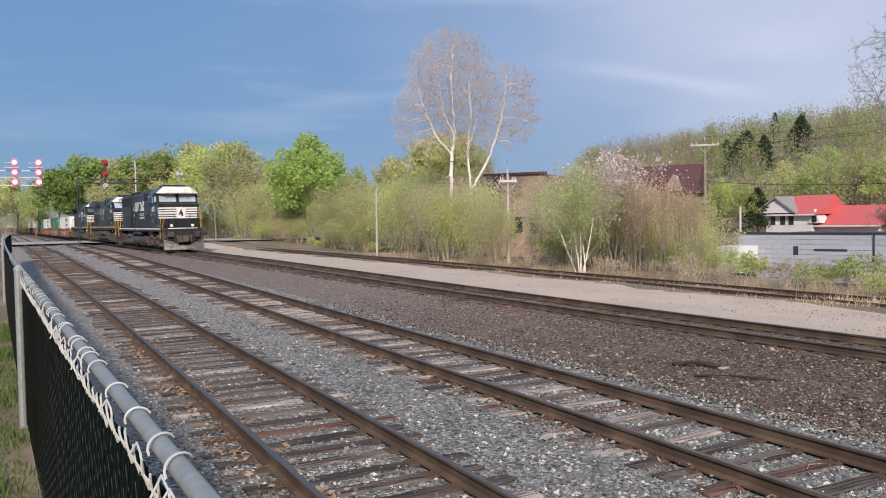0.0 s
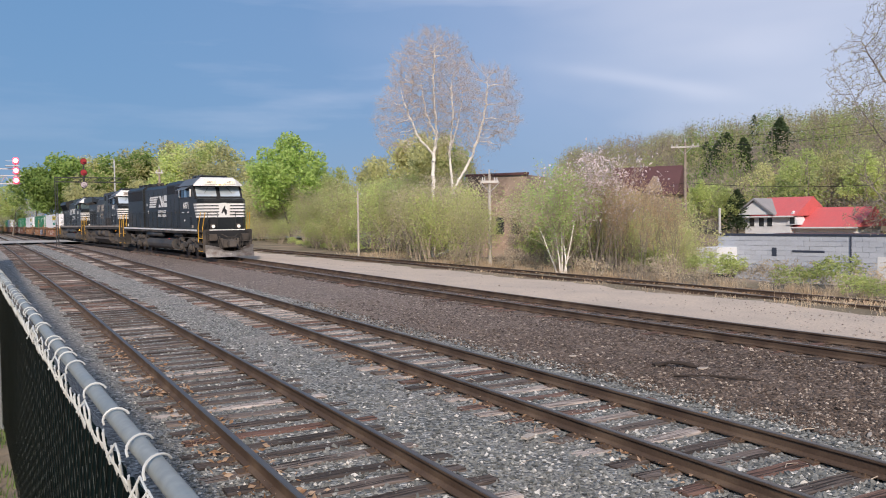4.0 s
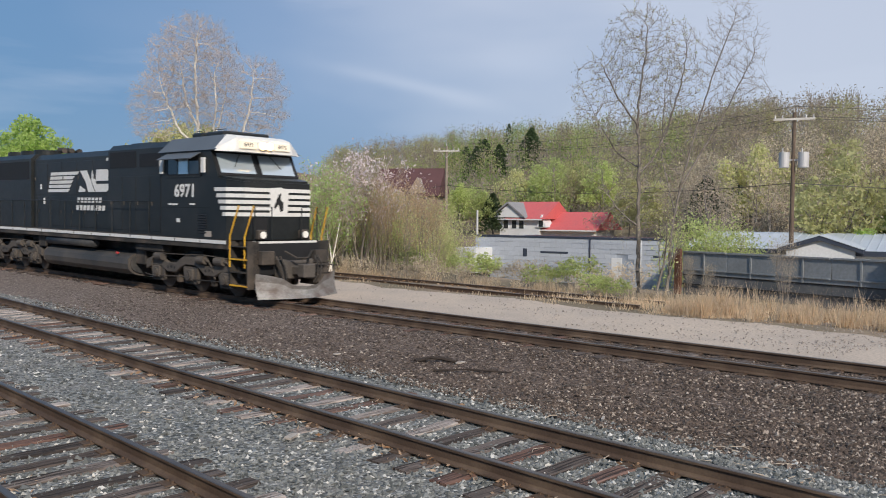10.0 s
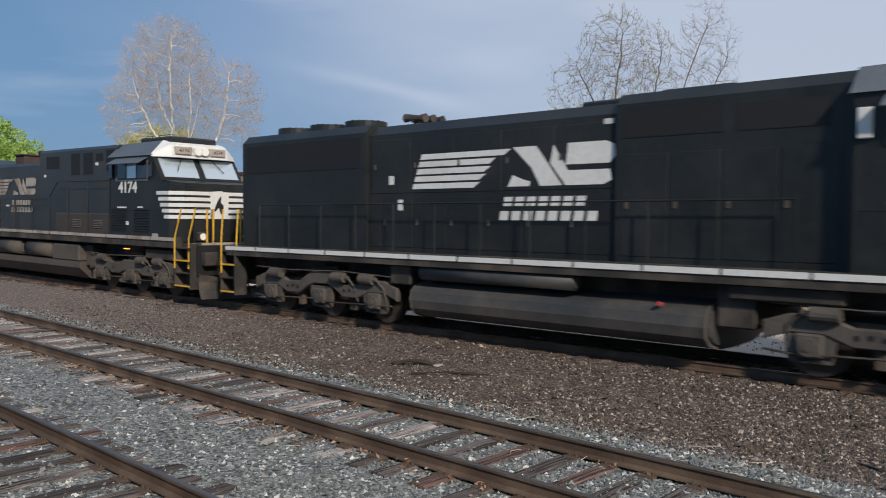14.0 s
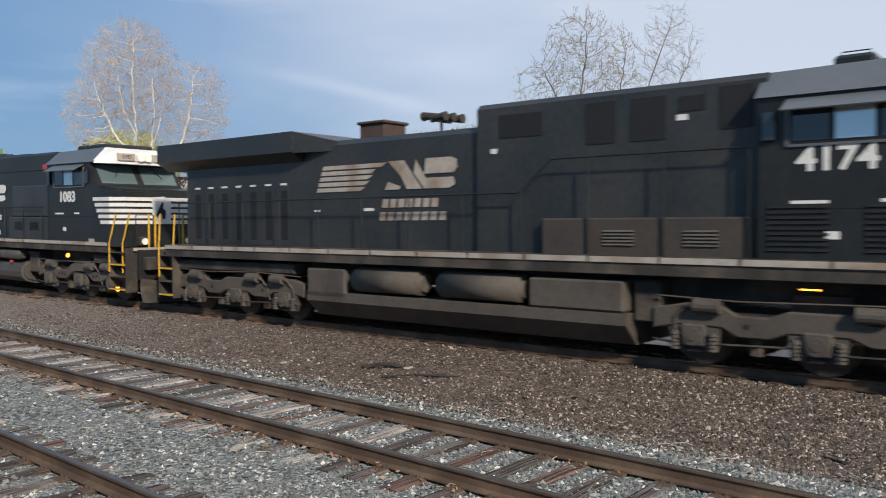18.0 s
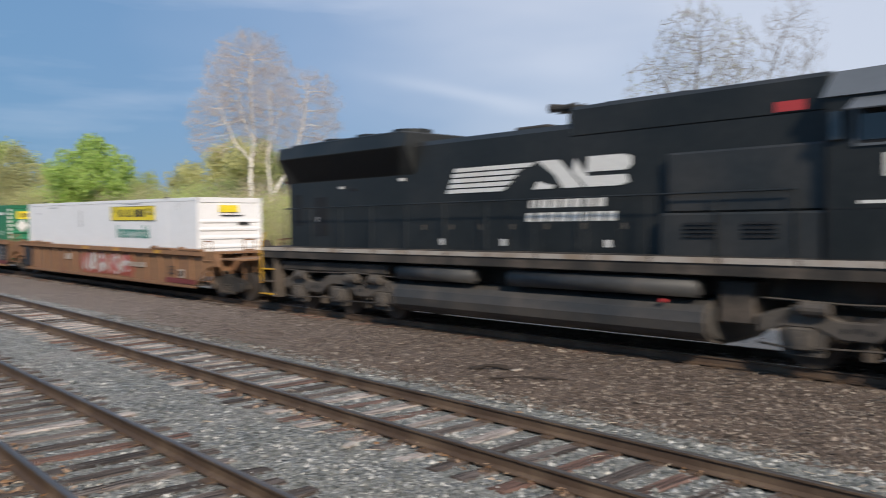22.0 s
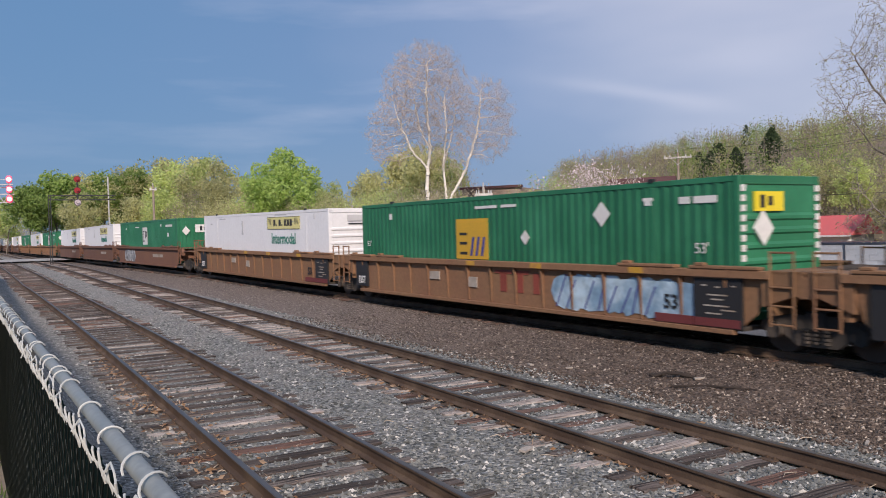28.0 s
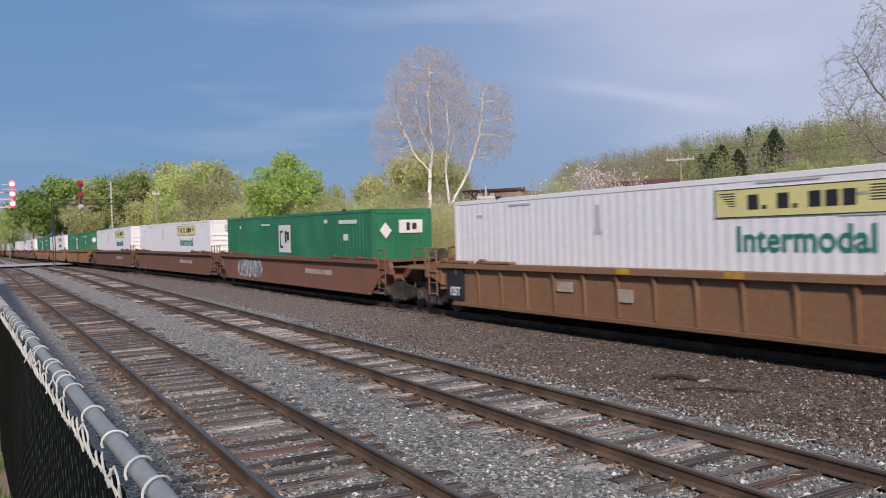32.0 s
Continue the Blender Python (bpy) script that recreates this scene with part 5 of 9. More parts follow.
    end_gear(L, -12.1, -1, False, under_black)
    loco_truck(L, 6.4, under_grey)
    loco_truck(L, -8.4, under_grey)
    for y, z in ((5.9, 1.38), (8.9, 0.42)):
        part("step_lamp", tube(bmesh.new(), (1.32, y, z), (1.38, y, z), 0.07, 12), amber_lit, L)
    for r in ((-1.2, 1.2, 2.95, 3.6, 0.7, 1.45), (-1.3, 1.3, 7.4, 8.5, 1.2, 1.46), (-1.3, 1.3, -11.2, -6.2, 1.2, 1.46)):
        part("equipment_box", boxes(r, bevel=0.03), under_black, L)
    TRAIN.append((L, 44.6, 7.4))


loco_one()
loco_two()
loco_three()

# ---- well cars and containers ----
car_tan = mat("car_tan", (0.255, 0.140, 0.072), 0.85, var=0.26, big=0.7, fine=10, bump=0.15, second=(0.195, 0.098, 0.055), mixat=(0.38, 0.7), rnd=0.12)
car_brown = mat("car_brown", (0.20, 0.095, 0.055), 0.8, var=0.35, big=0.7, fine=10, bump=0.15, second=(0.13, 0.062, 0.042), mixat=(0.4, 0.7), rnd=0.12)
chord_yellow = mat("chord_yellow", (0.55, 0.30, 0.035), 0.7, var=0.3, big=2, fine=14, second=(0.33, 0.155, 0.06))
box_white = mat("box_white", (0.80, 0.80, 0.81), 0.5, var=0.08, big=0.6, fine=8, bump=0.04, second=(0.72, 0.72, 0.72), mixat=(0.5, 0.8), rnd=0.05)
box_green = mat("box_green", (0.018, 0.16, 0.075), 0.5, var=0.18, big=0.6, fine=8, bump=0.04, second=(0.028, 0.19, 0.095), rnd=0.1)
sign_yellow = mat("sign_yellow", (0.78, 0.62, 0.03), 0.5, var=0.1)
sign_pale = mat("sign_pale", (0.72, 0.66, 0.28), 0.55, var=0.12)
sign_ochre = mat("sign_ochre", (0.62, 0.36, 0.03), 0.55, var=0.12)
word_green = mat("word_green", (0.02, 0.20, 0.15), 0.5, var=0.1)
word_blue = mat("word_blue", (0.05, 0.06, 0.25), 0.5, var=0.1)
panel_black = mat("panel_black", (0.022, 0.022, 0.024), 0.6, var=0.25)
panel_maroon = mat("panel_maroon", (0.16, 0.035, 0.035), 0.7, var=0.25)
graf_blue = mat("graffiti_blue", (0.22, 0.36, 0.50), 0.6, var=0.35, big=1.6, fine=5, second=(0.42, 0.55, 0.64), mixat=(0.4, 0.6))
graf_white = mat("graffiti_white", (0.55, 0.62, 0.60), 0.6, var=0.35, big=2.2, fine=5, second=(0.40, 0.12, 0.11), mixat=(0.48, 0.56))
graf_red = mat("graffiti_red", (0.27, 0.06, 0.04), 0.7, var=0.3)
graf_grey = mat("graffiti_grey", (0.20, 0.21, 0.23), 0.6, var=0.4, big=2.5, fine=6, second=(0.5, 0.5, 0.5))
BL, BH, BZ, BT = 8.45, 1.295, 0.55, 3.47


def corrugated_side(pitch=0.283, depth=0.024):
    """One long wall of a container, folded along its length; y along, at x = 0 facing +x."""
    v, f, prof = [], [], []
    y = -BL + 0.16
    while y < BL - 0.16 - pitch * 0.5:
        prof += [(y, 0.0), (y + pitch * 0.30, 0.0), (y + pitch * 0.5, -depth), (y + pitch * 0.80, -depth)]
        y += pitch
    prof.append((BL - 0.16, 0.0))
    for yy, xx in prof:
        v += [(xx, yy, BZ + 0.14), (xx, yy, BT - 0.10)]
    for i in range(len(prof) - 1):
        f.append((2 * i, 2 * i + 2, 2 * i + 3, 2 * i + 1))
    return v, f


def container_meshes(material, depth):
    M = {}
    v, f = corrugated_side(depth=depth)
    M["side"] = mesh_from("side_wall", [(BH - 0.012 + x, y, z) for x, y, z in v], f, material)
    M["side2"] = mesh_from("side_wall", [(-BH + 0.012 - x, y, z) for x, y, z in v], f, material)
    def fin(name, bm):
        me = bpy.data.meshes.new(name)
        bm.to_mesh(me)
        bm.free()
        me.materials.append(material)
        M[name] = me
    fin("roof", boxes((-BH + 0.03, BH - 0.03, -BL + 0.02, BL - 0.02, BT - 0.06, BT - 0.02)))
    fin("post", boxes((-0.08, 0.08, -0.08, 0.08, BZ, BT), bevel=0.012))
    fin("top_rail", boxes((-0.04, 0.04, -BL + 0.08, BL - 0.08, BT - 0.12, BT), bevel=0.008))
    fin("bottom_rail", boxes((-0.045, 0.045, -BL + 0.08, BL - 0.08, BZ, BZ + 0.15), bevel=0.008))
    # end walls pressed into ribs: one folded sheet each
    out = [(-0.02, BZ + 0.1), (0.018, BZ + 0.1)]
    for z in (BZ + 0.35, BZ + 0.75, BZ + 1.1, BZ + 1.42, BZ + 1.72, BZ + 2.0):
        out += [(0.018, z), (0.06, z + 0.04), (0.06, z + 0.10), (0.018, z + 0.16)]
    fin("ribbed_end", prism(bmesh.new(), out + [(0.018, BT - 0.1), (-0.02, BT - 0.1)], "x", -BH + 0.06, BH - 0.06))
    out = [(-BH + 0.06, -0.02), (-BH + 0.06, 0.018)]
    for i in range(9):
        x = -1.05 + i * 0.26
        out += [(x - 0.05, 0.018), (x - 0.03, 0.055), (x + 0.03, 0.055), (x + 0.05, 0.018)]
    fin("folded_end", prism(bmesh.new(), out + [(BH - 0.06, 0.018), (BH - 0.06, -0.02)], "z", BZ + 0.1, BT - 0.1))
    fin("end_beam", boxes((-BH + 0.06, BH - 0.06, -0.06, 0.06, -0.09, 0.09), bevel=0.01))
    return M


CW, CG = container_meshes(box_white, 0.006), container_meshes(box_green, 0.022)


def container(k, colour, style):
    M = CW if colour == "white" else CG
    C = empty("freight_container", label={"white": "white corrugated freight container with yellow sign in a well car", "green": "green corrugated freight container with pale markings in a well car"}[colour], category="freight container", group="containers on the train")
    for nm in ("side", "side2", "roof"):
        mpart({"side": "side_wall", "side2": "side_wall", "roof": "roof"}[nm], M[nm], C)
    for sx in (-1, 1):
        for sy in (-1, 1):
            mpart("corner_post", M["post"], C, Matrix.Translation((sx * (BH - 0.08), sy * (BL - 0.08), 0)))
        for sy in (-6.1, 6.1):
            mpart("lift_post", M["post"], C, Matrix.Translation((sx * (BH - 0.085), sy, 0)))
        mpart("top_rail", M["top_rail"], C, Matrix.Translation((sx * (BH - 0.04), 0, 0)))
        mpart("bottom_rail", M["bottom_rail"], C, Matrix.Translation((sx * (BH - 0.045), 0, 0)))
    mpart("end_wall", M["ribbed_end" if style != 3 else "folded_end"], C, Matrix.Translation((0, BL - 0.05, 0)))
    mpart("end_wall", M["ribbed_end"], C, Matrix.Translation((0, -BL + 0.05, 0)) @ Matrix.Rotation(math.pi, 4, "Z"))
    for sy in (-1, 1):
        for z in (BZ + 0.09, BT - 0.09):
            mpart("end_beam", M["end_beam"], C, Matrix.Translation((0, sy * (BL - 0.06), z)))
    for sx in (1, -1):
        part("lift_casting", boxes((sx * BH - 0.06, sx * BH + 0.015, 6.02, 6.18, BT - 0.02, BT + 0.06), (sx * BH - 0.06, sx * BH + 0.015, -6.18, -6.02, BT - 0.02, BT + 0.06)), panel_black, C)
    x = BH + 0.004
    if k > 9:
        return C
    if colour == "white":
        y0, y1 = (1.3, 5.2) if style == 0 else (1.6, 5.5)
        sg = part("sign_panel", boxes((x - 0.01, x, y0, y1, 2.65, 3.22)), sign_yellow if style == 0 else sign_pale, C, "yellow sign panel")
        part("sign_border", boxes((x, x + 0.004, y0, y1, 2.65, 2.67), (x, x + 0.004, y0, y1, 3.20, 3.22), (x, x + 0.004, y0, y0 + 0.02, 2.65, 3.22), (x, x + 0.004, y1 - 0.02, y1, 2.65, 3.22)), panel_black, sg)
        bm = bmesh.new()
        for i in range(7):
            ya = y0 + 0.80 + i * 0.33
            box(bm, x, x + 0.006, ya, ya + 0.25 if i not in (1, 3) else ya + 0.1, 2.80, 3.09 if i not in (1, 3) else 2.88)
        for j in range(6):
            box(bm, x, x + 0.005, y0 + 0.1 + 0.05 * j, y0 + 0.5, 3.12 - 0.05 * j, 3.14 - 0.05 * j)
            box(bm, x, x + 0.005, y1 - 0.62, y1 - 0.12 - 0.03 * (5 - j), 3.12 - 0.05 * j, 3.14 - 0.05 * j)
        part("sign_mark", bm, panel_black, sg)
        mpart("word", letters("Intermodal", 0.70, word_green, 0.012, 0.94), C, side_pose(x - 0.006, (y0 + y1) / 2, 2.20), "green word on the side")
        singles("placard", [(x - 0.008, x, -2.0, -1.85, 2.5, 3.1), (x - 0.008, x, -2.05, -1.8, 2.4, 2.5)], mat("faint_grey", (0.52, 0.52, 0.53), 0.6, var=0.1), C)
        singles("stencil", [(x - 0.008, x, 4.6, 4.85, 2.95, 3.02), (x - 0.008, x, 4.3, 5.3, 2.62, 2.66), (x - 0.008, x, -7.2, -6.9, 2.95, 3.02), (x - 0.008, x, -5.6, -4.6, 3.22, 3.27), (x - 0.008, x, 2.6, 4.0, 3.30, 3.35), (x - 0.008, x, 7.0, 7.06, 3.05, 3.3)], mat("faint_grey", (0.52, 0.52, 0.53)), C)
        ye = BL + 0.02
        part("end_sign", boxes((-0.3, 0.45, ye - 0.03, ye, 2.95, 3.2)), sign_yellow if style == 0 else mat("faint_grey", (0.52, 0.52, 0.53)), C)
        singles("end_mark", [(-0.5, 0.4, ye - 0.03, ye - 0.005, 2.82, 2.86), (-0.75, -0.3, ye - 0.03, ye - 0.002, 2.5, 2.6)], panel_black, C)
    else:
        if style == 1:
            part("sign_panel", boxes((x - 0.01, x, -1.95, -0.25, 1.62, 2.82)), sign_ochre, C, "faded ochre sign panel")
            bm = bmesh.new()
            for z in (1.75, 2.05, 2.33):
                box(bm, x, x + 0.005, -1.75, -1.35, z, z + 0.08)
            part("sign_mark", bm, panel_black, C)
            bm = bmesh.new()
            for ya in (-1.2, -0.92, -0.64):
                slant(bm, x, x + 0.005, [(ya, 1.72), (ya + 0.12, 1.72), (ya + 0.26, 2.28), (ya + 0.14, 2.28)])
            part("sign_shape", bm, word_blue, C)
            for yy, z, r in ((4.5, 2.80, 0.3), (1.5, 2.25, 0.2)):
                bm = slant(bmesh.new(), x - 0.01, x + 0.002, [(yy, z - r), (yy + r, z), (yy, z + r), (yy - r, z)])
                part("diamond", bm, white_paint, C, "white diamond placard")
            mpart("size_number", letters("53'", 0.32, white_paint), C, side_pose(x, 7.5, 2.0))
            mpart("size_number", letters("53'", 0.28, white_paint), C, side_pose(x, -7.9, 2.05))
            singles("stencil", [(x - 0.01, x, 5.85, 6.15, 3.05, 3.12), (x - 0.01, x, 5.9, 6.1, 2.95, 3.05), (x - 0.01, x, 6.9, 7.2, 2.95, 3.1), (x - 0.01, x, 7.3, 8.0 - 0.1, 2.95, 3.1), (x - 0.01, x, -0.9, 0.2, 3.1, 3.18), (x - 0.01, x, 0.4, 1.1, 3.1, 3.18), (x - 0.01, x, -6.3, -6.1, 2.9, 3.1)], white_paint, C)
        else:
            part("sign_panel", boxes((x - 0.01, x, -0.9, 0.5, 1.75, 3.0)), white_paint, C, "white sign panel")
            singles("sign_bar", [(x, x + 0.005, -0.75, -0.65, 1.95, 2.75), (x, x + 0.005, -0.75, -0.4, 1.95, 2.05), (x, x + 0.005, -0.75, -0.4, 2.65, 2.75), (x, x + 0.005, -0.15, 0.05, 2.2, 2.75), (x, x + 0.005, 0.1, 0.35, 2.3, 2.7)], panel_black, C)
            singles("stencil", [(x - 0.01, x, 4.2, 4.5, 3.0, 3.15), (x - 0.01, x, 5.6, 7.2, 2.95, 3.1), (x - 0.01, x, 6.0, 6.4, 2.3, 2.55), (x - 0.01, x, -6.4, -6.2, 2.9, 3.05), (x - 0.01, x, -3.2, -2.0, 3.0, 3.08)], white_paint, C)
        ye = BL + 0.03
        part("end_sign", boxes((-0.05, 0.85, ye - 0.05, ye - 0.002, 2.75, 3.15) if style == 1 else (-0.85, 0.15, ye - 0.05, ye - 0.002, 2.55, 3.05)), sign_yellow if style == 1 else white_paint, C)
        for r in (((0.55, 0.7, ye, ye + 0.004, 2.82, 3.08), (0.3, 0.45, ye, ye + 0.004, 2.86, 3.05)) if style == 1 else ((-0.3, -0.15, ye, ye + 0.004, 2.65, 2.95), (-0.6, -0.4, ye, ye + 0.004, 2.68, 2.92))):
            part("end_sign_bar", boxes(r), panel_black, C)
        bm = prism(bmesh.new(), [(0.62, 2.05), (0.92, 2.4), (0.62, 2.75), (0.32, 2.4)] if style == 1 else [(0.75, 2.35), (1.0, 2.65), (0.75, 2.95), (0.5, 2.65)], "y", ye - 0.03, ye + 0.03)
        part("diamond", bm, white_paint, C, "white diamond placard")
        if style == 1:
            bm = bmesh.new()
            for i in range(8):
                for s in (-1, 1):
                    box(bm, s * 1.2 - 0.06, s * 1.2 + 0.06, ye - 0.05, ye - 0.003, 1.75 + i * 0.2, 1.88 + i * 0.2)
            part("post_mark", bm, white_paint, C)
    return C


def car_truck(parent, c, keyed):
    """A two-axle freight truck."""
    tr = empty("truck")
    tr.parent = parent
    tr.matrix_basis = Matrix.Translation((0, c, 0))
    for s in (-1, 1):
        bm = prism(bmesh.new(), [(-1.2, 0.42), (-1.2, 0.6), (-0.85, 0.72), (-0.4, 0.78), (0.4, 0.78), (0.85, 0.72), (1.2, 0.6), (1.2, 0.42), (0.75, 0.42), (0.42, 0.2), (-0.42, 0.2), (-0.75, 0.42)], "x", s * 1.0, s * 1.12)
        part("side_frame", bm, under_black, tr)
        bm = bmesh.new()
        for d in (-0.2, 0, 0.2):
            for q in range(4):
                tube(bm, (s * 1.1, d, 0.26 + 0.075 * q), (s * 1.1, d, 0.31 + 0.075 * q), 0.085, 10)
        part("coil_spring", bm, under_black, tr)
        for y in (-0.89, 0.89):
            part("axle_cap", tube(bmesh.new(), (s * 1.02, y, 0.46), (s * 1.2, y, 0.46), 0.16, 14), under_black, tr)
    part("bolster", boxes((-1.15, 1.15, -0.2, 0.2, 0.5, 0.85), bevel=0.02), under_black, tr)
    wheels(parent, [c - 0.89, c + 0.89], 0.46, keyed)


def well_car(k, ribbed, first, last, keyed):
    paint = car_tan if ribbed else car_brown
    W = empty("well_car", label="tan ribbed steel well car with graffiti and end ladders" if ribbed else "brown smooth-sided steel well car with end ladders", category="railway car", group="well cars of the train")
    e = 9.15
    for s in (-1, 1):
        a, b = sorted((s * 1.36, s * 1.385))
        bm = prism(bmesh.new(), [(-e, 1.45), (-e + 0.25, 0.75), (-e + 0.75, 0.34), (e - 0.75, 0.34), (e - 0.25, 0.75), (e, 1.45)], "x", a, b)
        part("side_sheet", bm, paint, W)
        a, b = sorted((s * 1.34, s * 1.53))
        part("top_chord", boxes((a, b, -e - 0.1, e + 0.1, 1.43, 1.60), bevel=0.015), paint, W)
        part("bottom_chord", boxes((*sorted((s * 1.36, s * 1.48)), -e + 0.75, e - 0.75, 0.30, 0.40), bevel=0.01), paint, W)
        if ribbed:
            n = 15
            for i in range(n):
                y = -e + 0.95 + (2 * e - 1.9) * i / (n - 1)
                bm = prism(bmesh.new(), [(s * 1.38, 1.44), (s * 1.49, 1.44), (s * 1.45, 1.2), (s * 1.415, 0.42), (s * 1.38, 0.40)], "y", y - 0.03, y + 0.03)
                part("rib", bm, paint, W)
            if s > 0:
                for y in (2.0, -1.1, 5.6):
                    part("chord_patch", boxes((1.526, 1.535, y, y + 0.45, 1.45, 1.585)), chord_yellow, W)
        else:
            part("reporting_panel", boxes((s * 1.386 - 0.004, s * 1.386 + 0.004, 2.3, 5.0, 0.9, 1.1)), dull_white, W)
        # guide castings on the chord
        for y in (6.1, -6.1, 8.2, -8.2):
            part("corner_guide", boxes((*sorted((s * 1.33, s * 1.55)), y - 0.85, y + 0.85, 1.6, 1.67), (*sorted((s * 1.42, s * 1.55)), y - 0.7, y - 0.45, 1.66, 1.73), bevel=0.015), paint, W)
    part("floor", boxes((-1.38, 1.38, -e + 0.6, e - 0.6, 0.38, 0.46)), under_black, W)
    # ends: bulkhead, sloping beams to the truck, deck
    for d in (-1, 1):
        y = d * e
        part("bulkhead", boxes((-1.4, 1.4, min(y, y + d * 0.12), max(y, y + d * 0.12), 0.75, 1.5)), paint, W)
        bm = bmesh.new()
        prism(bm, [(y, 1.5), (y + d * 1.0, 1.36), (y + d * 1.5, 1.36), (y + d * 1.5, 0.9), (y + d * 0.9, 0.88), (y, 0.95)], "x", -0.5, 0.5)
        part("draft_sill", bm, paint, W)
        for s in (-1, 1):
            bm = prism(bmesh.new(), [(y - d * 0.1, 1.58), (y + d * 0.75, 1.58), (y + d * 0.95, 1.3), (y + d * 0.95, 1.1), (y + d * 0.6, 1.15), (y - d * 0.1, 0.9)], "x", s * 1.30, s * 1.46)
            part("end_post", bm, paint, W)
        part("end_deck", boxes((-1.46, 1.46, min(y, y + d * 0.8), max(y, y + d * 0.8), 1.54, 1.60)), paint, W)
        for s in (-1, 1):
            for yy in (y + d * 0.12, y + d * 0.62):
                bm = pipe(bmesh.new(), [(s * 1.5, yy, 0.55), (s * 1.5, yy, 1.98)], 0.024)
                part("ladder_rail", bm, paint, W)
            for z in (0.6, 0.95, 1.3, 1.95):
                part("ladder_rung", tube(bmesh.new(), (s * 1.5, y + d * 0.12, z), (s * 1.5, y + d * 0.62, z), 0.02, 6), paint, W)
        if (d > 0 and first) or (d < 0 and last):
            for s in (-1, 1):
                bm = bmesh.new()
                for x in (s * 0.95, s * 0.55):
                    pipe(bm, [(x, y + d * 1.75, 0.6), (x, y + d * 1.75, 2.05)], 0.024)
                for z in (1.7, 2.03):
                    tube(bm, (s * 0.55, y + d * 1.75, z), (s * 0.95, y + d * 1.75, z), 0.022, 6)
                part("end_ladder", bm, paint, W)
            part("end_platform", boxes((-1.4, 1.4, min(y + d * 1.0, y + d * 2.1), max(y + d * 1.0, y + d * 2.1), 1.34, 1.40), bevel=0.01), paint, W)
            part("coupler", boxes((-0.16, 0.16, min(y + d * 1.4, y + d * 2.75), max(y + d * 1.4, y + d * 2.75), 0.74, 1.0), (-0.22, 0.2, min(y + d * 2.5, y + d * 2.9), max(y + d * 2.5, y + d * 2.9), 0.68, 1.06), bevel=0.02), under_grey, W)
            part("brake_wheel", tube(bmesh.new(), (0.2, y + d * 1.9, 1.78), (0.2, y + d * 1.94, 1.78), 0.24, 18), under_black, W)
    x = 1.395
    if k < 6:
        if ribbed:
            if k == 0:
                part("access_frame", boxes((x, x + 0.03, 7.2, 7.62, 0.62, 0.92), bevel=0.01), dull_white, W)
                part("access_hatch", boxes((x + 0.03, x + 0.036, 7.26, 7.56, 0.67, 0.87)), panel_black, W)
            else:
                part("stencil_panel", boxes((x, x + 0.06, 7.4, 8.6, 0.42, 1.42)), panel_black, W)
                singles("stencil_bar", [*[(x + 0.06, x + 0.066, y0, y0 + w, z, z + 0.03) for y0, z, w in ((7.6, 1.25, 0.14), (7.95, 1.22, 0.12), (8.35, 1.25, 0.1), (7.75, 1.06, 0.5), (7.85, 0.97, 0.3), (7.65, 0.84, 0.62), (8.1, 0.76, 0.35), (7.7, 0.68, 0.4))]], dull_white, W)
                part("panel_cap", boxes((x, x + 0.12, 7.45, 8.55, 1.40, 1.56), bevel=0.02), under_black, W)
            part("maroon_panel", boxes((x, x + 0.05, 6.3, 7.36, 0.42, 0.60), (x + 0.06, x + 0.067, 7.4, 8.55, 0.43, 0.60)), panel_maroon, W)
            mpart("size_number", letters("53", 0.42, panel_black, 0.01), W, side_pose(x + 0.03, 6.75, 0.85))
            part("stencil_panel", boxes((x, x + 0.06, -8.75, -7.8, 0.5, 1.42)), panel_black, W)
            if k != 0:
                mpart("load_mark", letters("125T", 0.36, white_paint, 0.012, 0.8), W, side_pose(x + 0.064, -8.27, 0.72))
            singles("data_patch", [(x, x + 0.03, -3.4, -2.8, 0.95, 1.2), (x, x + 0.03, 3.1, 4.6, 0.88, 1.06) if k == 0 else (x, x + 0.03, -1.2, -0.7, 0.8, 1.1)], dull_white, W)
        graf = {0: (graf_white, -1.5, 3.0), 1: (graf_blue, 2.9, 6.8), 3: (graf_grey, -6.4, -3.6)}.get(k)
        if graf:
            rng = random.Random(k)
            # a sprayed ground of uneven patches
            y = graf[1] - 0.1
            while y < graf[2]:
                w = rng.uniform(0.5, 0.9)
                pts = [(y + w * 0.5 + w * 0.75 * math.cos(q * 0.628) * rng.uniform(0.8, 1.1), 0.90 + 0.46 * math.sin(q * 0.628) * rng.uniform(0.8, 1.08)) for q in range(10)]
                part("graffiti", slant(bmesh.new(), x, x + rng.uniform(0.008, 0.012), pts), graf_red if k == 0 else graf[0], W, "sprayed graffiti patch")
                y += w * 0.5
            # uneven pale shapes and short slashes over it
            y = graf[1]
            while y < graf[2] - 0.4:
                w = rng.uniform(0.35, 0.6)
                if k == 0:
                    pts = [(y + w * 0.5 + w * 0.5 * math.cos(q * 0.785 + 0.4) * rng.uniform(0.55, 1.2), 0.92 + 0.46 * math.sin(q * 0.785 + 0.4) * rng.uniform(0.7, 1.05)) for q in range(8)]
                    part("graffiti_shape", slant(bmesh.new(), x + 0.012, x + 0.017, pts), graf_white, W, "sprayed pale graffiti shape")
                p, q = Vector((y + w * rng.uniform(0.0, 0.5), 0.5)), Vector((y + w * rng.uniform(0.5, 1.0), rng.uniform(0.95, 1.35)))
                o = (q - p).orthogonal().normalized() * 0.03
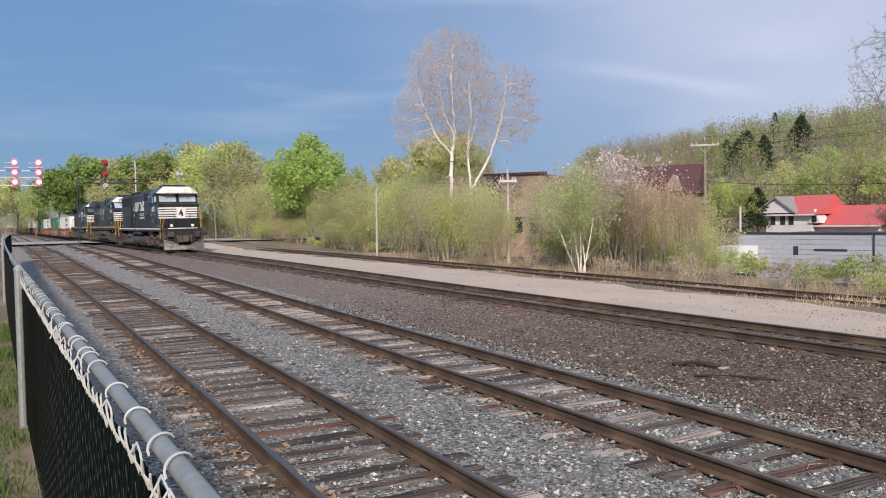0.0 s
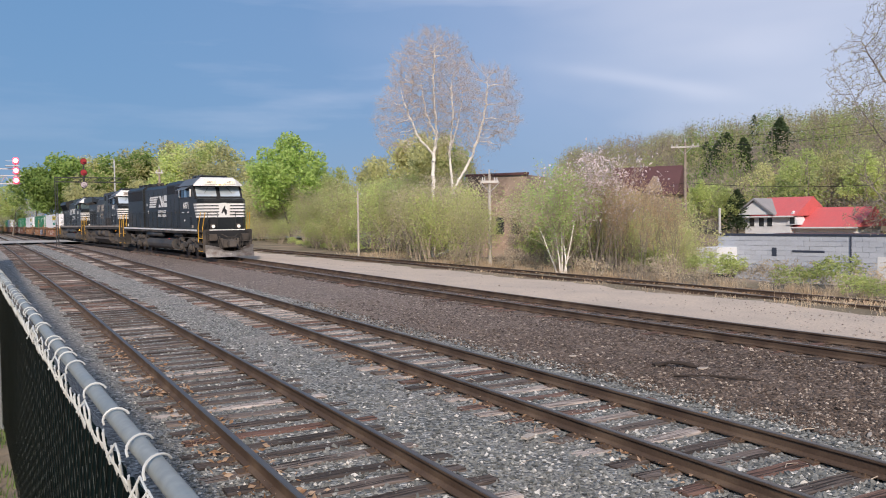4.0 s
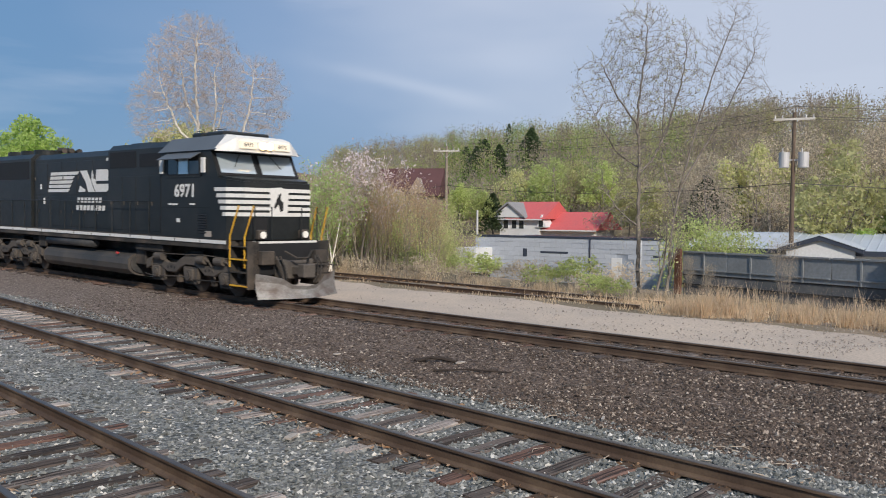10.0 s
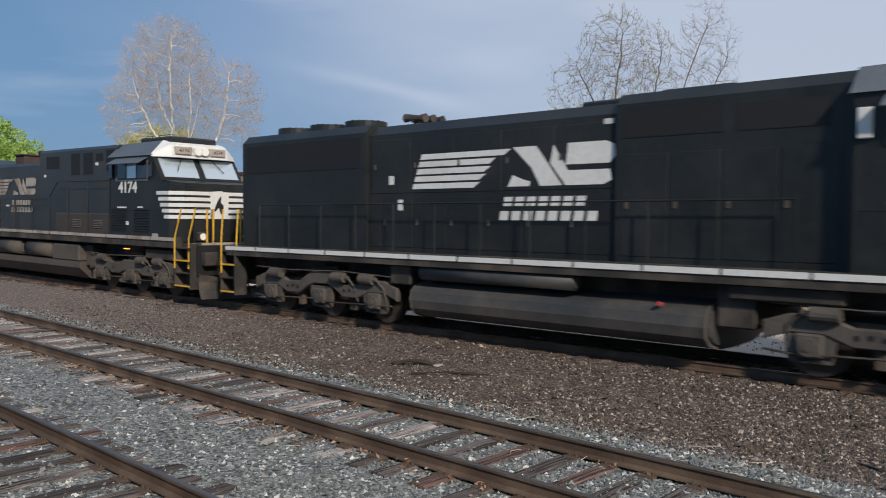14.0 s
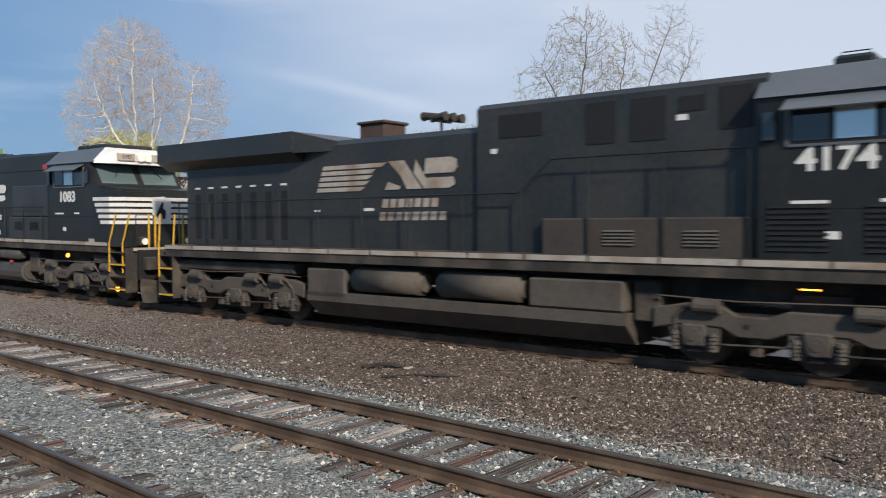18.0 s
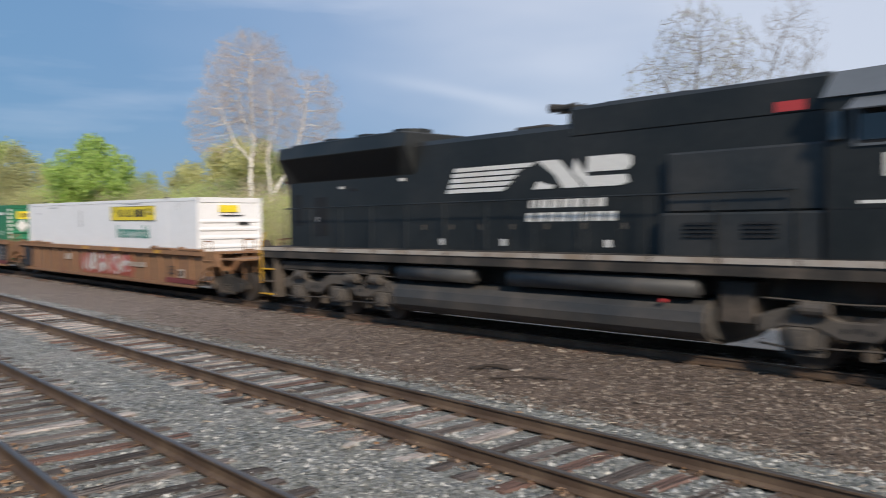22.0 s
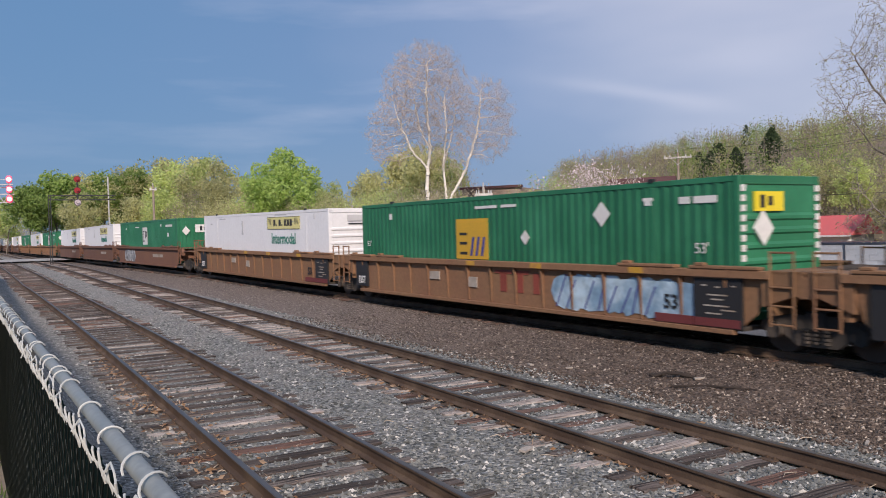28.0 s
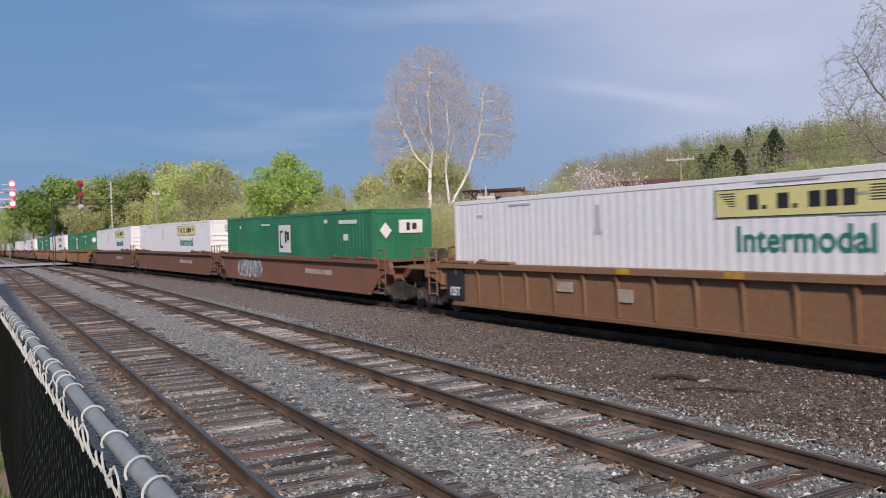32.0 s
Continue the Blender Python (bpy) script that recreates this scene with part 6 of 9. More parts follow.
                part("graffiti_slash", slant(bmesh.new(), x + 0.017, x + 0.021, [p + o, q + o * 0.5, q - o, p - o * 0.5]), word_blue if k == 1 else panel_black if k == 3 else graf_red, W, "sprayed graffiti slash")
                y += w * 0.9
        if k == 1:
            singles("graffiti_red", [(x, x + 0.008, 0.45, 0.75, 0.75, 1.35), (x, x + 0.008, 0.2, 1.0, 1.25, 1.35), (x, x + 0.008, 1.25, 1.5, 0.75, 1.35), (x, x + 0.008, 1.05, 1.75, 1.25, 1.35), (x, x + 0.008, 1.95, 2.2, 0.75, 1.3)], graf_red, W)
    if first:
        car_truck(W, 10.1, keyed)
    car_truck(W, -10.0 if not last else -10.1, keyed)
    return W


COLOURS = ["white", "green", "white", "green", "white", "white", "green", "white", "green", "white", "white", "white", "white", "white", "white", "white", "green", "white"]
for k, colour in enumerate(COLOURS):
    pack, i = divmod(k, 3)
    off = 69.45 + 62.6 * pack + 20.0 * i
    W = well_car(k, pack % 2 == 0, i == 0, i == 2, k < 5)
    C = container(k, colour, {0: 0, 1: 1, 3: 3}.get(k, 2 if colour == "white" else 3))
    TRAIN.append((W, off, 10.0))
    TRAIN.append((C, off, 10.0))

# ---- plants ----
def seg_mesh(name, segs, material, sides=4):
    """Tapered limbs from a list of (start, end, radius, radius)."""
    a = np.array([s[0] for s in segs], float)
    b = np.array([s[1] for s in segs], float)
    r0 = np.array([s[2] for s in segs], float)[:, None]
    r1 = np.array([s[3] for s in segs], float)[:, None]
    d = b - a
    d /= np.linalg.norm(d, axis=1)[:, None] + 1e-9
    ref = np.where(np.abs(d[:, 2:3]) > 0.9, np.array([[1.0, 0, 0]]), np.array([[0, 0, 1.0]]))
    u = np.cross(d, ref)
    u /= np.linalg.norm(u, axis=1)[:, None]
    w = np.cross(d, u)
    n = len(segs)
    V = np.zeros((n, 2 * sides, 3))
    for k in range(sides):
        c, s = math.cos(2 * math.pi * k / sides), math.sin(2 * math.pi * k / sides)
        V[:, k] = a + (u * c + w * s) * r0
        V[:, sides + k] = b + (u * c + w * s) * r1
    F = np.zeros((n, sides, 4), int)
    base = np.arange(n)[:, None] * 2 * sides
    for k in range(sides):
        F[:, k] = base + np.array([[k, (k + 1) % sides, sides + (k + 1) % sides, sides + k]])
    return mesh_from(name, V.reshape(-1, 3).tolist(), F.reshape(-1, 4).tolist(), material, True)


def leaf_mesh(name, pts, size, material, rng, flat=0.0, jitter=0.5, kinds=None):
    """Small folded leaves at the points."""
    pts = np.asarray(pts, float)
    n = len(pts)
    r = np.random.RandomState(rng)
    u = r.normal(size=(n, 3))
    u[:, 2] *= 1 - flat
    u /= np.linalg.norm(u, axis=1)[:, None]
    w = np.cross(u, r.normal(size=(n, 3)))
    w /= np.linalg.norm(w, axis=1)[:, None] + 1e-9
    s = size * r.uniform(1 - jitter, 1 + jitter, (n, 1))
    nn = np.cross(u, w)
    V = np.stack([pts - u * s, pts + w * s * 0.45 + nn * s * 0.12, pts + u * s, pts - w * s * 0.45 + nn * s * 0.12], 1)
    F = (np.arange(n)[:, None] * 4 + np.array([[0, 1, 2, 3]]))
    mats_ = material if isinstance(material, (list, tuple)) else [material]
    me = mesh_from(name, V.reshape(-1, 3).tolist(), F.tolist(), mats_[0])
    for m in mats_[1:]:
        me.materials.append(m)
    if kinds is not None:
        me.polygons.foreach_set("material_index", np.asarray(kinds, np.int32))
    return me


def colonize(seed, trunks, lobes, n, step=0.34, reach=3.2, kill=0.62, rounds=60, up=0.12, crook=0.16, r0=0.009, power=2.35, rmax=0.4):
    """Limbs that grow from set trunks towards points strewn through a crown's lobes; returns segments and twig ends."""
    rs = np.random.RandomState(seed)
    P, par = [], []
    for tr in trunks:
        last = -1
        if tr[0] is None:
            q = np.array(tr[1], float)
            last = int(np.argmin(((np.array(P) - q) ** 2).sum(1)))
            tr = [P[last]] + list(tr[2:])
        else:
            P.append(np.array(tr[0], float))
            par.append(-1)
            last = len(P) - 1
        for a, b in zip(tr, tr[1:]):
            a, b = np.array(a, float), np.array(b, float)
            k = max(1, int(np.linalg.norm(b - a) / step))
            for i in range(1, k + 1):
                P.append(a + (b - a) * i / k + (rs.normal(0, crook * 0.25, 3) if i < k else 0))
                par.append(last)
                last = len(P) - 1
    share = np.array([l[2] for l in lobes], float)
    which = rs.choice(len(lobes), n, p=share / share.sum())
    d = rs.normal(size=(n, 3))
    d /= np.linalg.norm(d, axis=1)[:, None]
    d *= rs.uniform(0.12, 1.0, (n, 1)) ** 0.45
    A = np.array([lobes[k][0] for k in which], float) + d * np.array([lobes[k][1] for k in which], float)
    N = np.array(P)
    dist = ((A[:, None, :] - N[None]) ** 2).sum(2)
    near = dist.argmin(1)
    dm = np.sqrt(dist.min(1))
    kids = {}
    for _ in range(rounds):
        if len(A) == 0:
            break
        pull = {}
        for i in np.nonzero(dm < reach)[0]:
            v = A[i] - P[near[i]]
            pull[near[i]] = pull.get(near[i], 0) + v / (dm[i] + 1e-9)
        if not pull:
            reach *= 1.4
            continue
        old = len(P)
        for k, v in pull.items():
            kids[k] = kids.get(k, 0) + 1
            if kids[k] > 3:
                continue
            v = v / (np.linalg.norm(v) + 1e-9) + rs.normal(0, crook, 3)
            v[2] += up
            P.append(P[k] + v / np.linalg.norm(v) * step)
            par.append(int(k))
        if len(P) == old:
            break
        fresh = np.array(P[old:])
        dn = ((A[:, None, :] - fresh[None]) ** 2).sum(2)
        nn, nd = dn.argmin(1), np.sqrt(dn.min(1))
        near = np.where(nd < dm, nn + old, near)
        dm = np.minimum(dm, nd)
        keep = dm > kill
        A, near, dm = A[keep], near[keep], dm[keep]
    N = np.array(P)
    acc = np.zeros(len(N))
    rad = np.zeros(len(N))
    for i in range(len(N) - 1, -1, -1):
        rad[i] = max(r0, acc[i] ** (1 / power))
        if par[i] >= 0:
            acc[par[i]] += rad[i] ** power
    rad = np.minimum(rad, rmax)
    segs, ends = [], []
    for i in range(len(N)):
        if par[i] >= 0:
            segs.append((tuple(N[par[i]]), tuple(N[i]), min(rad[par[i]], rad[i] * 1.6), rad[i]))
        if rad[i] < 2.2 * r0:
            ends.append((N[i], N[i] - N[par[i]] if par[i] >= 0 else np.array((0, 0, 1.0))))
    return segs, ends


def crown_tree(name, label, base, across, trunks, lobes, n, seed, bark, twigs, leaf=None, leaf_n=0, leaf_size=0.05, twig=0.45, per=2, **how):
    """A tree shaped by its crown: trunks and lobes are given across the view, in depth and up."""
    a = Vector((math.cos(radians(across)), -math.sin(radians(across)), 0))
    b = Vector((math.sin(radians(across)), math.cos(radians(across)), 0))
    segs, ends = colonize(seed, trunks, lobes, n, **how)
    rs = np.random.RandomState(seed + 1)
    thin, tips = [], []
    for p, d in ends:
        for _ in range(per):
            v = d / (np.linalg.norm(d) + 1e-9) + rs.normal(0, 0.55, 3) + np.array((0, 0, 0.25))
            v = v / np.linalg.norm(v) * twig * rs.uniform(0.5, 1.2)
            mid = p + v * 0.5 + rs.normal(0, 0.04, 3)
            thin += [(tuple(p), tuple(mid), 0.006, 0.0048), (tuple(mid), tuple(p + v), 0.0048, 0.003)]
            tips += [p + v, mid]
    T = empty(name, Matrix.Translation(base) @ Matrix(((a.x, b.x, 0, 0), (a.y, b.y, 0, 0), (0, 0, 1, 0), (0, 0, 0, 1))), label=label, category="tree")
    mpart("trunk", seg_mesh("trunk", [s for s in segs if s[3] > 0.02], bark, 6), T)
    thin += [s for s in segs if s[3] <= 0.02]
    tagged(mpart("twig", seg_mesh("twig", thin, twigs, 3), T), kind="stuff")
    if leaf:
        t = np.array(tips)
        pts = t[rs.randint(0, len(t), leaf_n)] + rs.normal(size=(leaf_n, 3)) * 0.05
        mpart("crown", leaf_mesh("crown", pts, leaf_size, leaf, seed), T)
    return T


def grow(segs, tips, rng, p, d, length, r, depth, up=0.1, wander=0.16, kids=1, shrink=0.62, angle=(28, 52), n=3):
    for i in range(n):
        d = (d + Vector((rng.gauss(0, wander), rng.gauss(0, wander), rng.gauss(0, wander) + up))).normalized()
        q = p + d * (length / n)
        segs.append((p[:], q[:], r, r * 0.84))
        p, r = q, r * 0.84
        if depth > 0:
            for _ in range(kids if i > 0 else (1 if rng.random() < 0.5 else 0)):
                side = d.orthogonal().normalized()
                side.rotate(Matrix.Rotation(rng.uniform(0, 6.283), 3, d))
                a = radians(rng.uniform(*angle))
                grow(segs, tips, rng, p, (d * math.cos(a) + side * math.sin(a)).normalized(), length * shrink * rng.uniform(0.75, 1.15), r * 0.62, depth - 1, up, wander * 1.15, kids, shrink, angle, n)
        elif i:
            tips.append(p[:])
    if depth > 0:
        grow(segs, tips, rng, p, d, length * shrink, r * 0.85, depth - 1, up, wander * 1.1, kids, shrink, angle, n)
    else:
        tips.append(p[:])


bark_grey = mat("bark_grey", (0.24, 0.21, 0.18), 0.95, var=0.35, big=3, fine=20, bump=0.4, second=(0.10, 0.085, 0.07))
bark_white = mat("bark_white", (0.74, 0.70, 0.64), 0.9, var=0.3, big=1.2, fine=12, bump=0.3, second=(0.52, 0.46, 0.40), mixat=(0.55, 0.78))
bark_dark = mat("bark_dark", (0.12, 0.105, 0.092), 0.95, var=0.35, big=3, fine=20, bump=0.4, second=(0.075, 0.064, 0.056))
twig_tan = mat("twig_tan", (0.47, 0.39, 0.305), 0.95, var=0.3, big=3, fine=20)
leaf_lime = leafmat("leaf_lime", (0.36, 0.49, 0.13), (0.50, 0.63, 0.22))
leaf_spring = leafmat("leaf_spring", (0.44, 0.52, 0.18), (0.60, 0.66, 0.29))
leaf_fresh = leafmat("leaf_fresh", (0.40, 0.58, 0.17), (0.58, 0.74, 0.30))
leaf_olive = leafmat("leaf_olive", (0.48, 0.48, 0.22), (0.64, 0.62, 0.33))
leaf_bud = leafmat("leaf_bud", (0.53, 0.44, 0.32), (0.68, 0.59, 0.44))
leaf_deep = leafmat("leaf_deep", (0.26, 0.38, 0.10), (0.40, 0.52, 0.17))
leaf_pine = leafmat("leaf_pine", (0.06, 0.09, 0.045), (0.10, 0.145, 0.07))
leaf_blossom = leafmat("leaf_blossom", (0.70, 0.58, 0.60), (0.88, 0.80, 0.80))
leaf_rust = leafmat("leaf_rust", (0.46, 0.33, 0.20), (0.60, 0.47, 0.29))
straw = leafmat("straw", (0.62, 0.47, 0.31), (0.86, 0.70, 0.50))
twig_grey = mat("twig_grey", (0.27, 0.23, 0.195), 0.95, var=0.3, big=3, fine=20)
turf = leafmat("turf", (0.10, 0.16, 0.045), (0.22, 0.28, 0.10))


def lumps(rng, n, rx, ry, rz, zc, lob=7, rad=(0.32, 0.6), spread=(0.35, 0.75)):
    """Points through an uneven crown made of overlapping lobes."""
    r = np.random.RandomState(rng)
    cs = r.normal(size=(lob, 3))
    cs /= np.linalg.norm(cs, axis=1)[:, None]
    cs *= r.uniform(*spread, (lob, 1)) * np.array([rx, ry, rz])
    ra = r.uniform(*rad, lob)
    k = r.randint(0, lob, n)
    p = r.normal(size=(n, 3))
    p /= np.linalg.norm(p, axis=1)[:, None]
    p *= r.uniform(0.45, 1.0, (n, 1)) ** 0.6
    out = cs[k] + p * ra[k][:, None] * np.array([rx, ry, rz])
    out[:, 2] += zc
    return out


def proto(name, label, category, trunk, crown):
    """A plant built once below the ground's far corner, copied where it grows."""
    T = empty(name, pose(0, -900, -60), label=label, category=category)
    mpart("trunk", trunk, T)
    if crown is not None:
        mpart("crown", crown, T)
    return T


def limbs_for(rng_seed, height, spread, depth=2, r=0.16, stems=1, bark=None, up=0.12, lean=0.25):
    rng = random.Random(rng_seed)
    segs, tips = [], []
    for s in range(stems):
        a = rng.uniform(0, 6.28)
        o = 0.25 * (stems > 1)
        d = Vector((math.cos(a) * lean * (stems > 1), math.sin(a) * lean * (stems > 1), 1)).normalized()
        grow(segs, tips, rng, Vector((math.cos(a) * o, math.sin(a) * o, -0.4)), d, height * 0.55, r, depth, up, 0.12, 1, 0.6)
    zmax = max(s[1][2] for s in segs)
    k = height / zmax
    segs = [(tuple(c * k for c in s[0]), tuple(c * k for c in s[1]), s[2], s[3]) for s in segs]
    tips = [tuple(c * k for c in t) for t in tips]
    return segs, tips


def make_tree(name, label, category, seed, height, rx, leaf, n, size, bark, depth=2, stems=1, r=0.16, tipshare=0.4, zc=0.62, rz=0.42, lob=9, rad=(0.32, 0.6), spread=(0.35, 0.75), fluff=0.035, tall=0.95):
    segs, tips = limbs_for(seed, height * tall, rx, depth, r, stems, up=0.12 if stems == 1 else 0.18)
    rs = np.random.RandomState(seed)
    pts = lumps(seed, int(n * (1 - tipshare)), rx, rx, height * rz, height * zc, lob, rad, spread)
    tp = np.array(tips)[rs.randint(0, len(tips), int(n * tipshare))] + rs.normal(size=(int(n * tipshare), 3)) * height * fluff
    pts = np.concatenate([pts, tp])
    return proto(name, label, category, seg_mesh("trunk", segs, bark, 3 if stems > 1 else 4), leaf_mesh("crown", pts, size, leaf, seed))


def conifer(name, seed, height, rx):
    rs = np.random.RandomState(seed)
    n = 1500
    z = rs.uniform(0.1, 1, n) ** 0.8
    ring = np.floor(z * 14) / 14
    a = rs.uniform(0, 6.283, n)
    rr = rx * (1 - z ** 3.2) * rs.uniform(0.25, 1.0, n) * (0.7 + 0.3 * np.sin(ring * 90 + a * 2)) + 0.15
    pts = np.stack([np.cos(a) * rr, np.sin(a) * rr, height * z - 0.25 * rr], 1)
    segs = [((0, 0, -0.4), (0, 0, height * 0.5), 0.2, 0.12), ((0, 0, height * 0.5), (0, 0, height), 0.12, 0.02)]
    return proto(name, "dark green conifer on the wooded hillside", "tree", seg_mesh("trunk", segs, bark_dark), leaf_mesh("crown", pts, 0.45, leaf_pine, seed, 0.4))


LIME = [make_tree("leafy_tree", "round bright green tree in fresh spring leaf", "tree", 11, 12, 5.4, leaf_lime, 16000, 0.18, bark_grey, zc=0.54, rz=0.48, tipshare=0.0, lob=90, rad=(0.14, 0.26), spread=(0.35, 0.78), tall=0.72)]
DEEP = [make_tree("leafy_tree", "dark green leafy tree beside the railway", "tree", 21, 12, 5.0, leaf_deep, 7000, 0.24, bark_dark, tipshare=0.15, lob=26, rad=(0.2, 0.4), spread=(0.3, 0.8))]
SPRING = [make_tree("spring_tree", "tree in pale yellow-green spring leaf", "tree", 31 + i, 12, 4.4, leaf_spring, 5200, 0.19, bark_grey, depth=3, tipshare=0.45, lob=20, rad=(0.2, 0.42)) for i in range(2)]
OLIVE = [make_tree("spring_tree", "tree in thin olive spring leaf", "tree", 41 + i, 12, 4.4, leaf_olive, 5000, 0.18, bark_grey, depth=3, tipshare=0.5, lob=20, rad=(0.2, 0.42)) for i in range(2)]
BUD = [make_tree("budding_tree", "nearly bare tree with brown spring buds", "tree", 51 + i, 12, 4.6, leaf_bud, 1300, 0.11, twig_grey, depth=4, tipshare=0.95, r=0.18) for i in range(2)]
SHRUB = [make_tree("tall_shrub", "tall scrub with thin yellow-green leaves beside the siding", "shrub", 61, 6, 2.3, leaf_spring, 3600, 0.075, twig_tan, depth=3, stems=8, r=0.035, tipshare=0.75, zc=0.5, rz=0.5, lob=16, fluff=0.05),
         make_tree("tall_shrub", "tall brown scrub with few leaves beside the siding", "shrub", 62, 6, 2.3, leaf_bud, 2200, 0.065, twig_grey, depth=3, stems=9, r=0.035, tipshare=0.85, zc=0.5, rz=0.5, lob=14, fluff=0.05),
         make_tree("tall_shrub", "tall olive scrub beside the siding", "shrub", 63, 6, 2.3, leaf_olive, 3400, 0.07, twig_tan, depth=3, stems=8, r=0.035, tipshare=0.75, zc=0.5, rz=0.5, lob=16, fluff=0.05),
         make_tree("tall_shrub", "tall scrub with russet young leaves beside the siding", "shrub", 64, 6, 2.2, leaf_rust, 1700, 0.07, twig_grey, depth=3, stems=6, r=0.045, tipshare=0.85, zc=0.55, fluff=0.06)]
LOW = [make_tree("low_bush", "low green bush at the edge of the yard", "bush", 71, 1.6, 1.3, leaf_spring, 1500, 0.06, twig_tan, depth=2, stems=5, r=0.02, zc=0.5, rz=0.45, lob=16, rad=(0.2, 0.4)),
       make_tree("low_bush", "low tangled brown brush in dead grass", "bush", 72, 1.6, 1.4, leaf_bud, 600, 0.06, twig_tan, depth=3, stems=6, r=0.016, zc=0.45, tipshare=0.8)]
PINE = [conifer("conifer", 81, 11, 4.3), conifer("conifer", 82, 11, 3.8)]


def place(protos, x, y, h=1.0, rng=None, group="", wide=1.0, sink=0.0, label=""):
    rng = rng or random
    p = rng.choice(protos)
    m = Matrix.Translation((x, y, float(land(x, y)) - sink)) @ Matrix.Rotation(rng.uniform(0, 6.283), 4, "Z") @ Matrix.Diagonal((h * wide, h * wide, h, 1))
    ob = copy_thing(p, m)
    tagged(ob, group=group, label=label)
    return ob


def polar(az, d):
    return d * math.sin(radians(az)), d * math.cos(radians(az))


def planting():
    rng = random.Random(5)
    # far left: trees beyond the crossing
    for az, d, h, ps in ((-1.6, 230, 1.1, OLIVE), (-0.6, 200, 0.9, SPRING), (0.9, 168, 0.95, DEEP), (2.2, 172, 1.12, DEEP), (3.2, 176, 1.05, DEEP), (4.2, 190, 1.25, OLIVE), (5.2, 195, 1.25, DEEP), (6.3, 190, 1.4, OLIVE), (7.4, 185, 1.25, DEEP), (8.4, 180, 1.45, OLIVE), (9.4, 170, 1.35, SPRING), (10.4, 165, 1.35, OLIVE), (11.4, 155, 1.3, SPRING), (12.4, 150, 1.2, OLIVE), (-2.6, 250, 1.1, OLIVE), (-3.8, 220, 1.1, SPRING), (0.2, 260, 1.1, BUD), (7.0, 230, 1.5, DEEP), (9.0, 215, 1.6, OLIVE), (3.8, 150, 0.8, OLIVE), (6.8, 140, 0.7, OLIVE), (8.8, 135, 0.75, SPRING), (10.4, 128, 0.75, BUD), (12.0, 120, 0.8, OLIVE), (10.2, 138, 0.42, OLIVE), (11.0, 140, 0.4, BUD), (11.8, 136, 0.42, SPRING), (12.6, 132, 0.45, OLIVE), (13.3, 128, 0.45, BUD), (9.4, 142, 0.4, OLIVE), (14.0, 124, 0.45, OLIVE)):
        x, y = polar(az, d)
        place(ps, x, y, h * 1.12, rng, "trees beyond the crossing", 1.15)
    for i in range(16):
        az = -5.0 + 0.62 * i + rng.uniform(-0.2, 0.2)
        x, y = polar(az, rng.uniform(270, 330))
        place((OLIVE + BUD), x, y, rng.uniform(0.8, 1.05), rng, "trees beyond the crossing", 1.35)
        x, y = polar(az + 0.3, rng.uniform(240, 262))
        place((SHRUB[1], SHRUB[2]), x, y, rng.uniform(0.8, 1.1), rng, "scrub beyond the crossing", 1.8)
    for i in range(20):
        az = 11.6 + 0.5 * i + rng.uniform(-0.2, 0.2)
        d = min(26.5 / math.sin(radians(az)), 116)
        x, y = polar(az, d)
        place((LOW[0], LOW[0], SHRUB[2], SHRUB[0]), x, y, rng.uniform(0.45, 0.6) if i % 3 else 0.5, rng, "brush along the siding", 1.3)
    for i in range(14):
        az = 5.5 + 0.55 * i
        x, y = polar(az, 142 + rng.uniform(-4, 4))
        place((SHRUB[2], SHRUB[0]), x, y, rng.uniform(0.5, 0.75), rng, "scrub beyond the crossing", 1.5)
    # the round lime-green tree and its neighbours
    x, y = polar(16.9, 104)
    place(LIME, x, y, 1.12, rng, "", 1.12)
    # scrub along the siding, getting nearer to the right
    for i in range(92):
        f = i / 91
        az = 12.6 + f * 28 + rng.uniform(-0.6, 0.6)
        row = 26.0 + rng.uniform(0, 6)
        d = min(row / max(math.sin(radians(az)), 0.05), 112) + rng.uniform(0, 5)
        x, y = polar(az, d)
        top = np.interp(az, [12, 15, 20, 24, 29, 33, 37, 41], [3.2, 3.0, 3.1, 3.7, 3.2, 3.0, 2.6, 1.5])
        h = (2.5 + d * math.tan(radians(float(top) + rng.uniform(-1.6, 0.5)))) - float(land(x, y))
        kinds = (SHRUB[0], SHRUB[0], SHRUB[2], SHRUB[2], SHRUB[1]) if az < 24 or 31 < az < 37.5 else (SHRUB[0], SHRUB[2], SHRUB[1], SHRUB[1]) if az < 31 else (SHRUB[3], SHRUB[3], SHRUB[0], SHRUB[1])
        if 29.4 < az < 33.2:
            if rng.random() < 0.8 or 30.6 < az < 32.4:
                continue
            h = min(h, 2.6)
        place(kinds, x, y, max(2.4, h) / 6.0, rng, "scrub along the siding", 0.95)
    for az, d, h, ps in ((14.5, 125, 0.85, OLIVE), (20.0, 96, 0.75, SPRING), (22.5, 90, 0.8, OLIVE), (24.3, 84, 0.9, OLIVE), (25.6, 84, 0.98, OLIVE), (27.4, 84, 0.98, SPRING), (26.4, 78, 0.92, OLIVE), (23.2, 88, 0.75, BUD), (30.5, 96, 0.75, BUD), (33.0, 84, 0.62, BUD), (35.0, 90, 0.6, BUD), (18.4, 110, 0.8, OLIVE), (31.8, 98, 0.7, BUD), (28.6, 80, 0.8, BUD)):
        x, y = polar(az, d)
        place(ps, x, y, h, rng, "trees behind the siding", 0.95)
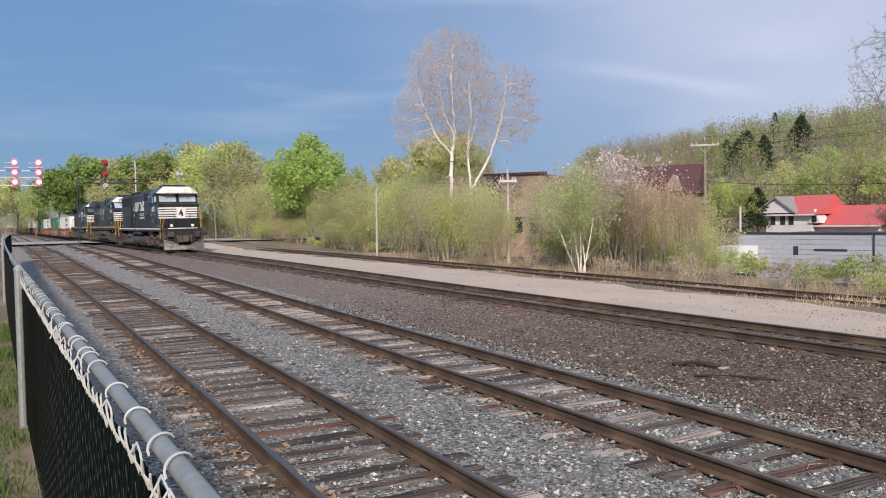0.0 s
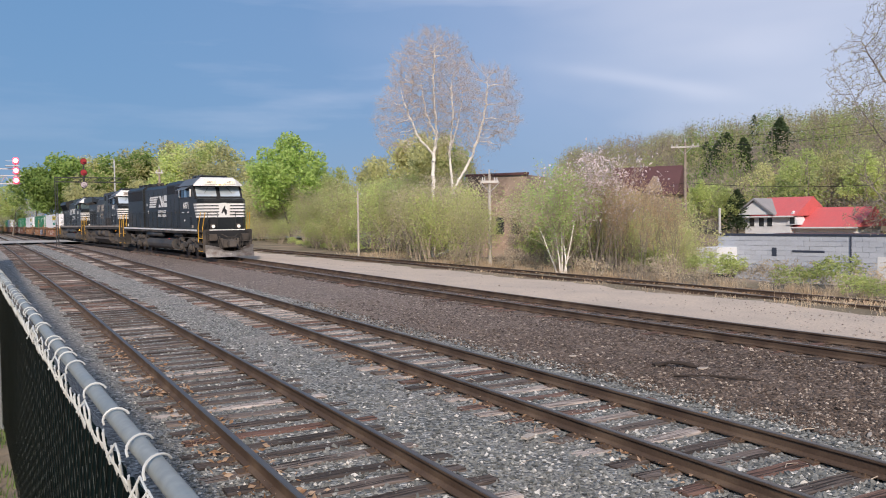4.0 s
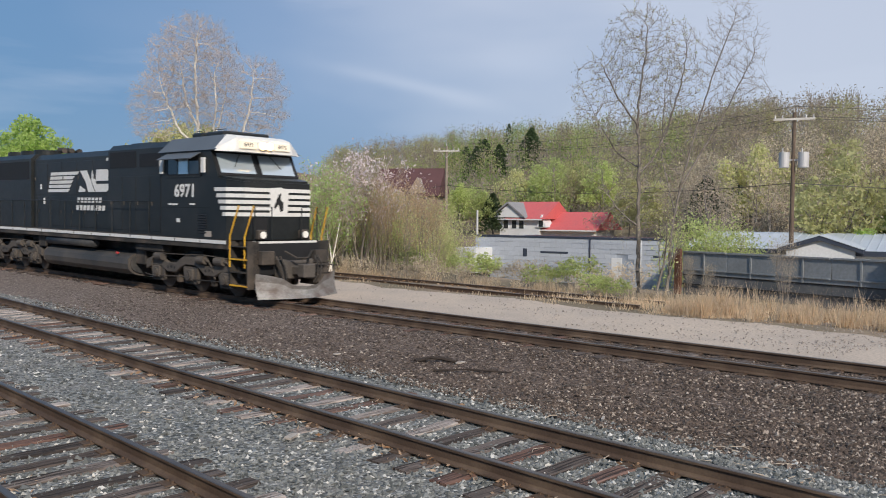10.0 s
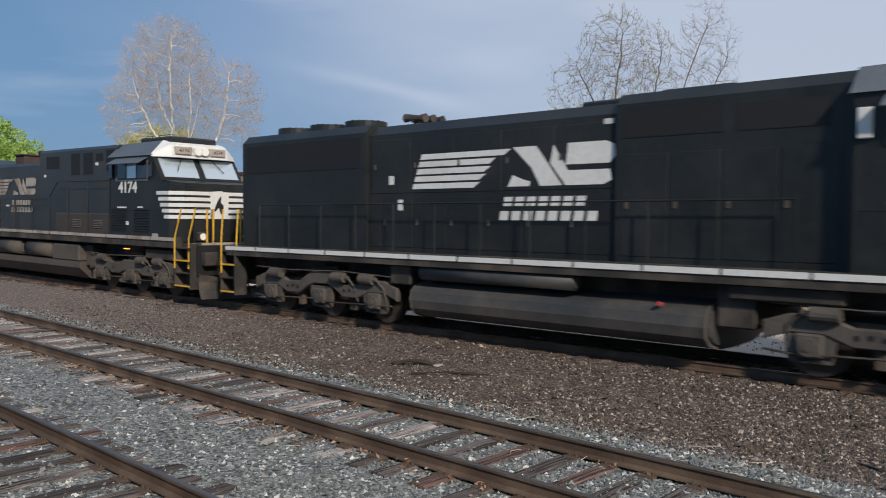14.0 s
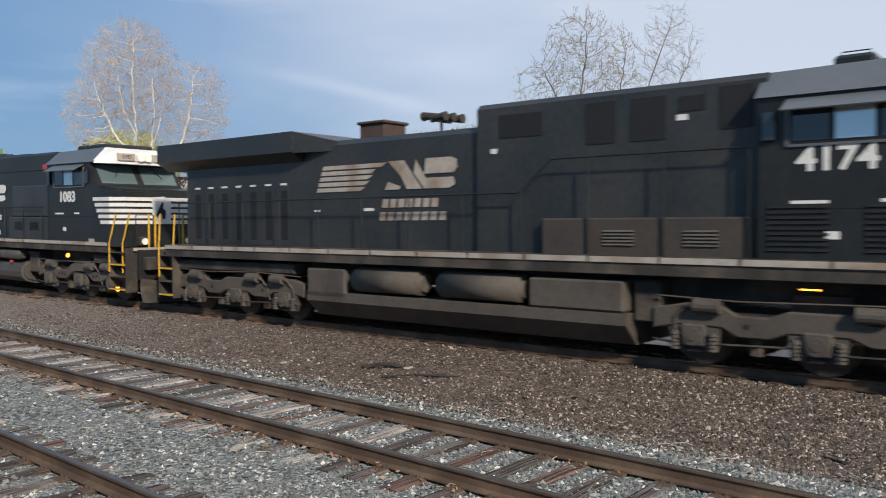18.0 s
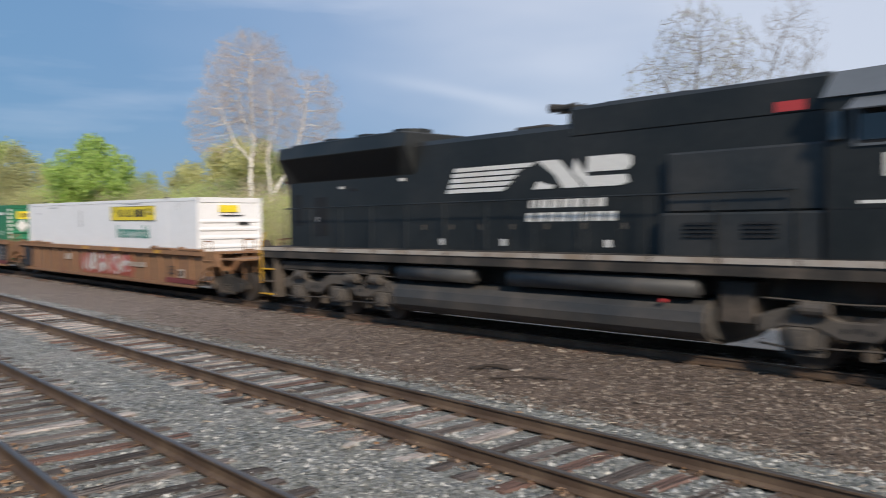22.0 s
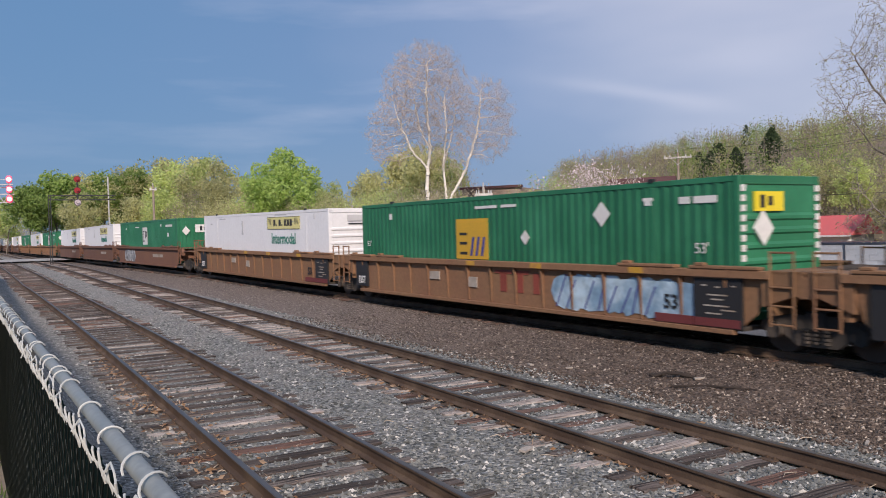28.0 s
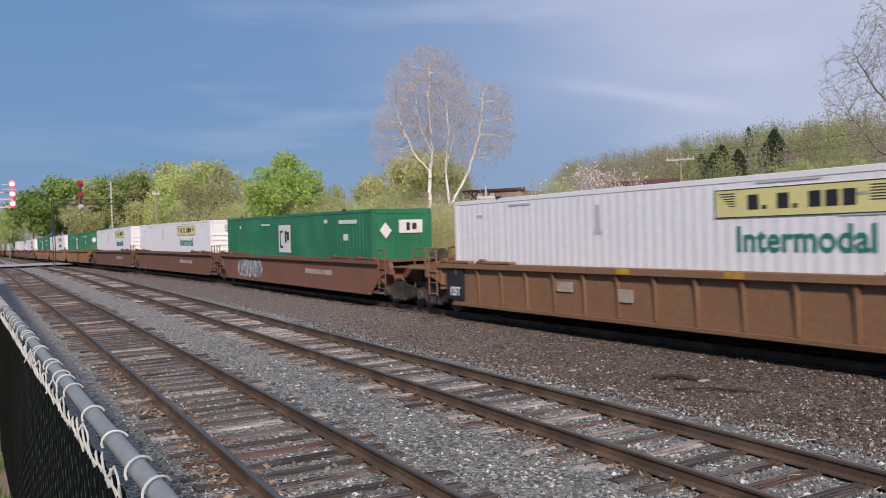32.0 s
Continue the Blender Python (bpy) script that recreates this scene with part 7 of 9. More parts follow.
    # green clump low by the sycamore, low bushes on the verge
    for az, d, h in ((13.4, 108, 1.6), (27.3, 58, 1.7), (34.8, 50, 1.7), (54.2, 30, 0.55), (55.6, 29.5, 0.5), (41.5, 44, 0.9), (45.0, 41, 0.7)):
        x, y = polar(az, d)
        place(LOW[:1], x, y, h, rng, "bushes on the verge", 1.1)
    for i in range(26):
        az = 28 + i * 1.5 + rng.uniform(-0.6, 0.6)
        x, y = polar(az, (23.8 + rng.uniform(0, 2.2)) / math.sin(radians(az)))
        place(LOW[1:], x, y, rng.uniform(0.5, 0.85) if az < 45 else rng.uniform(0.16, 0.30), rng, "brush in the dead grass")
    # russet and olive scrub before the far red house, bushes below the grey building
    for az, d, e, ps in ((25.4, 56, 2.7, SHRUB[2]), (26.3, 55, 2.2, SHRUB[0]), (27.0, 57, 2.9, SHRUB[1]), (27.8, 55, 2.3, SHRUB[2]), (28.5, 57, 2.6, SHRUB[0]), (29.5, 48, 1.7, SHRUB[2]), (30.1, 50, 1.0, SHRUB[0]), (33.1, 50, 1.9, SHRUB[1]), (38.6, 52, 2.0, SHRUB[3]), (39.6, 50, 1.8, SHRUB[0]), (40.3, 54, 2.1, SHRUB[3]), (41.0, 49, 1.6, SHRUB[3]), (41.7, 56, 1.9, SHRUB[2]), (42.4, 50, 1.4, SHRUB[3]), (43.1, 55, 1.2, SHRUB[0]), (43.6, 52, 0.5, SHRUB[2]), (39.0, 46, 1.0, SHRUB[1]), (40.8, 45, 0.6, SHRUB[0]), (42.8, 44, 0.2, SHRUB[2]), (43.6, 45, -0.6, SHRUB[0])):
        x, y = polar(az, d)
        place([ps], x, y, (2.5 + d * math.tan(radians(e)) - float(land(x, y))) / 6.0, rng, "scrub along the siding", 0.9)
    for i in range(16):
        az = 45.2 + 0.82 * i + rng.uniform(-0.3, 0.3)
        d = rng.uniform(33, 44)
        x, y = polar(az, d)
        place((LOW[0], LOW[1], LOW[1]), x, y, rng.uniform(0.5, 0.95), rng, "bushes on the verge", 1.2)
    # thin saplings before the grey building
    for az, dd, h in ((38.6, 26.5, 0.8), (39.4, 26.0, 0.75), (40.2, 27.0, 0.8), (41.0, 26.0, 0.8), (42.2, 27.5, 0.75), (43.2, 27.0, 0.7), (60.6, 26.2, 0.28), (61.8, 25.6, 0.25), (66.6, 25.4, 0.42)):
        x, y = polar(az, dd / math.sin(radians(az)))
        place(SHRUB[3:] if az < 44 else SHRUB[1:2], x, y, h, rng, "saplings by the yard", 0.45)
    # woods on the lower hillside, tree by tree
    for i in range(70):
        az = 60.5 + 18.5 * i / 69 + rng.uniform(-0.3, 0.3)
        d = rng.uniform(66, 120)
        x, y = polar(az, d)
        place(BUD if rng.random() < 0.86 else OLIVE, x, y, rng.uniform(0.7, 1.05) * (0.85 + d / 500), rng, "woods on the hillside", 1.05)
    for az, d, h, ps in ((47.2, 112, 0.52, PINE), (43.9, 112, 0.5, SPRING), (44.9, 118, 0.62, SPRING), (45.9, 122, 0.6, SPRING), (44.4, 126, 0.55, SPRING), (46.4, 112, 0.5, SPRING), (60.9, 46, 1.0, SHRUB[:1]), (61.9, 47, 1.05, SHRUB[:1]), (62.9, 46, 0.95, SHRUB[:1]), (71.0, 66, 0.45, LIME), (72.3, 70, 0.5, DEEP), (70.0, 88, 0.95, OLIVE), (58.5, 100, 0.7, OLIVE), (56.6, 106, 0.75, OLIVE), (54.8, 120, 0.8, SPRING), (52.6, 126, 0.85, OLIVE), (50.6, 128, 0.8, SPRING), (48.8, 132, 0.8, OLIVE), (51.6, 134, 0.9, SPRING), (61.6, 92, 0.8, PINE), (63.2, 100, 0.8, PINE), (49.8, 190, 0.85, PINE), (46.0, 190, 0.7, PINE), (46.6, 196, 0.75, PINE), (47.6, 185, 0.7, PINE), (52.1, 124, 0.72, BUD), (57.5, 110, 0.8, BUD), (59.3, 104, 0.85, BUD)):
        x, y = polar(az, d)
        place(ps, x, y, h, rng, "woods on the hillside", 1.0)


def hill_woods():
    """The far wooded slope: many crowns of fine leaf, thin stems between them; nobody could count them."""
    rs = np.random.RandomState(404)
    leaf_dry = leafmat("leaf_dry", (0.44, 0.375, 0.28), (0.56, 0.49, 0.365))
    tones = [leaf_dry, leaf_olive, leaf_spring, leaf_deep, leaf_pine]
    pts, kinds, segs = [], [], []
    rows = []
    for i in range(900):
        az = rs.uniform(35.5, 80)
        d = rs.uniform(118, 330) if az < 60 else rs.uniform(105, 210)
        rows.append((az, d))
    for i in range(150):
        rows.append((36.0 + 26.0 * i / 149, rs.uniform(245, 300)))
    for az, d in rows:
        x, y = polar(az, d)
        g = float(land(x, y))
        p = rs.uniform()
        dark = 43.5 < az < 50.5 and 150 < d < 230
        if dark:
            k = 4 if p < 0.14 else 3 if p < 0.5 else 1 if p < 0.75 else 0
        elif az < 46:
            k = 0 if p < 0.5 else 1 if p < 0.85 else 2
        elif az < 60:
            k = 0 if p < 0.30 else 1 if p < 0.62 else 2 if p < 0.93 else 3
        else:
            k = 0 if p < 0.8 else 1
        h = rs.uniform(6.0, 10.0) * (1.15 if k == 4 else 1.0)
        w = rs.uniform(2.2, 3.6) * (0.75 if k == 4 else 1.0)
        n = 380 if k else 250
        o = rs.normal(size=(n, 3))
        o /= np.linalg.norm(o, axis=1)[:, None]
        o *= rs.uniform(0.3, 1.05, (n, 1)) ** 0.5
        if k == 4:
            t = rs.uniform(0, 1, n)
            o = np.stack([o[:, 0] * (1.15 - t) * 1.3, o[:, 1] * (1.15 - t) * 1.3, t * 1.8 - 0.95], 1)
        else:
            o *= 1 + 0.25 * np.sin(5 * np.arctan2(o[:, 1], o[:, 0]) + az)[:, None]
        c = np.array((x, y, g + h * 0.56))
        pts.append(c + o * np.array((w, w, h * 0.46)))
        kinds += [k] * n
        a, b = rs.normal(0, 0.35, 2)
        top = (x + a, y + b, g + h * 0.98)
        segs.append(((x, y, g - 0.5), top, 0.13, 0.03))
        for _ in range(7 if k < 2 else 3):
            t = rs.uniform(0.25, 0.8)
            q = (x + a * t, y + b * t, g + h * 0.98 * t)
            segs.append((q, (q[0] + rs.normal(0, w * 0.5), q[1] + rs.normal(0, w * 0.5), q[2] + h * rs.uniform(0.2, 0.4)), 0.055, 0.015))
    pts = np.concatenate(pts)
    tagged(new("hill_woods", leaf_mesh("hill_woods", pts, 0.21, tones, 404, kinds=kinds)), label="spring woods in tan and olive leaf on the far slope", kind="stuff")
    tagged(new("hill_stems", seg_mesh("hill_stems", segs, twig_grey, 3)), label="bare grey stems of the woods on the slope", kind="stuff")


def stem_tree(name, label, base, stems, seed, bark, twigs, leaf=None, leaf_n=0, leaf_size=0.1, depth=4, r=0.2, up=0.10, kids=2, angle=(24, 50), shrink=0.56):
    """A tree with set main stems: rows of foot offset, direction, length, radius."""
    rng = random.Random(seed)
    segs, tips = [], []
    for (ox, oy, oz), d, length, rr in stems:
        grow(segs, tips, rng, Vector((ox, oy, oz)), Vector(d).normalized(), length, rr, depth, up, 0.09, kids, shrink, angle, 4)
    T = empty(name, Matrix.Translation(base), label=label, category="tree")
    thick = [s for s in segs if s[2] > 0.022]
    thin = [(s[0], s[1], max(s[2], 0.006), max(s[3], 0.0045)) for s in segs if s[2] <= 0.022]
    mpart("trunk", seg_mesh("trunk", thick, bark, 6), T)
    if thin:
        tagged(mpart("twig", seg_mesh("twig", thin, twigs, 3), T), kind="stuff")
    if leaf:
        rs = np.random.RandomState(seed)
        t = np.array(tips)
        pts = t[rs.randint(0, len(t), leaf_n)] + rs.normal(size=(leaf_n, 3)) * 0.18
        mpart("crown", leaf_mesh("crown", pts, leaf_size, leaf, seed), T)
    return T


def feature_trees():
    sx, sy = polar(27.0, 62)
    trunks = [[(-0.45, 0, -0.8), (-0.4, 0, 4.0), (-0.3, 0.1, 7.6), (-0.05, 0.2, 9.0), (-0.25, 0.1, 12.5), (-0.1, 0, 15.6)],
              [None, (-0.4, 0, -0.3), (0.7, 0.3, 0.3), (1.1, 0.3, 1.6), (1.15, 0.2, 4.8), (0.9, 0.1, 7.6), (1.2, -0.2, 10.5), (1.1, -0.4, 13.0)],
              [None, (1.15, 0.2, 4.8), (1.9, 0.5, 6.2), (2.6, 0.7, 7.4), (3.6, 0.6, 10.4), (3.95, 0.4, 13.4)],
              [None, (-0.3, 0.1, 7.6), (-1.5, -0.5, 9.0), (-2.5, -0.8, 11.6)],
              [None, (0.9, 0.1, 7.6), (1.4, 1.2, 9.4), (2.0, 1.9, 12.0)],
              [None, (-0.05, 0.2, 9.0), (-0.9, 1.5, 11.0), (-1.2, 1.8, 13.4)]]
    lobes = [((-0.3, 0, 13.0), (3.5, 3.4, 4.2), 5.0), ((4.1, 0.4, 11.2), (2.5, 2.4, 3.5), 2.0), ((-3.0, -0.2, 10.2), (1.9, 2.2, 2.7), 1.3), ((1.4, 0.5, 9.4), (2.6, 2.6, 2.2), 0.9)]
    crown_tree("sycamore_tree", "tall bare sycamore with white peeling bark", (sx, sy, -0.2), 27.0, trunks, lobes, 4600, 7, bark_white, mat("twig_pink", (0.55, 0.46, 0.40), 0.95, var=0.25), leaf_bud, 9000, 0.04, twig=0.65, per=4, step=0.27, kill=0.36, r0=0.0085, power=2.12, rmax=0.26, crook=0.13, up=0.1)
    # tall bare tree beside the grey building
    bx, by = polar(57.2, 32)
    trunks = [[(0.05, 0, -0.5), (0.0, 0, 2.2), (0.0, 0, 4.2), (-0.1, 0, 6.8), (0.15, 0.1, 8.6), (0.2, 0.1, 9.8)],
              [None, (0, 0, 4.2), (0.45, 0.2, 4.7), (1.0, 0.4, 5.9), (1.5, 0.5, 7.6), (1.7, 0.6, 9.0)],
              [None, (-0.05, 0, 6.0), (-0.8, -0.2, 7.0), (-1.5, -0.3, 8.4)],
              [None, (0, 0, 4.4), (-0.8, 0.5, 5.0), (-1.7, 0.7, 6.4)],
              [None, (0, 0, 2.2), (-0.7, -0.5, 2.8), (-1.3, -0.8, 3.6)]]
    lobes = [((0.0, 0, 8.2), (1.6, 1.6, 2.6), 4.0), ((-1.1, 0, 7.0), (1.6, 1.4, 2.2), 2.0), ((1.5, 0.2, 7.8), (0.9, 1.2, 2.2), 1.4), ((-0.3, 0, 4.2), (1.9, 1.5, 1.6), 1.0), ((0.0, 0, 2.4), (2.3, 1.6, 0.9), 0.8)]
    crown_tree("bare_tree", "tall bare tree with tiny new leaves by the yard fence", (bx, by, 0.0), 57.2, trunks, lobes, 3000, 17, bark_grey, twig_grey, leaf_olive, 2600, 0.035, twig=0.3, per=2, step=0.19, kill=0.26, reach=2.0, r0=0.0055, power=2.3, rmax=0.17, crook=0.07, up=0.3)
    bx, by = polar(58.4, 30.5)
    stem_tree("bare_tree", "thin bare tree with dark stems by the yard fence", (bx, by, -0.5),
              [((0, 0, 0), (0.05, 0, 1), 1.9, 0.07), ((0.35, -0.2, 0), (0.12, -0.05, 1), 1.7, 0.05)], 23, bark_grey, twig_grey, leaf_olive, 300, 0.045, depth=3, up=0.14, kids=1, angle=(16, 34))
    bx, by = polar(59.2, 42)
    trunks = [[(0, 0, -2.2), (0.1, 0, 1.5), (0.5, 0, 4.0), (1.2, 0.1, 6.8), (1.9, 0.1, 9.4), (2.9, 0.2, 12.2)],
              [None, (0.5, 0, 4.0), (1.6, 0.4, 6.0), (2.8, 0.5, 8.2), (3.9, 0.6, 10.6)],
              [None, (0.2, 0, 2.8), (-0.4, 0.4, 5.6), (-0.3, 0.5, 8.8)]]
    lobes = [((2.8, 0.2, 10.0), (1.7, 1.6, 3.4), 3.0), ((3.4, 0.3, 8.0), (1.5, 1.4, 2.2), 1.4), ((-0.2, 0.4, 8.4), (0.9, 1.2, 3.2), 1.0)]
    crown_tree("bare_tree", "bare leaning tree with long upright branches", (bx, by, 0.0), 59.2, trunks, lobes, 1500, 29, bark_grey, twig_grey, twig=0.45, per=2, step=0.25, kill=0.34, reach=2.4, r0=0.006, power=2.3, rmax=0.17, crook=0.06, up=0.45)
    # multi-stemmed birch clump with green leaves, and blossom beside it
    fx, fy = polar(35.6, 42)
    T = stem_tree("birch_clump", "clump of pale birch stems with fresh green leaves", (fx, fy, -0.4),
                  [((0, 0, 0), (0.02, 0, 1), 2.6, 0.05), ((0.1, 0, 0), (0.28, -0.1, 1), 2.8, 0.05), ((-0.1, 0, 0), (-0.22, 0.1, 1), 2.8, 0.05), ((0.2, -0.1, 0), (0.12, 0.1, 1), 2.9, 0.045), ((-0.2, 0.1, 0), (-0.38, 0.2, 1), 2.6, 0.045)], 37, bark_white, twig_tan, leaf_fresh, 5200, 0.06, depth=3, up=0.1, kids=2)
    mpart("blossom", leaf_mesh("blossom", np.array([[math.cos(a) * q, math.sin(a) * q, z] for a, q, z in [(random.Random(i).uniform(0, 6.28), random.Random(i + 999).uniform(0, 1.3), random.Random(i + 5000).uniform(3.0, 5.6)) for i in range(200)]]), 0.07, leaf_blossom, 3), T)
    bx, by = polar(37.9, 43)
    stem_tree("blossom_tree", "wild tree with pinkish white spring blossom", (bx, by, -0.4),
              [((0, 0, 0), (0.0, 0, 1), 3.4, 0.07), ((0.1, 0, 0.4), (0.35, -0.2, 1), 3.0, 0.055), ((0, 0.1, 0.4), (-0.25, 0.1, 1), 2.8, 0.05)], 43, bark_grey, twig_tan, leaf_blossom, 2800, 0.075, depth=3, up=0.11, kids=2)


def blades(name, region, n, h, material, seed, label, lean=0.25, width=0.012):
    """Grass as separate thin blades; one stand of stuff."""
    r = np.random.RandomState(seed)
    P = region(r, n)
    n = len(P)
    z = land(P[:, 0], P[:, 1])
    hh = h * r.uniform(0.25, 1.2, n) * np.clip(0.72 + 0.5 * np.sin(P[:, 0] * 4.3 + P[:, 1] * 1.1) * np.sin(P[:, 1] * 3.1 - P[:, 0]), 0.25, 1.3)
    a = r.uniform(0, 6.283, n)
    l = lean * r.uniform(0.1, 1.2, n) * hh
    base = np.stack([P[:, 0], P[:, 1], z - 0.02], 1)
    side = np.stack([np.cos(a + 1.57), np.sin(a + 1.57), 0 * a], 1) * width
    mid = base + np.stack([np.cos(a) * l * 0.35, np.sin(a) * l * 0.35, hh * 0.6], 1)
    tip = base + np.stack([np.cos(a) * l, np.sin(a) * l, hh], 1)
    V = np.stack([base - side, base + side, mid + side * 0.7, mid - side * 0.7, tip], 1)
    F = []
    for i in range(n):
        q = i * 5
        F += [(q, q + 1, q + 2, q + 3), (q + 3, q + 2, q + 4)]
    return tagged(new(name, mesh_from(name, V.reshape(-1, 3).tolist(), F, material)), label=label, kind="stuff")


def tufts(x0, x1, y0, y1, count, spread):
    def f(r, n):
        c = np.stack([r.uniform(x0, x1, count), r.uniform(y0, y1, count)], 1)
        k = r.randint(0, count, n)
        return c[k] + r.normal(size=(n, 2)) * spread
    return f


def octa(n, rs, pos, size, flat=0.7):
    """Loose stones: crooked octahedra."""
    d = np.array([[1, 0, 0], [0, 1, 0], [-1, 0, 0], [0, -1, 0], [0, 0, 1], [0, 0, -1.0]])
    V = d[None] * rs.uniform(0.55, 1.25, (n, 6, 1)) + rs.normal(0, 0.22, (n, 6, 3))
    V[:, :, 2] *= flat
    a = rs.uniform(0, 6.283, n)
    c, s = np.cos(a)[:, None], np.sin(a)[:, None]
    X = V[:, :, 0] * c - V[:, :, 1] * s
    Y = V[:, :, 0] * s + V[:, :, 1] * c
    V = np.stack([X, Y, V[:, :, 2]], 2) * size[:, None, None] + pos[:, None, :]
    f = np.array([[0, 1, 4], [1, 2, 4], [2, 3, 4], [3, 0, 4], [1, 0, 5], [2, 1, 5], [3, 2, 5], [0, 3, 5]])
    F = (np.arange(n)[:, None, None] * 6 + f[None]).reshape(-1, 3)
    return V.reshape(-1, 3), F


def stones(name, n, k, x0, x1, ya, yb, smin, smax, material, seed, label, lift=0.04, avoid=()):
    rs = np.random.RandomState(seed)
    q = rs.uniform(0, 1, n)
    y = 1 / ((1 / ya) * (1 - q) + (1 / yb) * q)
    off = rs.uniform(x0, x1, n)
    keep = np.ones(n, bool)
    for a, b in avoid:
        keep &= ~((off > a) & (off < b))
    y, off = y[keep], off[keep]
    x = line_x(k, y) + off
    size = rs.uniform(smin, smax, len(y)) * np.where(rs.uniform(size=len(y)) > 0.97, 1.5, 1)
    pos = np.stack([x, y, land(x, y) + lift + rs.uniform(-0.4, 0.35, len(y)) * size], 1)
    V, F = octa(len(y), rs, pos, size)
    return tagged(new(name, mesh_from(name, V.tolist(), F.tolist(), material)), label=label, kind="stuff")


stone_blue = stonemat("stone_blue", (0.064, 0.070, 0.068), (0.225, 0.233, 0.223), (0.64, 0.62, 0.58))
stone_brown = stonemat("stone_brown", (0.03, 0.022, 0.017), (0.135, 0.10, 0.079), (0.47, 0.40, 0.33))


def loose_ground():
    rails = ((-0.83, -0.67), (0.67, 0.83), (3.07, 3.23), (4.57, 4.73))
    stones("ballast_stones", 80000, 1, -1.5, 6.4, 2.2, 36, 0.016, 0.040, stone_blue, 1, "loose grey-blue crushed stones between the rails", 0.035, rails)
    stones("gravel_stones", 70000, 3, -5.6, -0.9, 2.2, 26, 0.012, 0.036, stone_brown, 2, "loose brown gravel stones beside the rails", 0.045)
    stones("gravel_stones", 9000, 3, -0.62, 1.2, 3.0, 45, 0.014, 0.028, stone_brown, 3, "brown gravel stones between dark rails", 0.045)
    stones("road_stones", 1500, 4, -5.6, -1.2, 6, 60, 0.01, 0.03, stonemat("stone_pale", (0.26, 0.22, 0.19), (0.36, 0.32, 0.28), (0.5, 0.47, 0.43)), 4, "small pale stones on the dirt road", 0.05)
    blades("dead_grass", tufts(20.9, 24.4, 5.0, 12.5, 46, 0.17), 7500, 0.78, straw, 5, "tall dead straw-coloured grass by the fence", 0.8, 0.006)
    blades("dead_grass", tufts(22.9, 24.6, 13, 48, 60, 0.2), 6000, 0.50, straw, 6, "dead straw-coloured grass along the siding", 0.9, 0.008)
    blades("dead_grass", tufts(21.0, 23.4, 10.5, 17.0, 60, 0.3), 5200, 0.26, straw, 10, "dead grass over the end of the siding", 1.0, 0.008)
    blades("dead_grass", tufts(20.2, 21.0, 16, 40, 60, 0.2), 900, 0.16, straw, 7, "short dead grass at the edge of the road", 0.5, 0.010)
    blades("dead_grass", tufts(24.0, 31.0, 40, 66, 260, 0.5), 9000, 0.22, straw, 9, "matted dead grass under the scrub", 0.8, 0.022)
    blades("verge_grass", tufts(-2.2, -0.2, 3.0, 15, 900, 0.13), 42000, 0.12, turf, 8, "short green grass beside the fence", 0.6, 0.006)
    # russet leaf litter along the verge
    rs = np.random.RandomState(19)
    q = np.stack([rs.normal(23.4, 0.9, 2600), rs.uniform(7, 46, 2600)], 1)
    tagged(new("leaf_litter", leaf_mesh("leaf_litter", np.stack([q[:, 0], q[:, 1], land(q[:, 0], q[:, 1]) + 0.05], 1), 0.055, leafmat("litter_russet", (0.40, 0.25, 0.14), (0.58, 0.42, 0.28)), 19, 0.8)), label="russet leaf litter on the verge of the road", kind="stuff")
    # fallen leaves by the rails
    rs = np.random.RandomState(9)
    y = rs.uniform(3, 20, 1500)
    k = rs.randint(0, 4, 1500)
    x = line_x(1, y) + np.array([-0.98, -0.6, 3.02, 4.82])[k] + rs.normal(0, 0.15, 1500)
    pts = np.stack([x, y, np.full(1500, -0.155)], 1)
    tagged(new("fallen_leaves", leaf_mesh("fallen_leaves", pts, 0.04, leafmat("leaf_litter", (0.40, 0.22, 0.11), (0.68, 0.50, 0.36)), 9, 0.75)), label="fallen orange and tan leaves by the rails", kind="stuff")


def litter():
    """Twigs and splinters strewn over the gravel."""
    rs = np.random.RandomState(12)
    for name, n, k, x0, x1, material, label in (("fallen_twigs", 60, 3, -5.4, -1.0, bark_grey, "pale dry twigs strewn over the brown gravel"), ("dark_twigs", 130, 3, -5.4, -1.0, bark_dark, "dark twigs strewn over the brown gravel"), ("wood_splinters", 120, 1, -1.5, 6.4, twig_tan, "pale wood splinters between the ties")):
        segs = []
        y = 1 / rs.uniform(1 / 34.0, 1 / 2.5, n)
        x = line_x(k, y) + rs.uniform(x0, x1, n)
        z = land(x, y) + 0.075
        a = rs.uniform(0, 6.283, n)
        h = rs.uniform(0.04, 0.15, n)
        for i in range(n):
            p = (x[i] - math.cos(a[i]) * h[i], y[i] - math.sin(a[i]) * h[i], z[i])
            q = (x[i] + math.cos(a[i]) * h[i], y[i] + math.sin(a[i]) * h[i], z[i] + 0.02 * math.sin(i))
            m = (x[i] + 0.04 * math.sin(i * 3.1), y[i] + 0.04 * math.cos(i * 1.7), z[i] + 0.015)
            r = rs.uniform(0.003, 0.008)
            segs += [(p, m, r, r), (m, q, r, r * 0.6)]
        tagged(new(name, seg_mesh(name, segs, material, 4)), label=label, kind="stuff")


planting()
hill_woods()
feature_trees()
litter()
loose_ground()

# ---- fence beside the camera ----
galv = mat("galvanised", (0.33, 0.35, 0.335), 0.5, metal=0.3, var=0.25, big=6, fine=50, bump=0.15, second=(0.25, 0.28, 0.28), dist=0.002)
wire_pale = mat("wire_pale", (0.62, 0.63, 0.59), 0.5, metal=0.2, var=0.15)
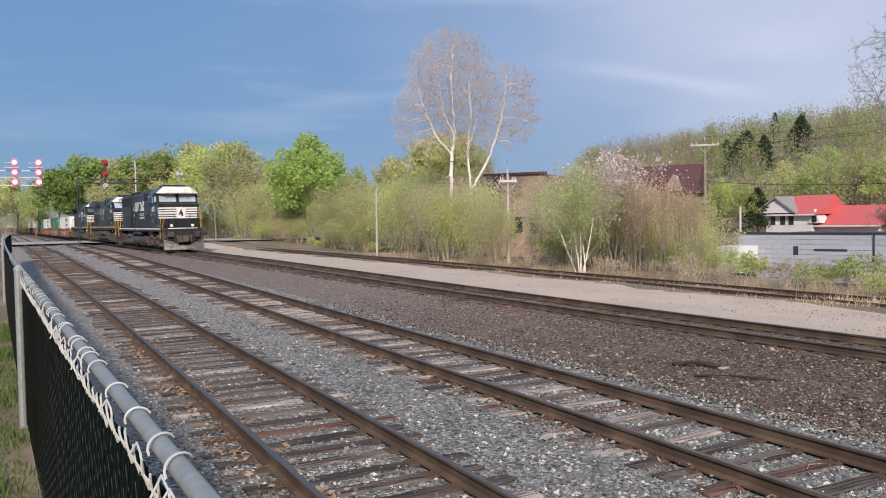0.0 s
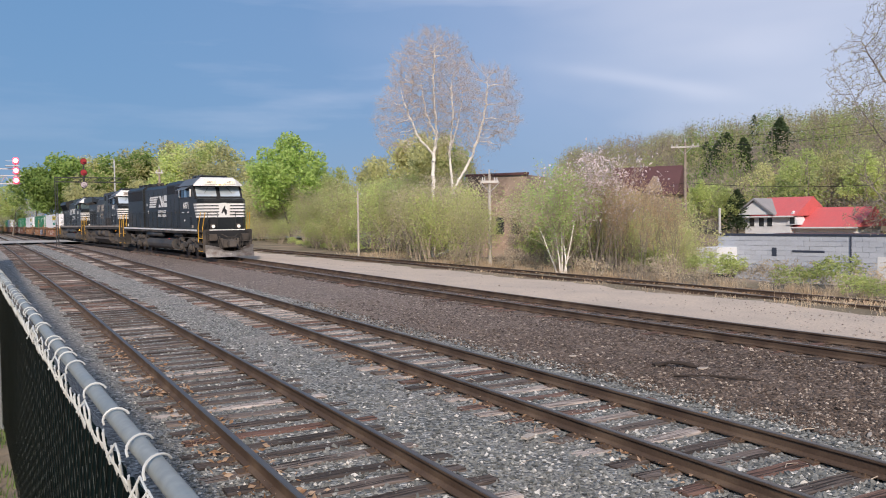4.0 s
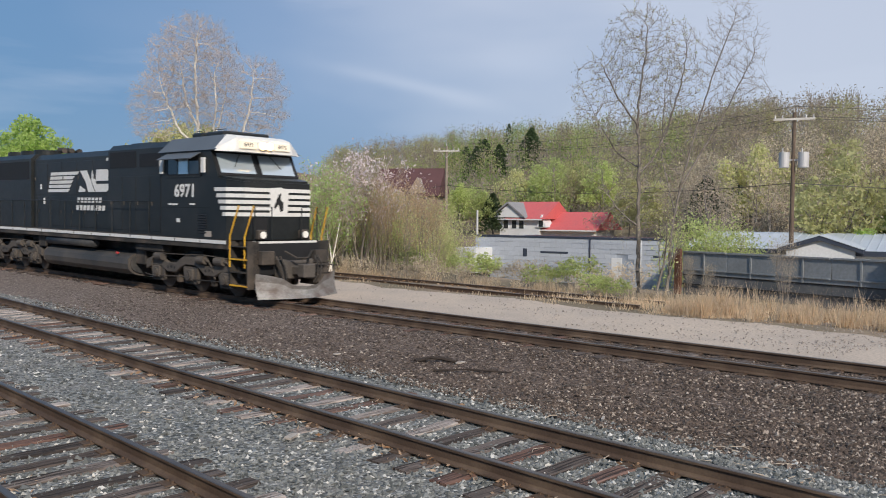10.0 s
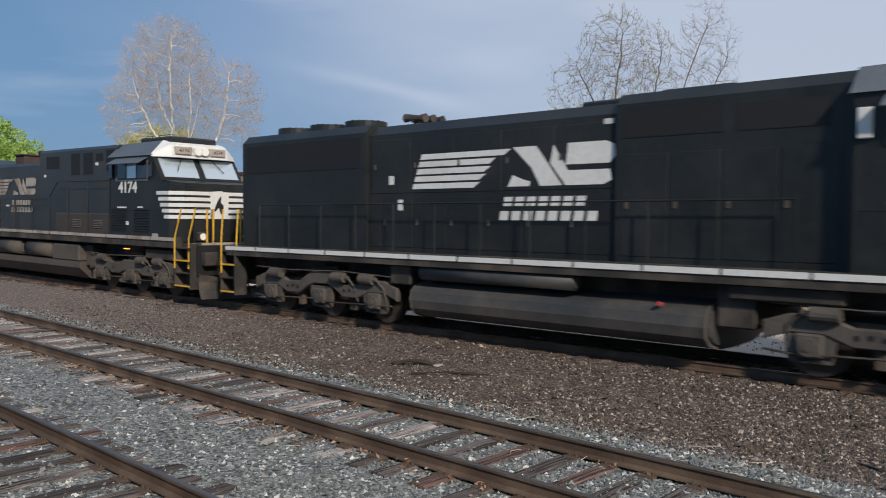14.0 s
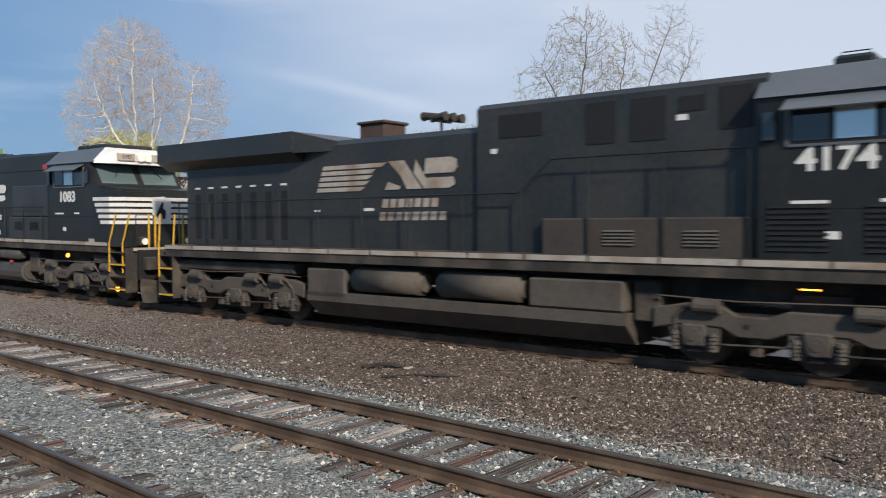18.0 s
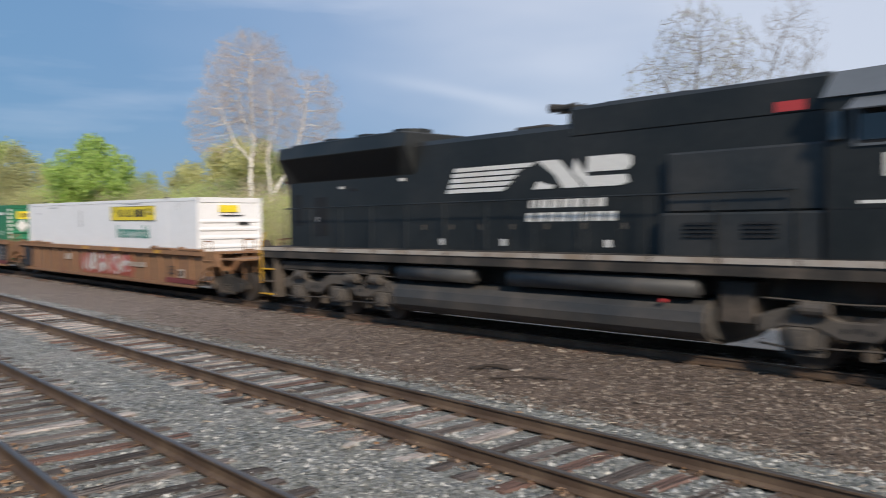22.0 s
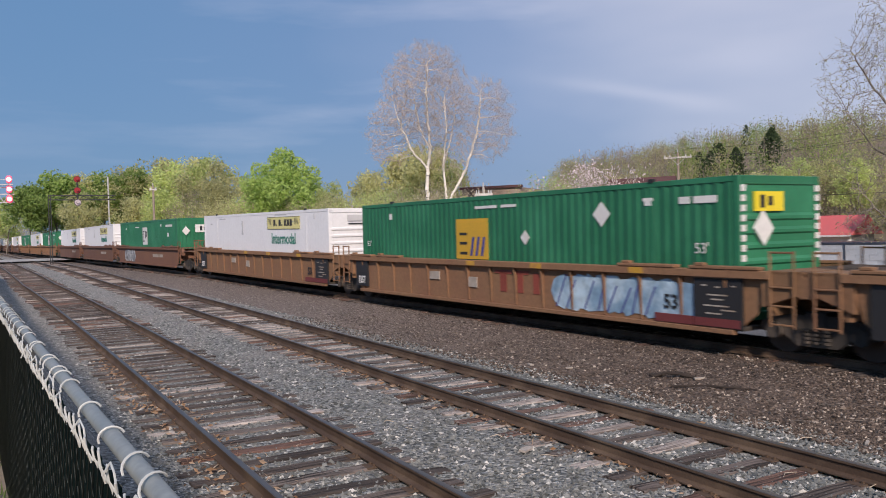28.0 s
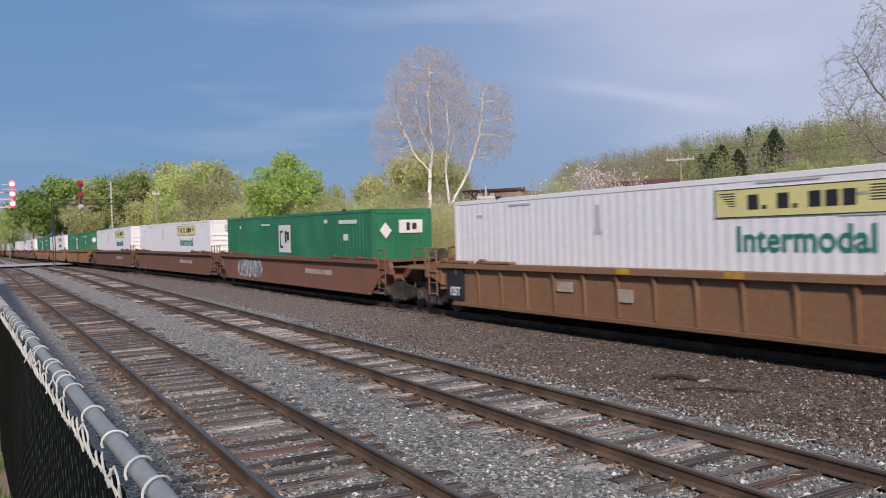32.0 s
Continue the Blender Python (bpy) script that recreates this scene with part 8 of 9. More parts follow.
slat_green = mat("slat_green", (0.0022, 0.008, 0.0075), 0.75, spec=0.05, var=0.3, big=3, fine=30, bump=0.1, rnd=0.3)
FTOP, FBOT = 2.1, 0.93


def fence_x(y):
    return 0.265 - 0.062 * y + 0.0004 * y * max(y, 0)


def build_fence():
    F = empty("chain_link_fence", label="chain-link fence with dark green slats and galvanised top rail", category="fence")
    ys_ = [-1.5 + 1.5 * i for i in range(42)]
    ring = [(math.cos(2 * math.pi * i / 12) * 0.0175, math.sin(2 * math.pi * i / 12) * 0.0175) for i in range(12)]
    v = [(fence_x(y) + c + 0.004, y, FTOP + s) for y in ys_ for c, s in ring]
    f = [(j * 12 + i, j * 12 + (i + 1) % 12, j * 12 + 12 + (i + 1) % 12, j * 12 + 12 + i) for j in range(len(ys_) - 1) for i in range(12)]
    mpart("top_rail", mesh_from("top_rail", v, f, galv, True), F, None, "galvanised steel top rail")
    for y in (0.9 - 3.15, 7.3, 19.6, 28.8, 34.9, 41, 47, 53, 59):
        px = fence_x(y) - 0.045
        p = part("post", tube(bmesh.new(), (px, y, float(land(px - 0.3, y)) - 0.1), (px, y, FTOP + 0.05), 0.032, 12), galv, F, "galvanised steel post")
        bm = tube(bmesh.new(), (px, y, FTOP + 0.05), (px, y, FTOP + 0.09), 0.036, 12, 0.01)
        part("post_cap", bm, galv, p)
    # chain link: dark wires behind, and the pale wire that shows over each slat
    segs, glints = [], []
    y = -1.5
    h = FTOP - 0.06 - FBOT
    while y < 24:
        segs.append(((fence_x(y) - 0.024, y, FTOP - 0.06), (fence_x(y + h * 0.62) - 0.024, y + h * 0.62, FBOT), 0.0014, 0.0014))
        if y < 15:
            for k in range(11):
                z = FTOP - 0.14 - k * 0.095 - (0.047 if int(round(y / 0.062)) % 2 else 0.0)
                glints.append(((fence_x(y) + 0.0035, y - 0.014, z - 0.026), (fence_x(y) + 0.006, y + 0.014, z + 0.022), 0.0012, 0.0012))
                glints.append(((fence_x(y) - 0.0125, y - 0.014, z - 0.026), (fence_x(y) - 0.0145, y + 0.014, z + 0.022), 0.0011, 0.0011))
        y += 0.062
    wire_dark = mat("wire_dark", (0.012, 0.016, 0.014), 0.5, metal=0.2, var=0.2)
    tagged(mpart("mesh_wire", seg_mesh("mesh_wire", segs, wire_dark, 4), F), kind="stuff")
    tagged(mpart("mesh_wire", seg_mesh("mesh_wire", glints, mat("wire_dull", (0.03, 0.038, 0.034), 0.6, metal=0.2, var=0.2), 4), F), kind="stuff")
    # slats woven into the mesh
    me = bpy.data.meshes.new("slat")
    bm = boxes((-0.004, 0.004, -0.027, 0.027, FBOT, FTOP - 0.07))
    bm.to_mesh(me)
    bm.free()
    me.materials.append(slat_green)
    y = -1.2
    n = 0
    while y < 14:
        mpart("slat", me, F, Matrix.Translation((fence_x(y) - 0.005, y, 0.008 * math.sin(n * 1.7))) @ Matrix.Rotation(0.062 + 0.02 * math.sin(n * 2.3), 4, "Z"))
        y += 0.060
        n += 1
    bm = bmesh.new()
    while y < 58:
        x = fence_x(y)
        box(bm, x - 0.009, x - 0.001, y - 0.027, y + 0.027, FBOT, FTOP - 0.07)
        y += 0.060
    tagged(part("slats_far", bm, slat_green, F), kind="stuff")
    # twisted wire ends along the top, and ties looped over the rail
    rng = random.Random(3)
    y = 0.25
    gap = 0.0
    while y < 9.0:
        x = fence_x(y)
        top, low = FTOP - 0.012 + rng.uniform(-0.012, 0.01), FTOP - 0.062 + rng.uniform(-0.012, 0.008)
        d = rng.uniform(-0.012, 0.012)
        part("mesh_knuckle", pipe(bmesh.new(), [(x - 0.020, y - 0.016 + d, low), (x - 0.033, y - 0.011 + d, (top + low) / 2), (x - 0.036, y - 0.006, top), (x - 0.034, y + 0.008, top + 0.003), (x - 0.033, y + 0.016 - d, (top + low) / 2), (x - 0.022, y + 0.024 - d, low - 0.012)], 0.0024, 5), wire_pale, F)
        if rng.random() < 0.45:
            q = rng.uniform(0.012, 0.035)
            part("wire_end", pipe(bmesh.new(), [(x - 0.030, y + 0.01, low + 0.01), (x - 0.034, y + 0.03, top + q * 0.5), (x - 0.026 - q * 0.5, y + 0.045 + q, top + q), (x - 0.03 - q, y + 0.075, top + q * rng.uniform(-0.4, 0.8))], 0.0022, 5), wire_pale, F)
        gap -= 1
        if gap <= 0:
            tilt = rng.uniform(0.0, 0.05)
            pts = []
            for i in range(9):
                a = math.pi * (1.12 - 1.0 * i / 8)
                pts.append((x + 0.002 + math.cos(a) * 0.026, y + tilt * i / 8, FTOP + math.sin(a) * 0.023))
            part("wire_tie", pipe(bmesh.new(), pts, 0.0024, 5), wire_pale, F)
            gap = rng.choice((1, 2, 2, 3, 4))
        y += rng.uniform(0.07, 0.115)
    return F


build_fence()
rock_pale = mat("rock_pale", (0.42, 0.41, 0.39), 0.9, var=0.3, big=4, fine=25, bump=0.5, second=(0.30, 0.29, 0.27))


def rock(x, y, s, seed, material=None, z=None, flat=0.7, name="rock", label="pale weathered rock lying in the grass"):
    rng = random.Random(seed)
    bm = bmesh.new()
    bmesh.ops.create_icosphere(bm, subdivisions=2, radius=s)
    for v in bm.verts:
        k = 1 + 0.35 * noise.noise(v.co / s * 1.4 + Vector((seed, 0, 0)))
        v.co = Vector((v.co.x * k, v.co.y * k * 0.8, v.co.z * k * flat))
    me = bpy.data.meshes.new(name)
    bm.to_mesh(me)
    bm.free()
    me.materials.append(material or rock_pale)
    ob = new(name, me)
    ob.matrix_basis = pose(x, y, (float(land(x, y)) if z is None else z) + s * flat * 0.4, 0, 0, rng.uniform(0, 360))
    return tagged(ob, label=label, category="rock")


rock(-0.75, 8.3, 0.16, 1)
rock(-0.95, 8.9, 0.11, 2)
rock(-0.7, 9.6, 0.09, 3)
rock(-0.9, 7.2, 0.07, 4)
brick_red = mat("brick_red", (0.30, 0.10, 0.08), 0.9, var=0.3, big=5, fine=25, bump=0.4)
rock(9.05, 2.6, 0.075, 5, brick_red, label="broken reddish stone on the gravel")


def junk(name, label, bm, material, m):
    me = bpy.data.meshes.new(name)
    bm.to_mesh(me)
    bm.free()
    me.materials.append(material)
    ob = new(name, me)
    ob.matrix_basis = m
    return tagged(ob, label=label, category="debris")


def debris():
    wood_dark = mat("debris_dark", (0.035, 0.026, 0.021), 0.95, var=0.4, big=5, fine=30, bump=0.6)
    wood_pale = mat("debris_pale", (0.42, 0.37, 0.32), 0.95, var=0.3, big=5, fine=30, bump=0.5)
    z = float(land(10.6, 11.3)) + 0.06
    bm = bmesh.new()
    grow_s = [((-0.5, 0, 0.02), (-0.1, 0.05, 0.22)), ((-0.1, 0.05, 0.22), (0.25, 0.0, 0.16)), ((0.25, 0, 0.16), (0.6, -0.12, 0.02)), ((0.1, 0.03, 0.2), (0.5, 0.2, 0.05)), ((-0.2, 0.0, 0.14), (-0.55, 0.22, 0.03))]
    for a, b in grow_s:
        tube(bm, (0.7 * a[0], 0.7 * a[1], 0.35 * a[2]), (0.7 * b[0], 0.7 * b[1], 0.35 * b[2]), 0.04, 7, 0.024)
    junk("fallen_branch", "crooked dark fallen branch on the gravel", bm, wood_dark, pose(10.6, 11.3, z, 0, 0, -40))
    bm = bmesh.new()
    for a, b in (((-0.8, 0, 0.02), (-0.2, 0.06, 0.04)), ((-0.2, 0.06, 0.04), (0.6, -0.04, 0.02)), ((0.1, 0.03, 0.03), (0.35, 0.15, 0.02))):
        tube(bm, a, b, 0.022, 6, 0.012)
    junk("fallen_stick", "long dark stick lying on the gravel", bm, wood_dark, pose(10.45, 10.0, z, 0, 0, -48))
    for i, (x, y, l, w, a, mt) in enumerate(((5.42, 8.3, 0.32, 0.10, 35, wood_pale), (10.9, 10.9, 0.35, 0.06, 10, wood_pale), (9.9, 3.0, 0.5, 0.05, 60, wood_dark), (9.6, 2.2, 0.4, 0.05, 20, wood_dark), (9.3, 14.0, 0.3, 0.08, 70, wood_pale), (9.7, 13.2, 0.22, 0.07, 15, wood_pale), (3.9, 6.9, 0.28, 0.08, 20, wood_pale), (9.3, 6.5, 0.3, 0.04, 30, wood_pale))):
        bm = prism(bmesh.new(), [(-l / 2, -w / 2), (l * 0.3, -w / 2), (l / 2, 0.0), (l * 0.35, w / 2), (-l * 0.4, w * 0.45)], "z", 0, 0.025)
        junk("wood_chip", "split pale piece of old tie wood" if mt is wood_pale else "dark splinter of old tie wood", bm, mt, pose(x, y, float(land(x, y)) + 0.055, 3, 4, a))


debris()

# ---- signals, poles and wires ----
pole_grey = mat("pole_wood", (0.30, 0.25, 0.20), 0.95, var=0.3, big=1.5, fine=18, bump=0.4, second=(0.20, 0.165, 0.13))
pole_brown = mat("pole_brown", (0.13, 0.095, 0.07), 0.95, var=0.3, big=1.5, fine=18, bump=0.4)
signal_black = mat("signal_black", (0.03, 0.03, 0.032), 0.6, var=0.2)
truss_pale = mat("truss_pale", (0.55, 0.54, 0.54), 0.5, metal=0.3, var=0.15)
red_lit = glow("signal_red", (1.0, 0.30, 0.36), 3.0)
# faint emission for the housings: the lamps' red bloom put into the heads
head_bloom = glow("signal_head_bloom", (1.0, 0.13, 0.20), 0.55)


def signal_disc(parent, x, y, z, r, lit):
    t = part("target", tube(bmesh.new(), (x, y, z), (x, y - 0.04, z), r, 20), signal_black, parent)
    part("hood", tube(bmesh.new(), (x, y - 0.04, z), (x, y - 0.3, z), r * 0.4, 14), signal_black, t)
    part("lens", tube(bmesh.new(), (x, y - 0.3, z), (x, y - 0.32, z), r * 0.36, 14), lit, t)


def signals():
    S = empty("signal_bridge", label="dark steel cantilever signal bridge with round signal heads", category="railway signal")
    X, Y = 3.0, 92.0
    for dx, dy in ((0, 0), (0.2, 0), (0, 0.4), (0.2, 0.4)):
        part("upright", boxes((X + dx - 0.035, X + dx + 0.035, Y + dy - 0.035, Y + dy + 0.035, -0.3, 7.4)), signal_black, S)
    for z in (6.9, 7.35):
        for dy in (0, 0.5):
            part("chord", boxes((X, 9.4, Y + dy - 0.04, Y + dy + 0.04, z - 0.04, z + 0.04)), signal_black, S)
    for i in range(9):
        x = X + 0.7 * i
        part("brace", tube(bmesh.new(), (x, Y, 6.9), (x + 0.7, Y, 7.35), 0.03, 5), signal_black, S)
    part("mast", tube(bmesh.new(), (5.72, Y - 0.1, 6.2), (5.72, Y - 0.1, 9.3), 0.07, 8), signal_black, S)
    red_dark = mat("lens_red", (0.35, 0.03, 0.03), 0.3, var=0.1)
    grey_lens = mat("lens_grey", (0.5, 0.42, 0.44), 0.4, var=0.1)
    for z, l in ((9.0, red_dark), (7.85, red_dark), (6.6, grey_lens)):
        signal_disc(S, 5.72, Y - 0.2, z, 0.34, l)
        part("target_face", tube(bmesh.new(), (5.72, Y - 0.245, z), (5.72, Y - 0.25, z), 0.30, 20), l, S)
    G = empty("signal_gantry", label="pale lattice gantry with glowing red signal lamps", category="railway signal")
    Y = 75.0
    for z in (5.9, 6.55, 7.1):
        part("chord", boxes((-16, -0.05, Y - 0.05, Y + 0.05, z - 0.045, z + 0.045)), truss_pale, G)
    for i in range(22):
        x = -0.1 - i * 0.72
        part("brace", tube(bmesh.new(), (x, Y, 5.9), (x - 0.36, Y, 6.55), 0.03, 5), truss_pale, G)
        part("brace", tube(bmesh.new(), (x - 0.36, Y, 6.55), (x - 0.72, Y, 5.9), 0.03, 5), truss_pale, G)
    for x in (-16, -15.2):
        part("upright", boxes((x - 0.1, x + 0.1, Y - 0.1, Y + 0.1, -0.4, 7.2)), truss_pale, G)
    for xs_ in (-2.15, -0.40):
        part("mast", boxes((xs_ - 0.05, xs_ + 0.05, Y - 0.15, Y - 0.05, 5.8, 8.0)), truss_pale, G)
        part("platform", boxes((xs_ - 0.75, xs_ + 0.3, Y - 0.4, Y + 0.2, 7.3, 7.36), (xs_ - 0.75, xs_ + 0.3, Y - 0.4, Y - 0.36, 7.7, 7.74)), truss_pale, G)
        for z in (7.75, 6.95, 6.15):
            # the head itself glows, standing in for bloom round its lamp
            h = part("lamp_head", boxes((xs_ - 0.22, xs_ + 0.22, Y - 0.36, Y - 0.15, z - 0.3, z + 0.3), bevel=0.1), head_bloom, G, "signal head glowing red to stand for lamp bloom")
            part("lamp", tube(bmesh.new(), (xs_, Y - 0.36, z), (xs_, Y - 0.40, z), 0.19, 16), red_lit, h)


signals()


def utility_pole(x, y, z0, z1, face, arm=2.4, cans=0, wood=None, brace=True, label="weathered wooden utility pole with a crossarm", r=0.17):
    P = empty("utility_pole", label=label, category="utility pole", group="utility poles")
    part("pole", tube(bmesh.new(), (x, y, z0), (x + 0.02, y, z1), r, 10, r * 0.65), wood or pole_grey, P)
    M = Matrix.Translation((x, y, z1 - 0.45)) @ Matrix.Rotation(radians(face), 4, "Z")
    if arm:
        part("crossarm", boxes((-arm / 2, arm / 2, -0.19, -0.09, -0.07, 0.07)), mat("arm_pale", (0.55, 0.52, 0.48), 0.85, var=0.2), P).matrix_basis = M
        for u in (-arm / 2 + 0.1, -arm * 0.28, arm * 0.28, arm / 2 - 0.1):
            part("insulator", tube(bmesh.new(), (u, -0.14, 0.07), (u, -0.14, 0.27), 0.05, 8, 0.03), truss_pale, P).matrix_basis = M
        if brace:
            bm = tube(bmesh.new(), (-0.6, -0.16, -0.05), (0, -0.16, -0.65), 0.02, 5)
            tube(bm, (0.6, -0.16, -0.05), (0, -0.16, -0.65), 0.02, 5)
            part("brace", bm, truss_pale, P).matrix_basis = M
        part("top_pin", tube(bmesh.new(), (0, 0, 0.4), (0, 0, 0.75), 0.04, 8), truss_pale, P).matrix_basis = M
    for i in range(cans):
        u = (-0.55, 0.62)[i % 2]
        Mc = Matrix.Translation((x, y, z1 - 3.1)) @ Matrix.Rotation(radians(face), 4, "Z")
        can = part("transformer", tube(bmesh.new(), (u, -0.2, -0.5), (u, -0.2, 0.5), 0.33, 18), truss_pale, P, "pale grey transformer can")
        can.matrix_basis = Mc
        b = part("bushing", tube(bmesh.new(), (u - 0.1, -0.2, 0.5), (u - 0.1, -0.2, 0.78), 0.05, 8), truss_pale, can)
        part("bracket", boxes((-0.1, abs(u), -0.1, 0.0, -0.05, 0.05)) if u > 0 else boxes((u, 0.1, -0.1, 0.0, -0.05, 0.05)), truss_pale, P).matrix_basis = Mc
    return P


p1 = polar(43.9, 75)
p2 = polar(66.9, 58)
utility_pole(*p1, -3.2, 9.0, -44)
utility_pole(*p2, -3.2, 9.5, -66, 2.5, 2, pole_brown, False, "dark utility pole with crossarm and two transformer cans")
utility_pole(*polar(8.15, 95), -0.4, 8.5, -8, 0.8, 0, None, False, "pale wooden pole with a short crossarm")
utility_pole(*polar(30.6, 50), -0.4, 5.2, -20, 1.1, 0, mat("pole_pale", (0.45, 0.41, 0.36), 0.9, var=0.25), True, "short pale pole with a bracket arm", 0.12)
utility_pole(*polar(21.35, 66), -0.4, 3.3 + 1.6, 0, 0, 0, mat("pole_pale", (0.33, 0.28, 0.22)), False, "short bare pale pole in the scrub", 0.10)
utility_pole(*polar(46.1, 84), -2.8, 3.2, 0, 0, 0, truss_pale, False, "short white post behind the grey building")
P5 = empty("signal_mast", label="thin white mast beyond the tracks", category="mast")
part("mast", tube(bmesh.new(), (*polar(5.4, 150), -0.3), (*polar(5.4, 150), 13.5), 0.12, 8), truss_pale, P5)


def wire(a, b, sag, r=0.014, n=10):
    W = empty("power_line", label="thin dark overhead power line between poles", category="power line", group="power lines")
    a, b = Vector(a), Vector(b)
    pts = []
    for i in range(n + 1):
        t = i / n
        p = a.lerp(b, t)
        p.z -= sag * 4 * t * (1 - t)
        pts.append(p[:])
    bm = pipe(bmesh.new(), pts, r, 4)
    part("cable", bm, signal_black, W)


for dz, o in ((9.2, -1.1), (9.2, 1.1), (9.9, 0.0)):
    wire((p2[0] + o * 0.4, p2[1] - o * 0.9, dz), (110 + o, -30, dz + 1.5), 1.0)
    wire((p2[0] + o * 0.4, p2[1] - o * 0.9, dz), (p1[0] + o * 0.7, p1[1] - o * 0.7, dz - 0.6), 0.8)
wire((p2[0], p2[1], 4.9), (p1[0], p1[1], 5.4), 0.7, 0.025)
wire((p2[0], p2[1], 4.9), (100, -20, 5.5), 1.0, 0.025)
wire((p1[0], p1[1], 5.4), (75, 120, 6.0), 1.0, 0.02)

# ---- buildings ----
block_blue = mat("block_wall", (0.42, 0.455, 0.51), 0.85, var=0.22, big=0.5, fine=8, bump=0.2, second=(0.21, 0.245, 0.30))
wall_white = mat("wall_white", (0.66, 0.67, 0.68), 0.8, var=0.12, big=0.6, fine=8, second=(0.55, 0.56, 0.57))
trim_dark = mat("trim_dark", (0.035, 0.045, 0.07), 0.6, var=0.2)
roof_pale = mat("roof_pale", (0.55, 0.60, 0.66), 0.5, metal=0.2, var=0.15, big=0.5, fine=8)
roof_red = mat("roof_red", (0.60, 0.12, 0.12), 0.7, var=0.25, big=0.6, fine=10, bump=0.2, second=(0.48, 0.11, 0.11))
roof_dark = mat("roof_maroon", (0.10, 0.045, 0.045), 0.8, var=0.25)
pane_dark = glassmat("pane_dark", (0.03, 0.035, 0.04), 0.1)
brick_old = mat("brick_old", (0.34, 0.265, 0.21), 0.9, var=0.3, big=0.8, fine=14, bump=0.4, second=(0.21, 0.155, 0.125))
panel_grey = mat("panel_grey", (0.27, 0.29, 0.305), 0.75, metal=0.2, var=0.25, big=0.7, fine=10, bump=0.15, second=(0.21, 0.225, 0.235))
panel_low = mat("panel_lowgrey", (0.115, 0.12, 0.125), 0.85, var=0.3, big=0.7, fine=10, bump=0.2, second=(0.16, 0.16, 0.16))
rust_post = mat("rust_post", (0.14, 0.065, 0.042), 0.85, metal=0.2, var=0.3, big=2, fine=18, bump=0.3)


def face_frame(az0, d0, az1, d1):
    """A matrix whose x runs along a wall from one bearing to the other, seen from the line; y goes away from it."""
    a, b = Vector((*polar(az0, d0), 0)), Vector((*polar(az1, d1), 0))
    u = (b - a).normalized()
    n = Vector((-u.y, u.x, 0))
    if n.dot(a) < 0:
        n = -n
    M = Matrix(((u.x, n.x, 0, a.x), (u.y, n.y, 0, a.y), (0, 0, 1, 0), (0, 0, 0, 1)))
    return M, (b - a).length


def grey_building():
    M, L = face_frame(46.0, 74, 60.6, 66)
    B = empty("block_building", M, label="long low blue-grey block building with a flat roof", category="building")
    top0, base = 0.98, -3.6
    # courses of blocks with recessed joints
    part("wall_core", boxes((0, L, 0.02, 0.3, base, 0.75), (0, 0.3, 0.3, 12, base, 0.75), (L - 0.3, L, 0.3, 12, base, 0.75)), block_blue, B)
    me = bpy.data.meshes.new("block")
    bm = boxes((0.01, 0.99, 0.0, 0.05, 0.012, 0.388))
    bm.to_mesh(me)
    bm.free()
    me.materials.append(mat("block_face", (0.44, 0.475, 0.53), 0.85, var=0.16, big=0.6, fine=9, bump=0.25, rnd=0.05))
    for j in range(9):
        for i in range(int(L)):
            if 13.0 < i + 0.5 * (j % 2) < 14.2 and j < 6 or (i + 1.0 > L - 0.6):
                continue
            mpart("block", me, B, Matrix.Translation((i + 0.5 * (j % 2), -0.03, -2.85 + 0.4 * j)))
    part("parapet", boxes((-0.1, L + 0.1, -0.08, 0.35, 0.75, 0.92)), trim_dark, B)
    part("roof", boxes((0, L, 0.3, 12, 0.6, 0.72)), roof_dark, B)
    d = part("door", boxes((13.1, 14.0, -0.05, 0.02, -2.85, -0.75), bevel=0.01), wall_white, B, "white door")
    part("door_handle", tube(bmesh.new(), (13.85, -0.07, -1.8), (13.85, -0.11, -1.8), 0.04, 8), trim_dark, d)
    for x0, x1, z0, z1 in ((6.6, 9.2, -0.55, -0.38), (4.9, 5.3, -0.9, -0.2), (16.6, 18.0, -0.6, -0.5)):
        part("vent_slot", boxes((x0, x1, -0.06, 0.0, z0, z1)), trim_dark, B)
    part("downpipe", tube(bmesh.new(), (15.6, -0.08, -2.9), (15.6, -0.08, 0.75), 0.05, 8), wall_white, B)
    part("downpipe", tube(bmesh.new(), (11.2, -0.08, -2.9), (11.2, -0.08, 0.75), 0.06, 8), trim_dark, B)
    part("wall_panel", boxes((L - 1.0, L + 0.05, -0.14, -0.06, base, 0.6)), wall_white, B, "pale wall panel at the corner")


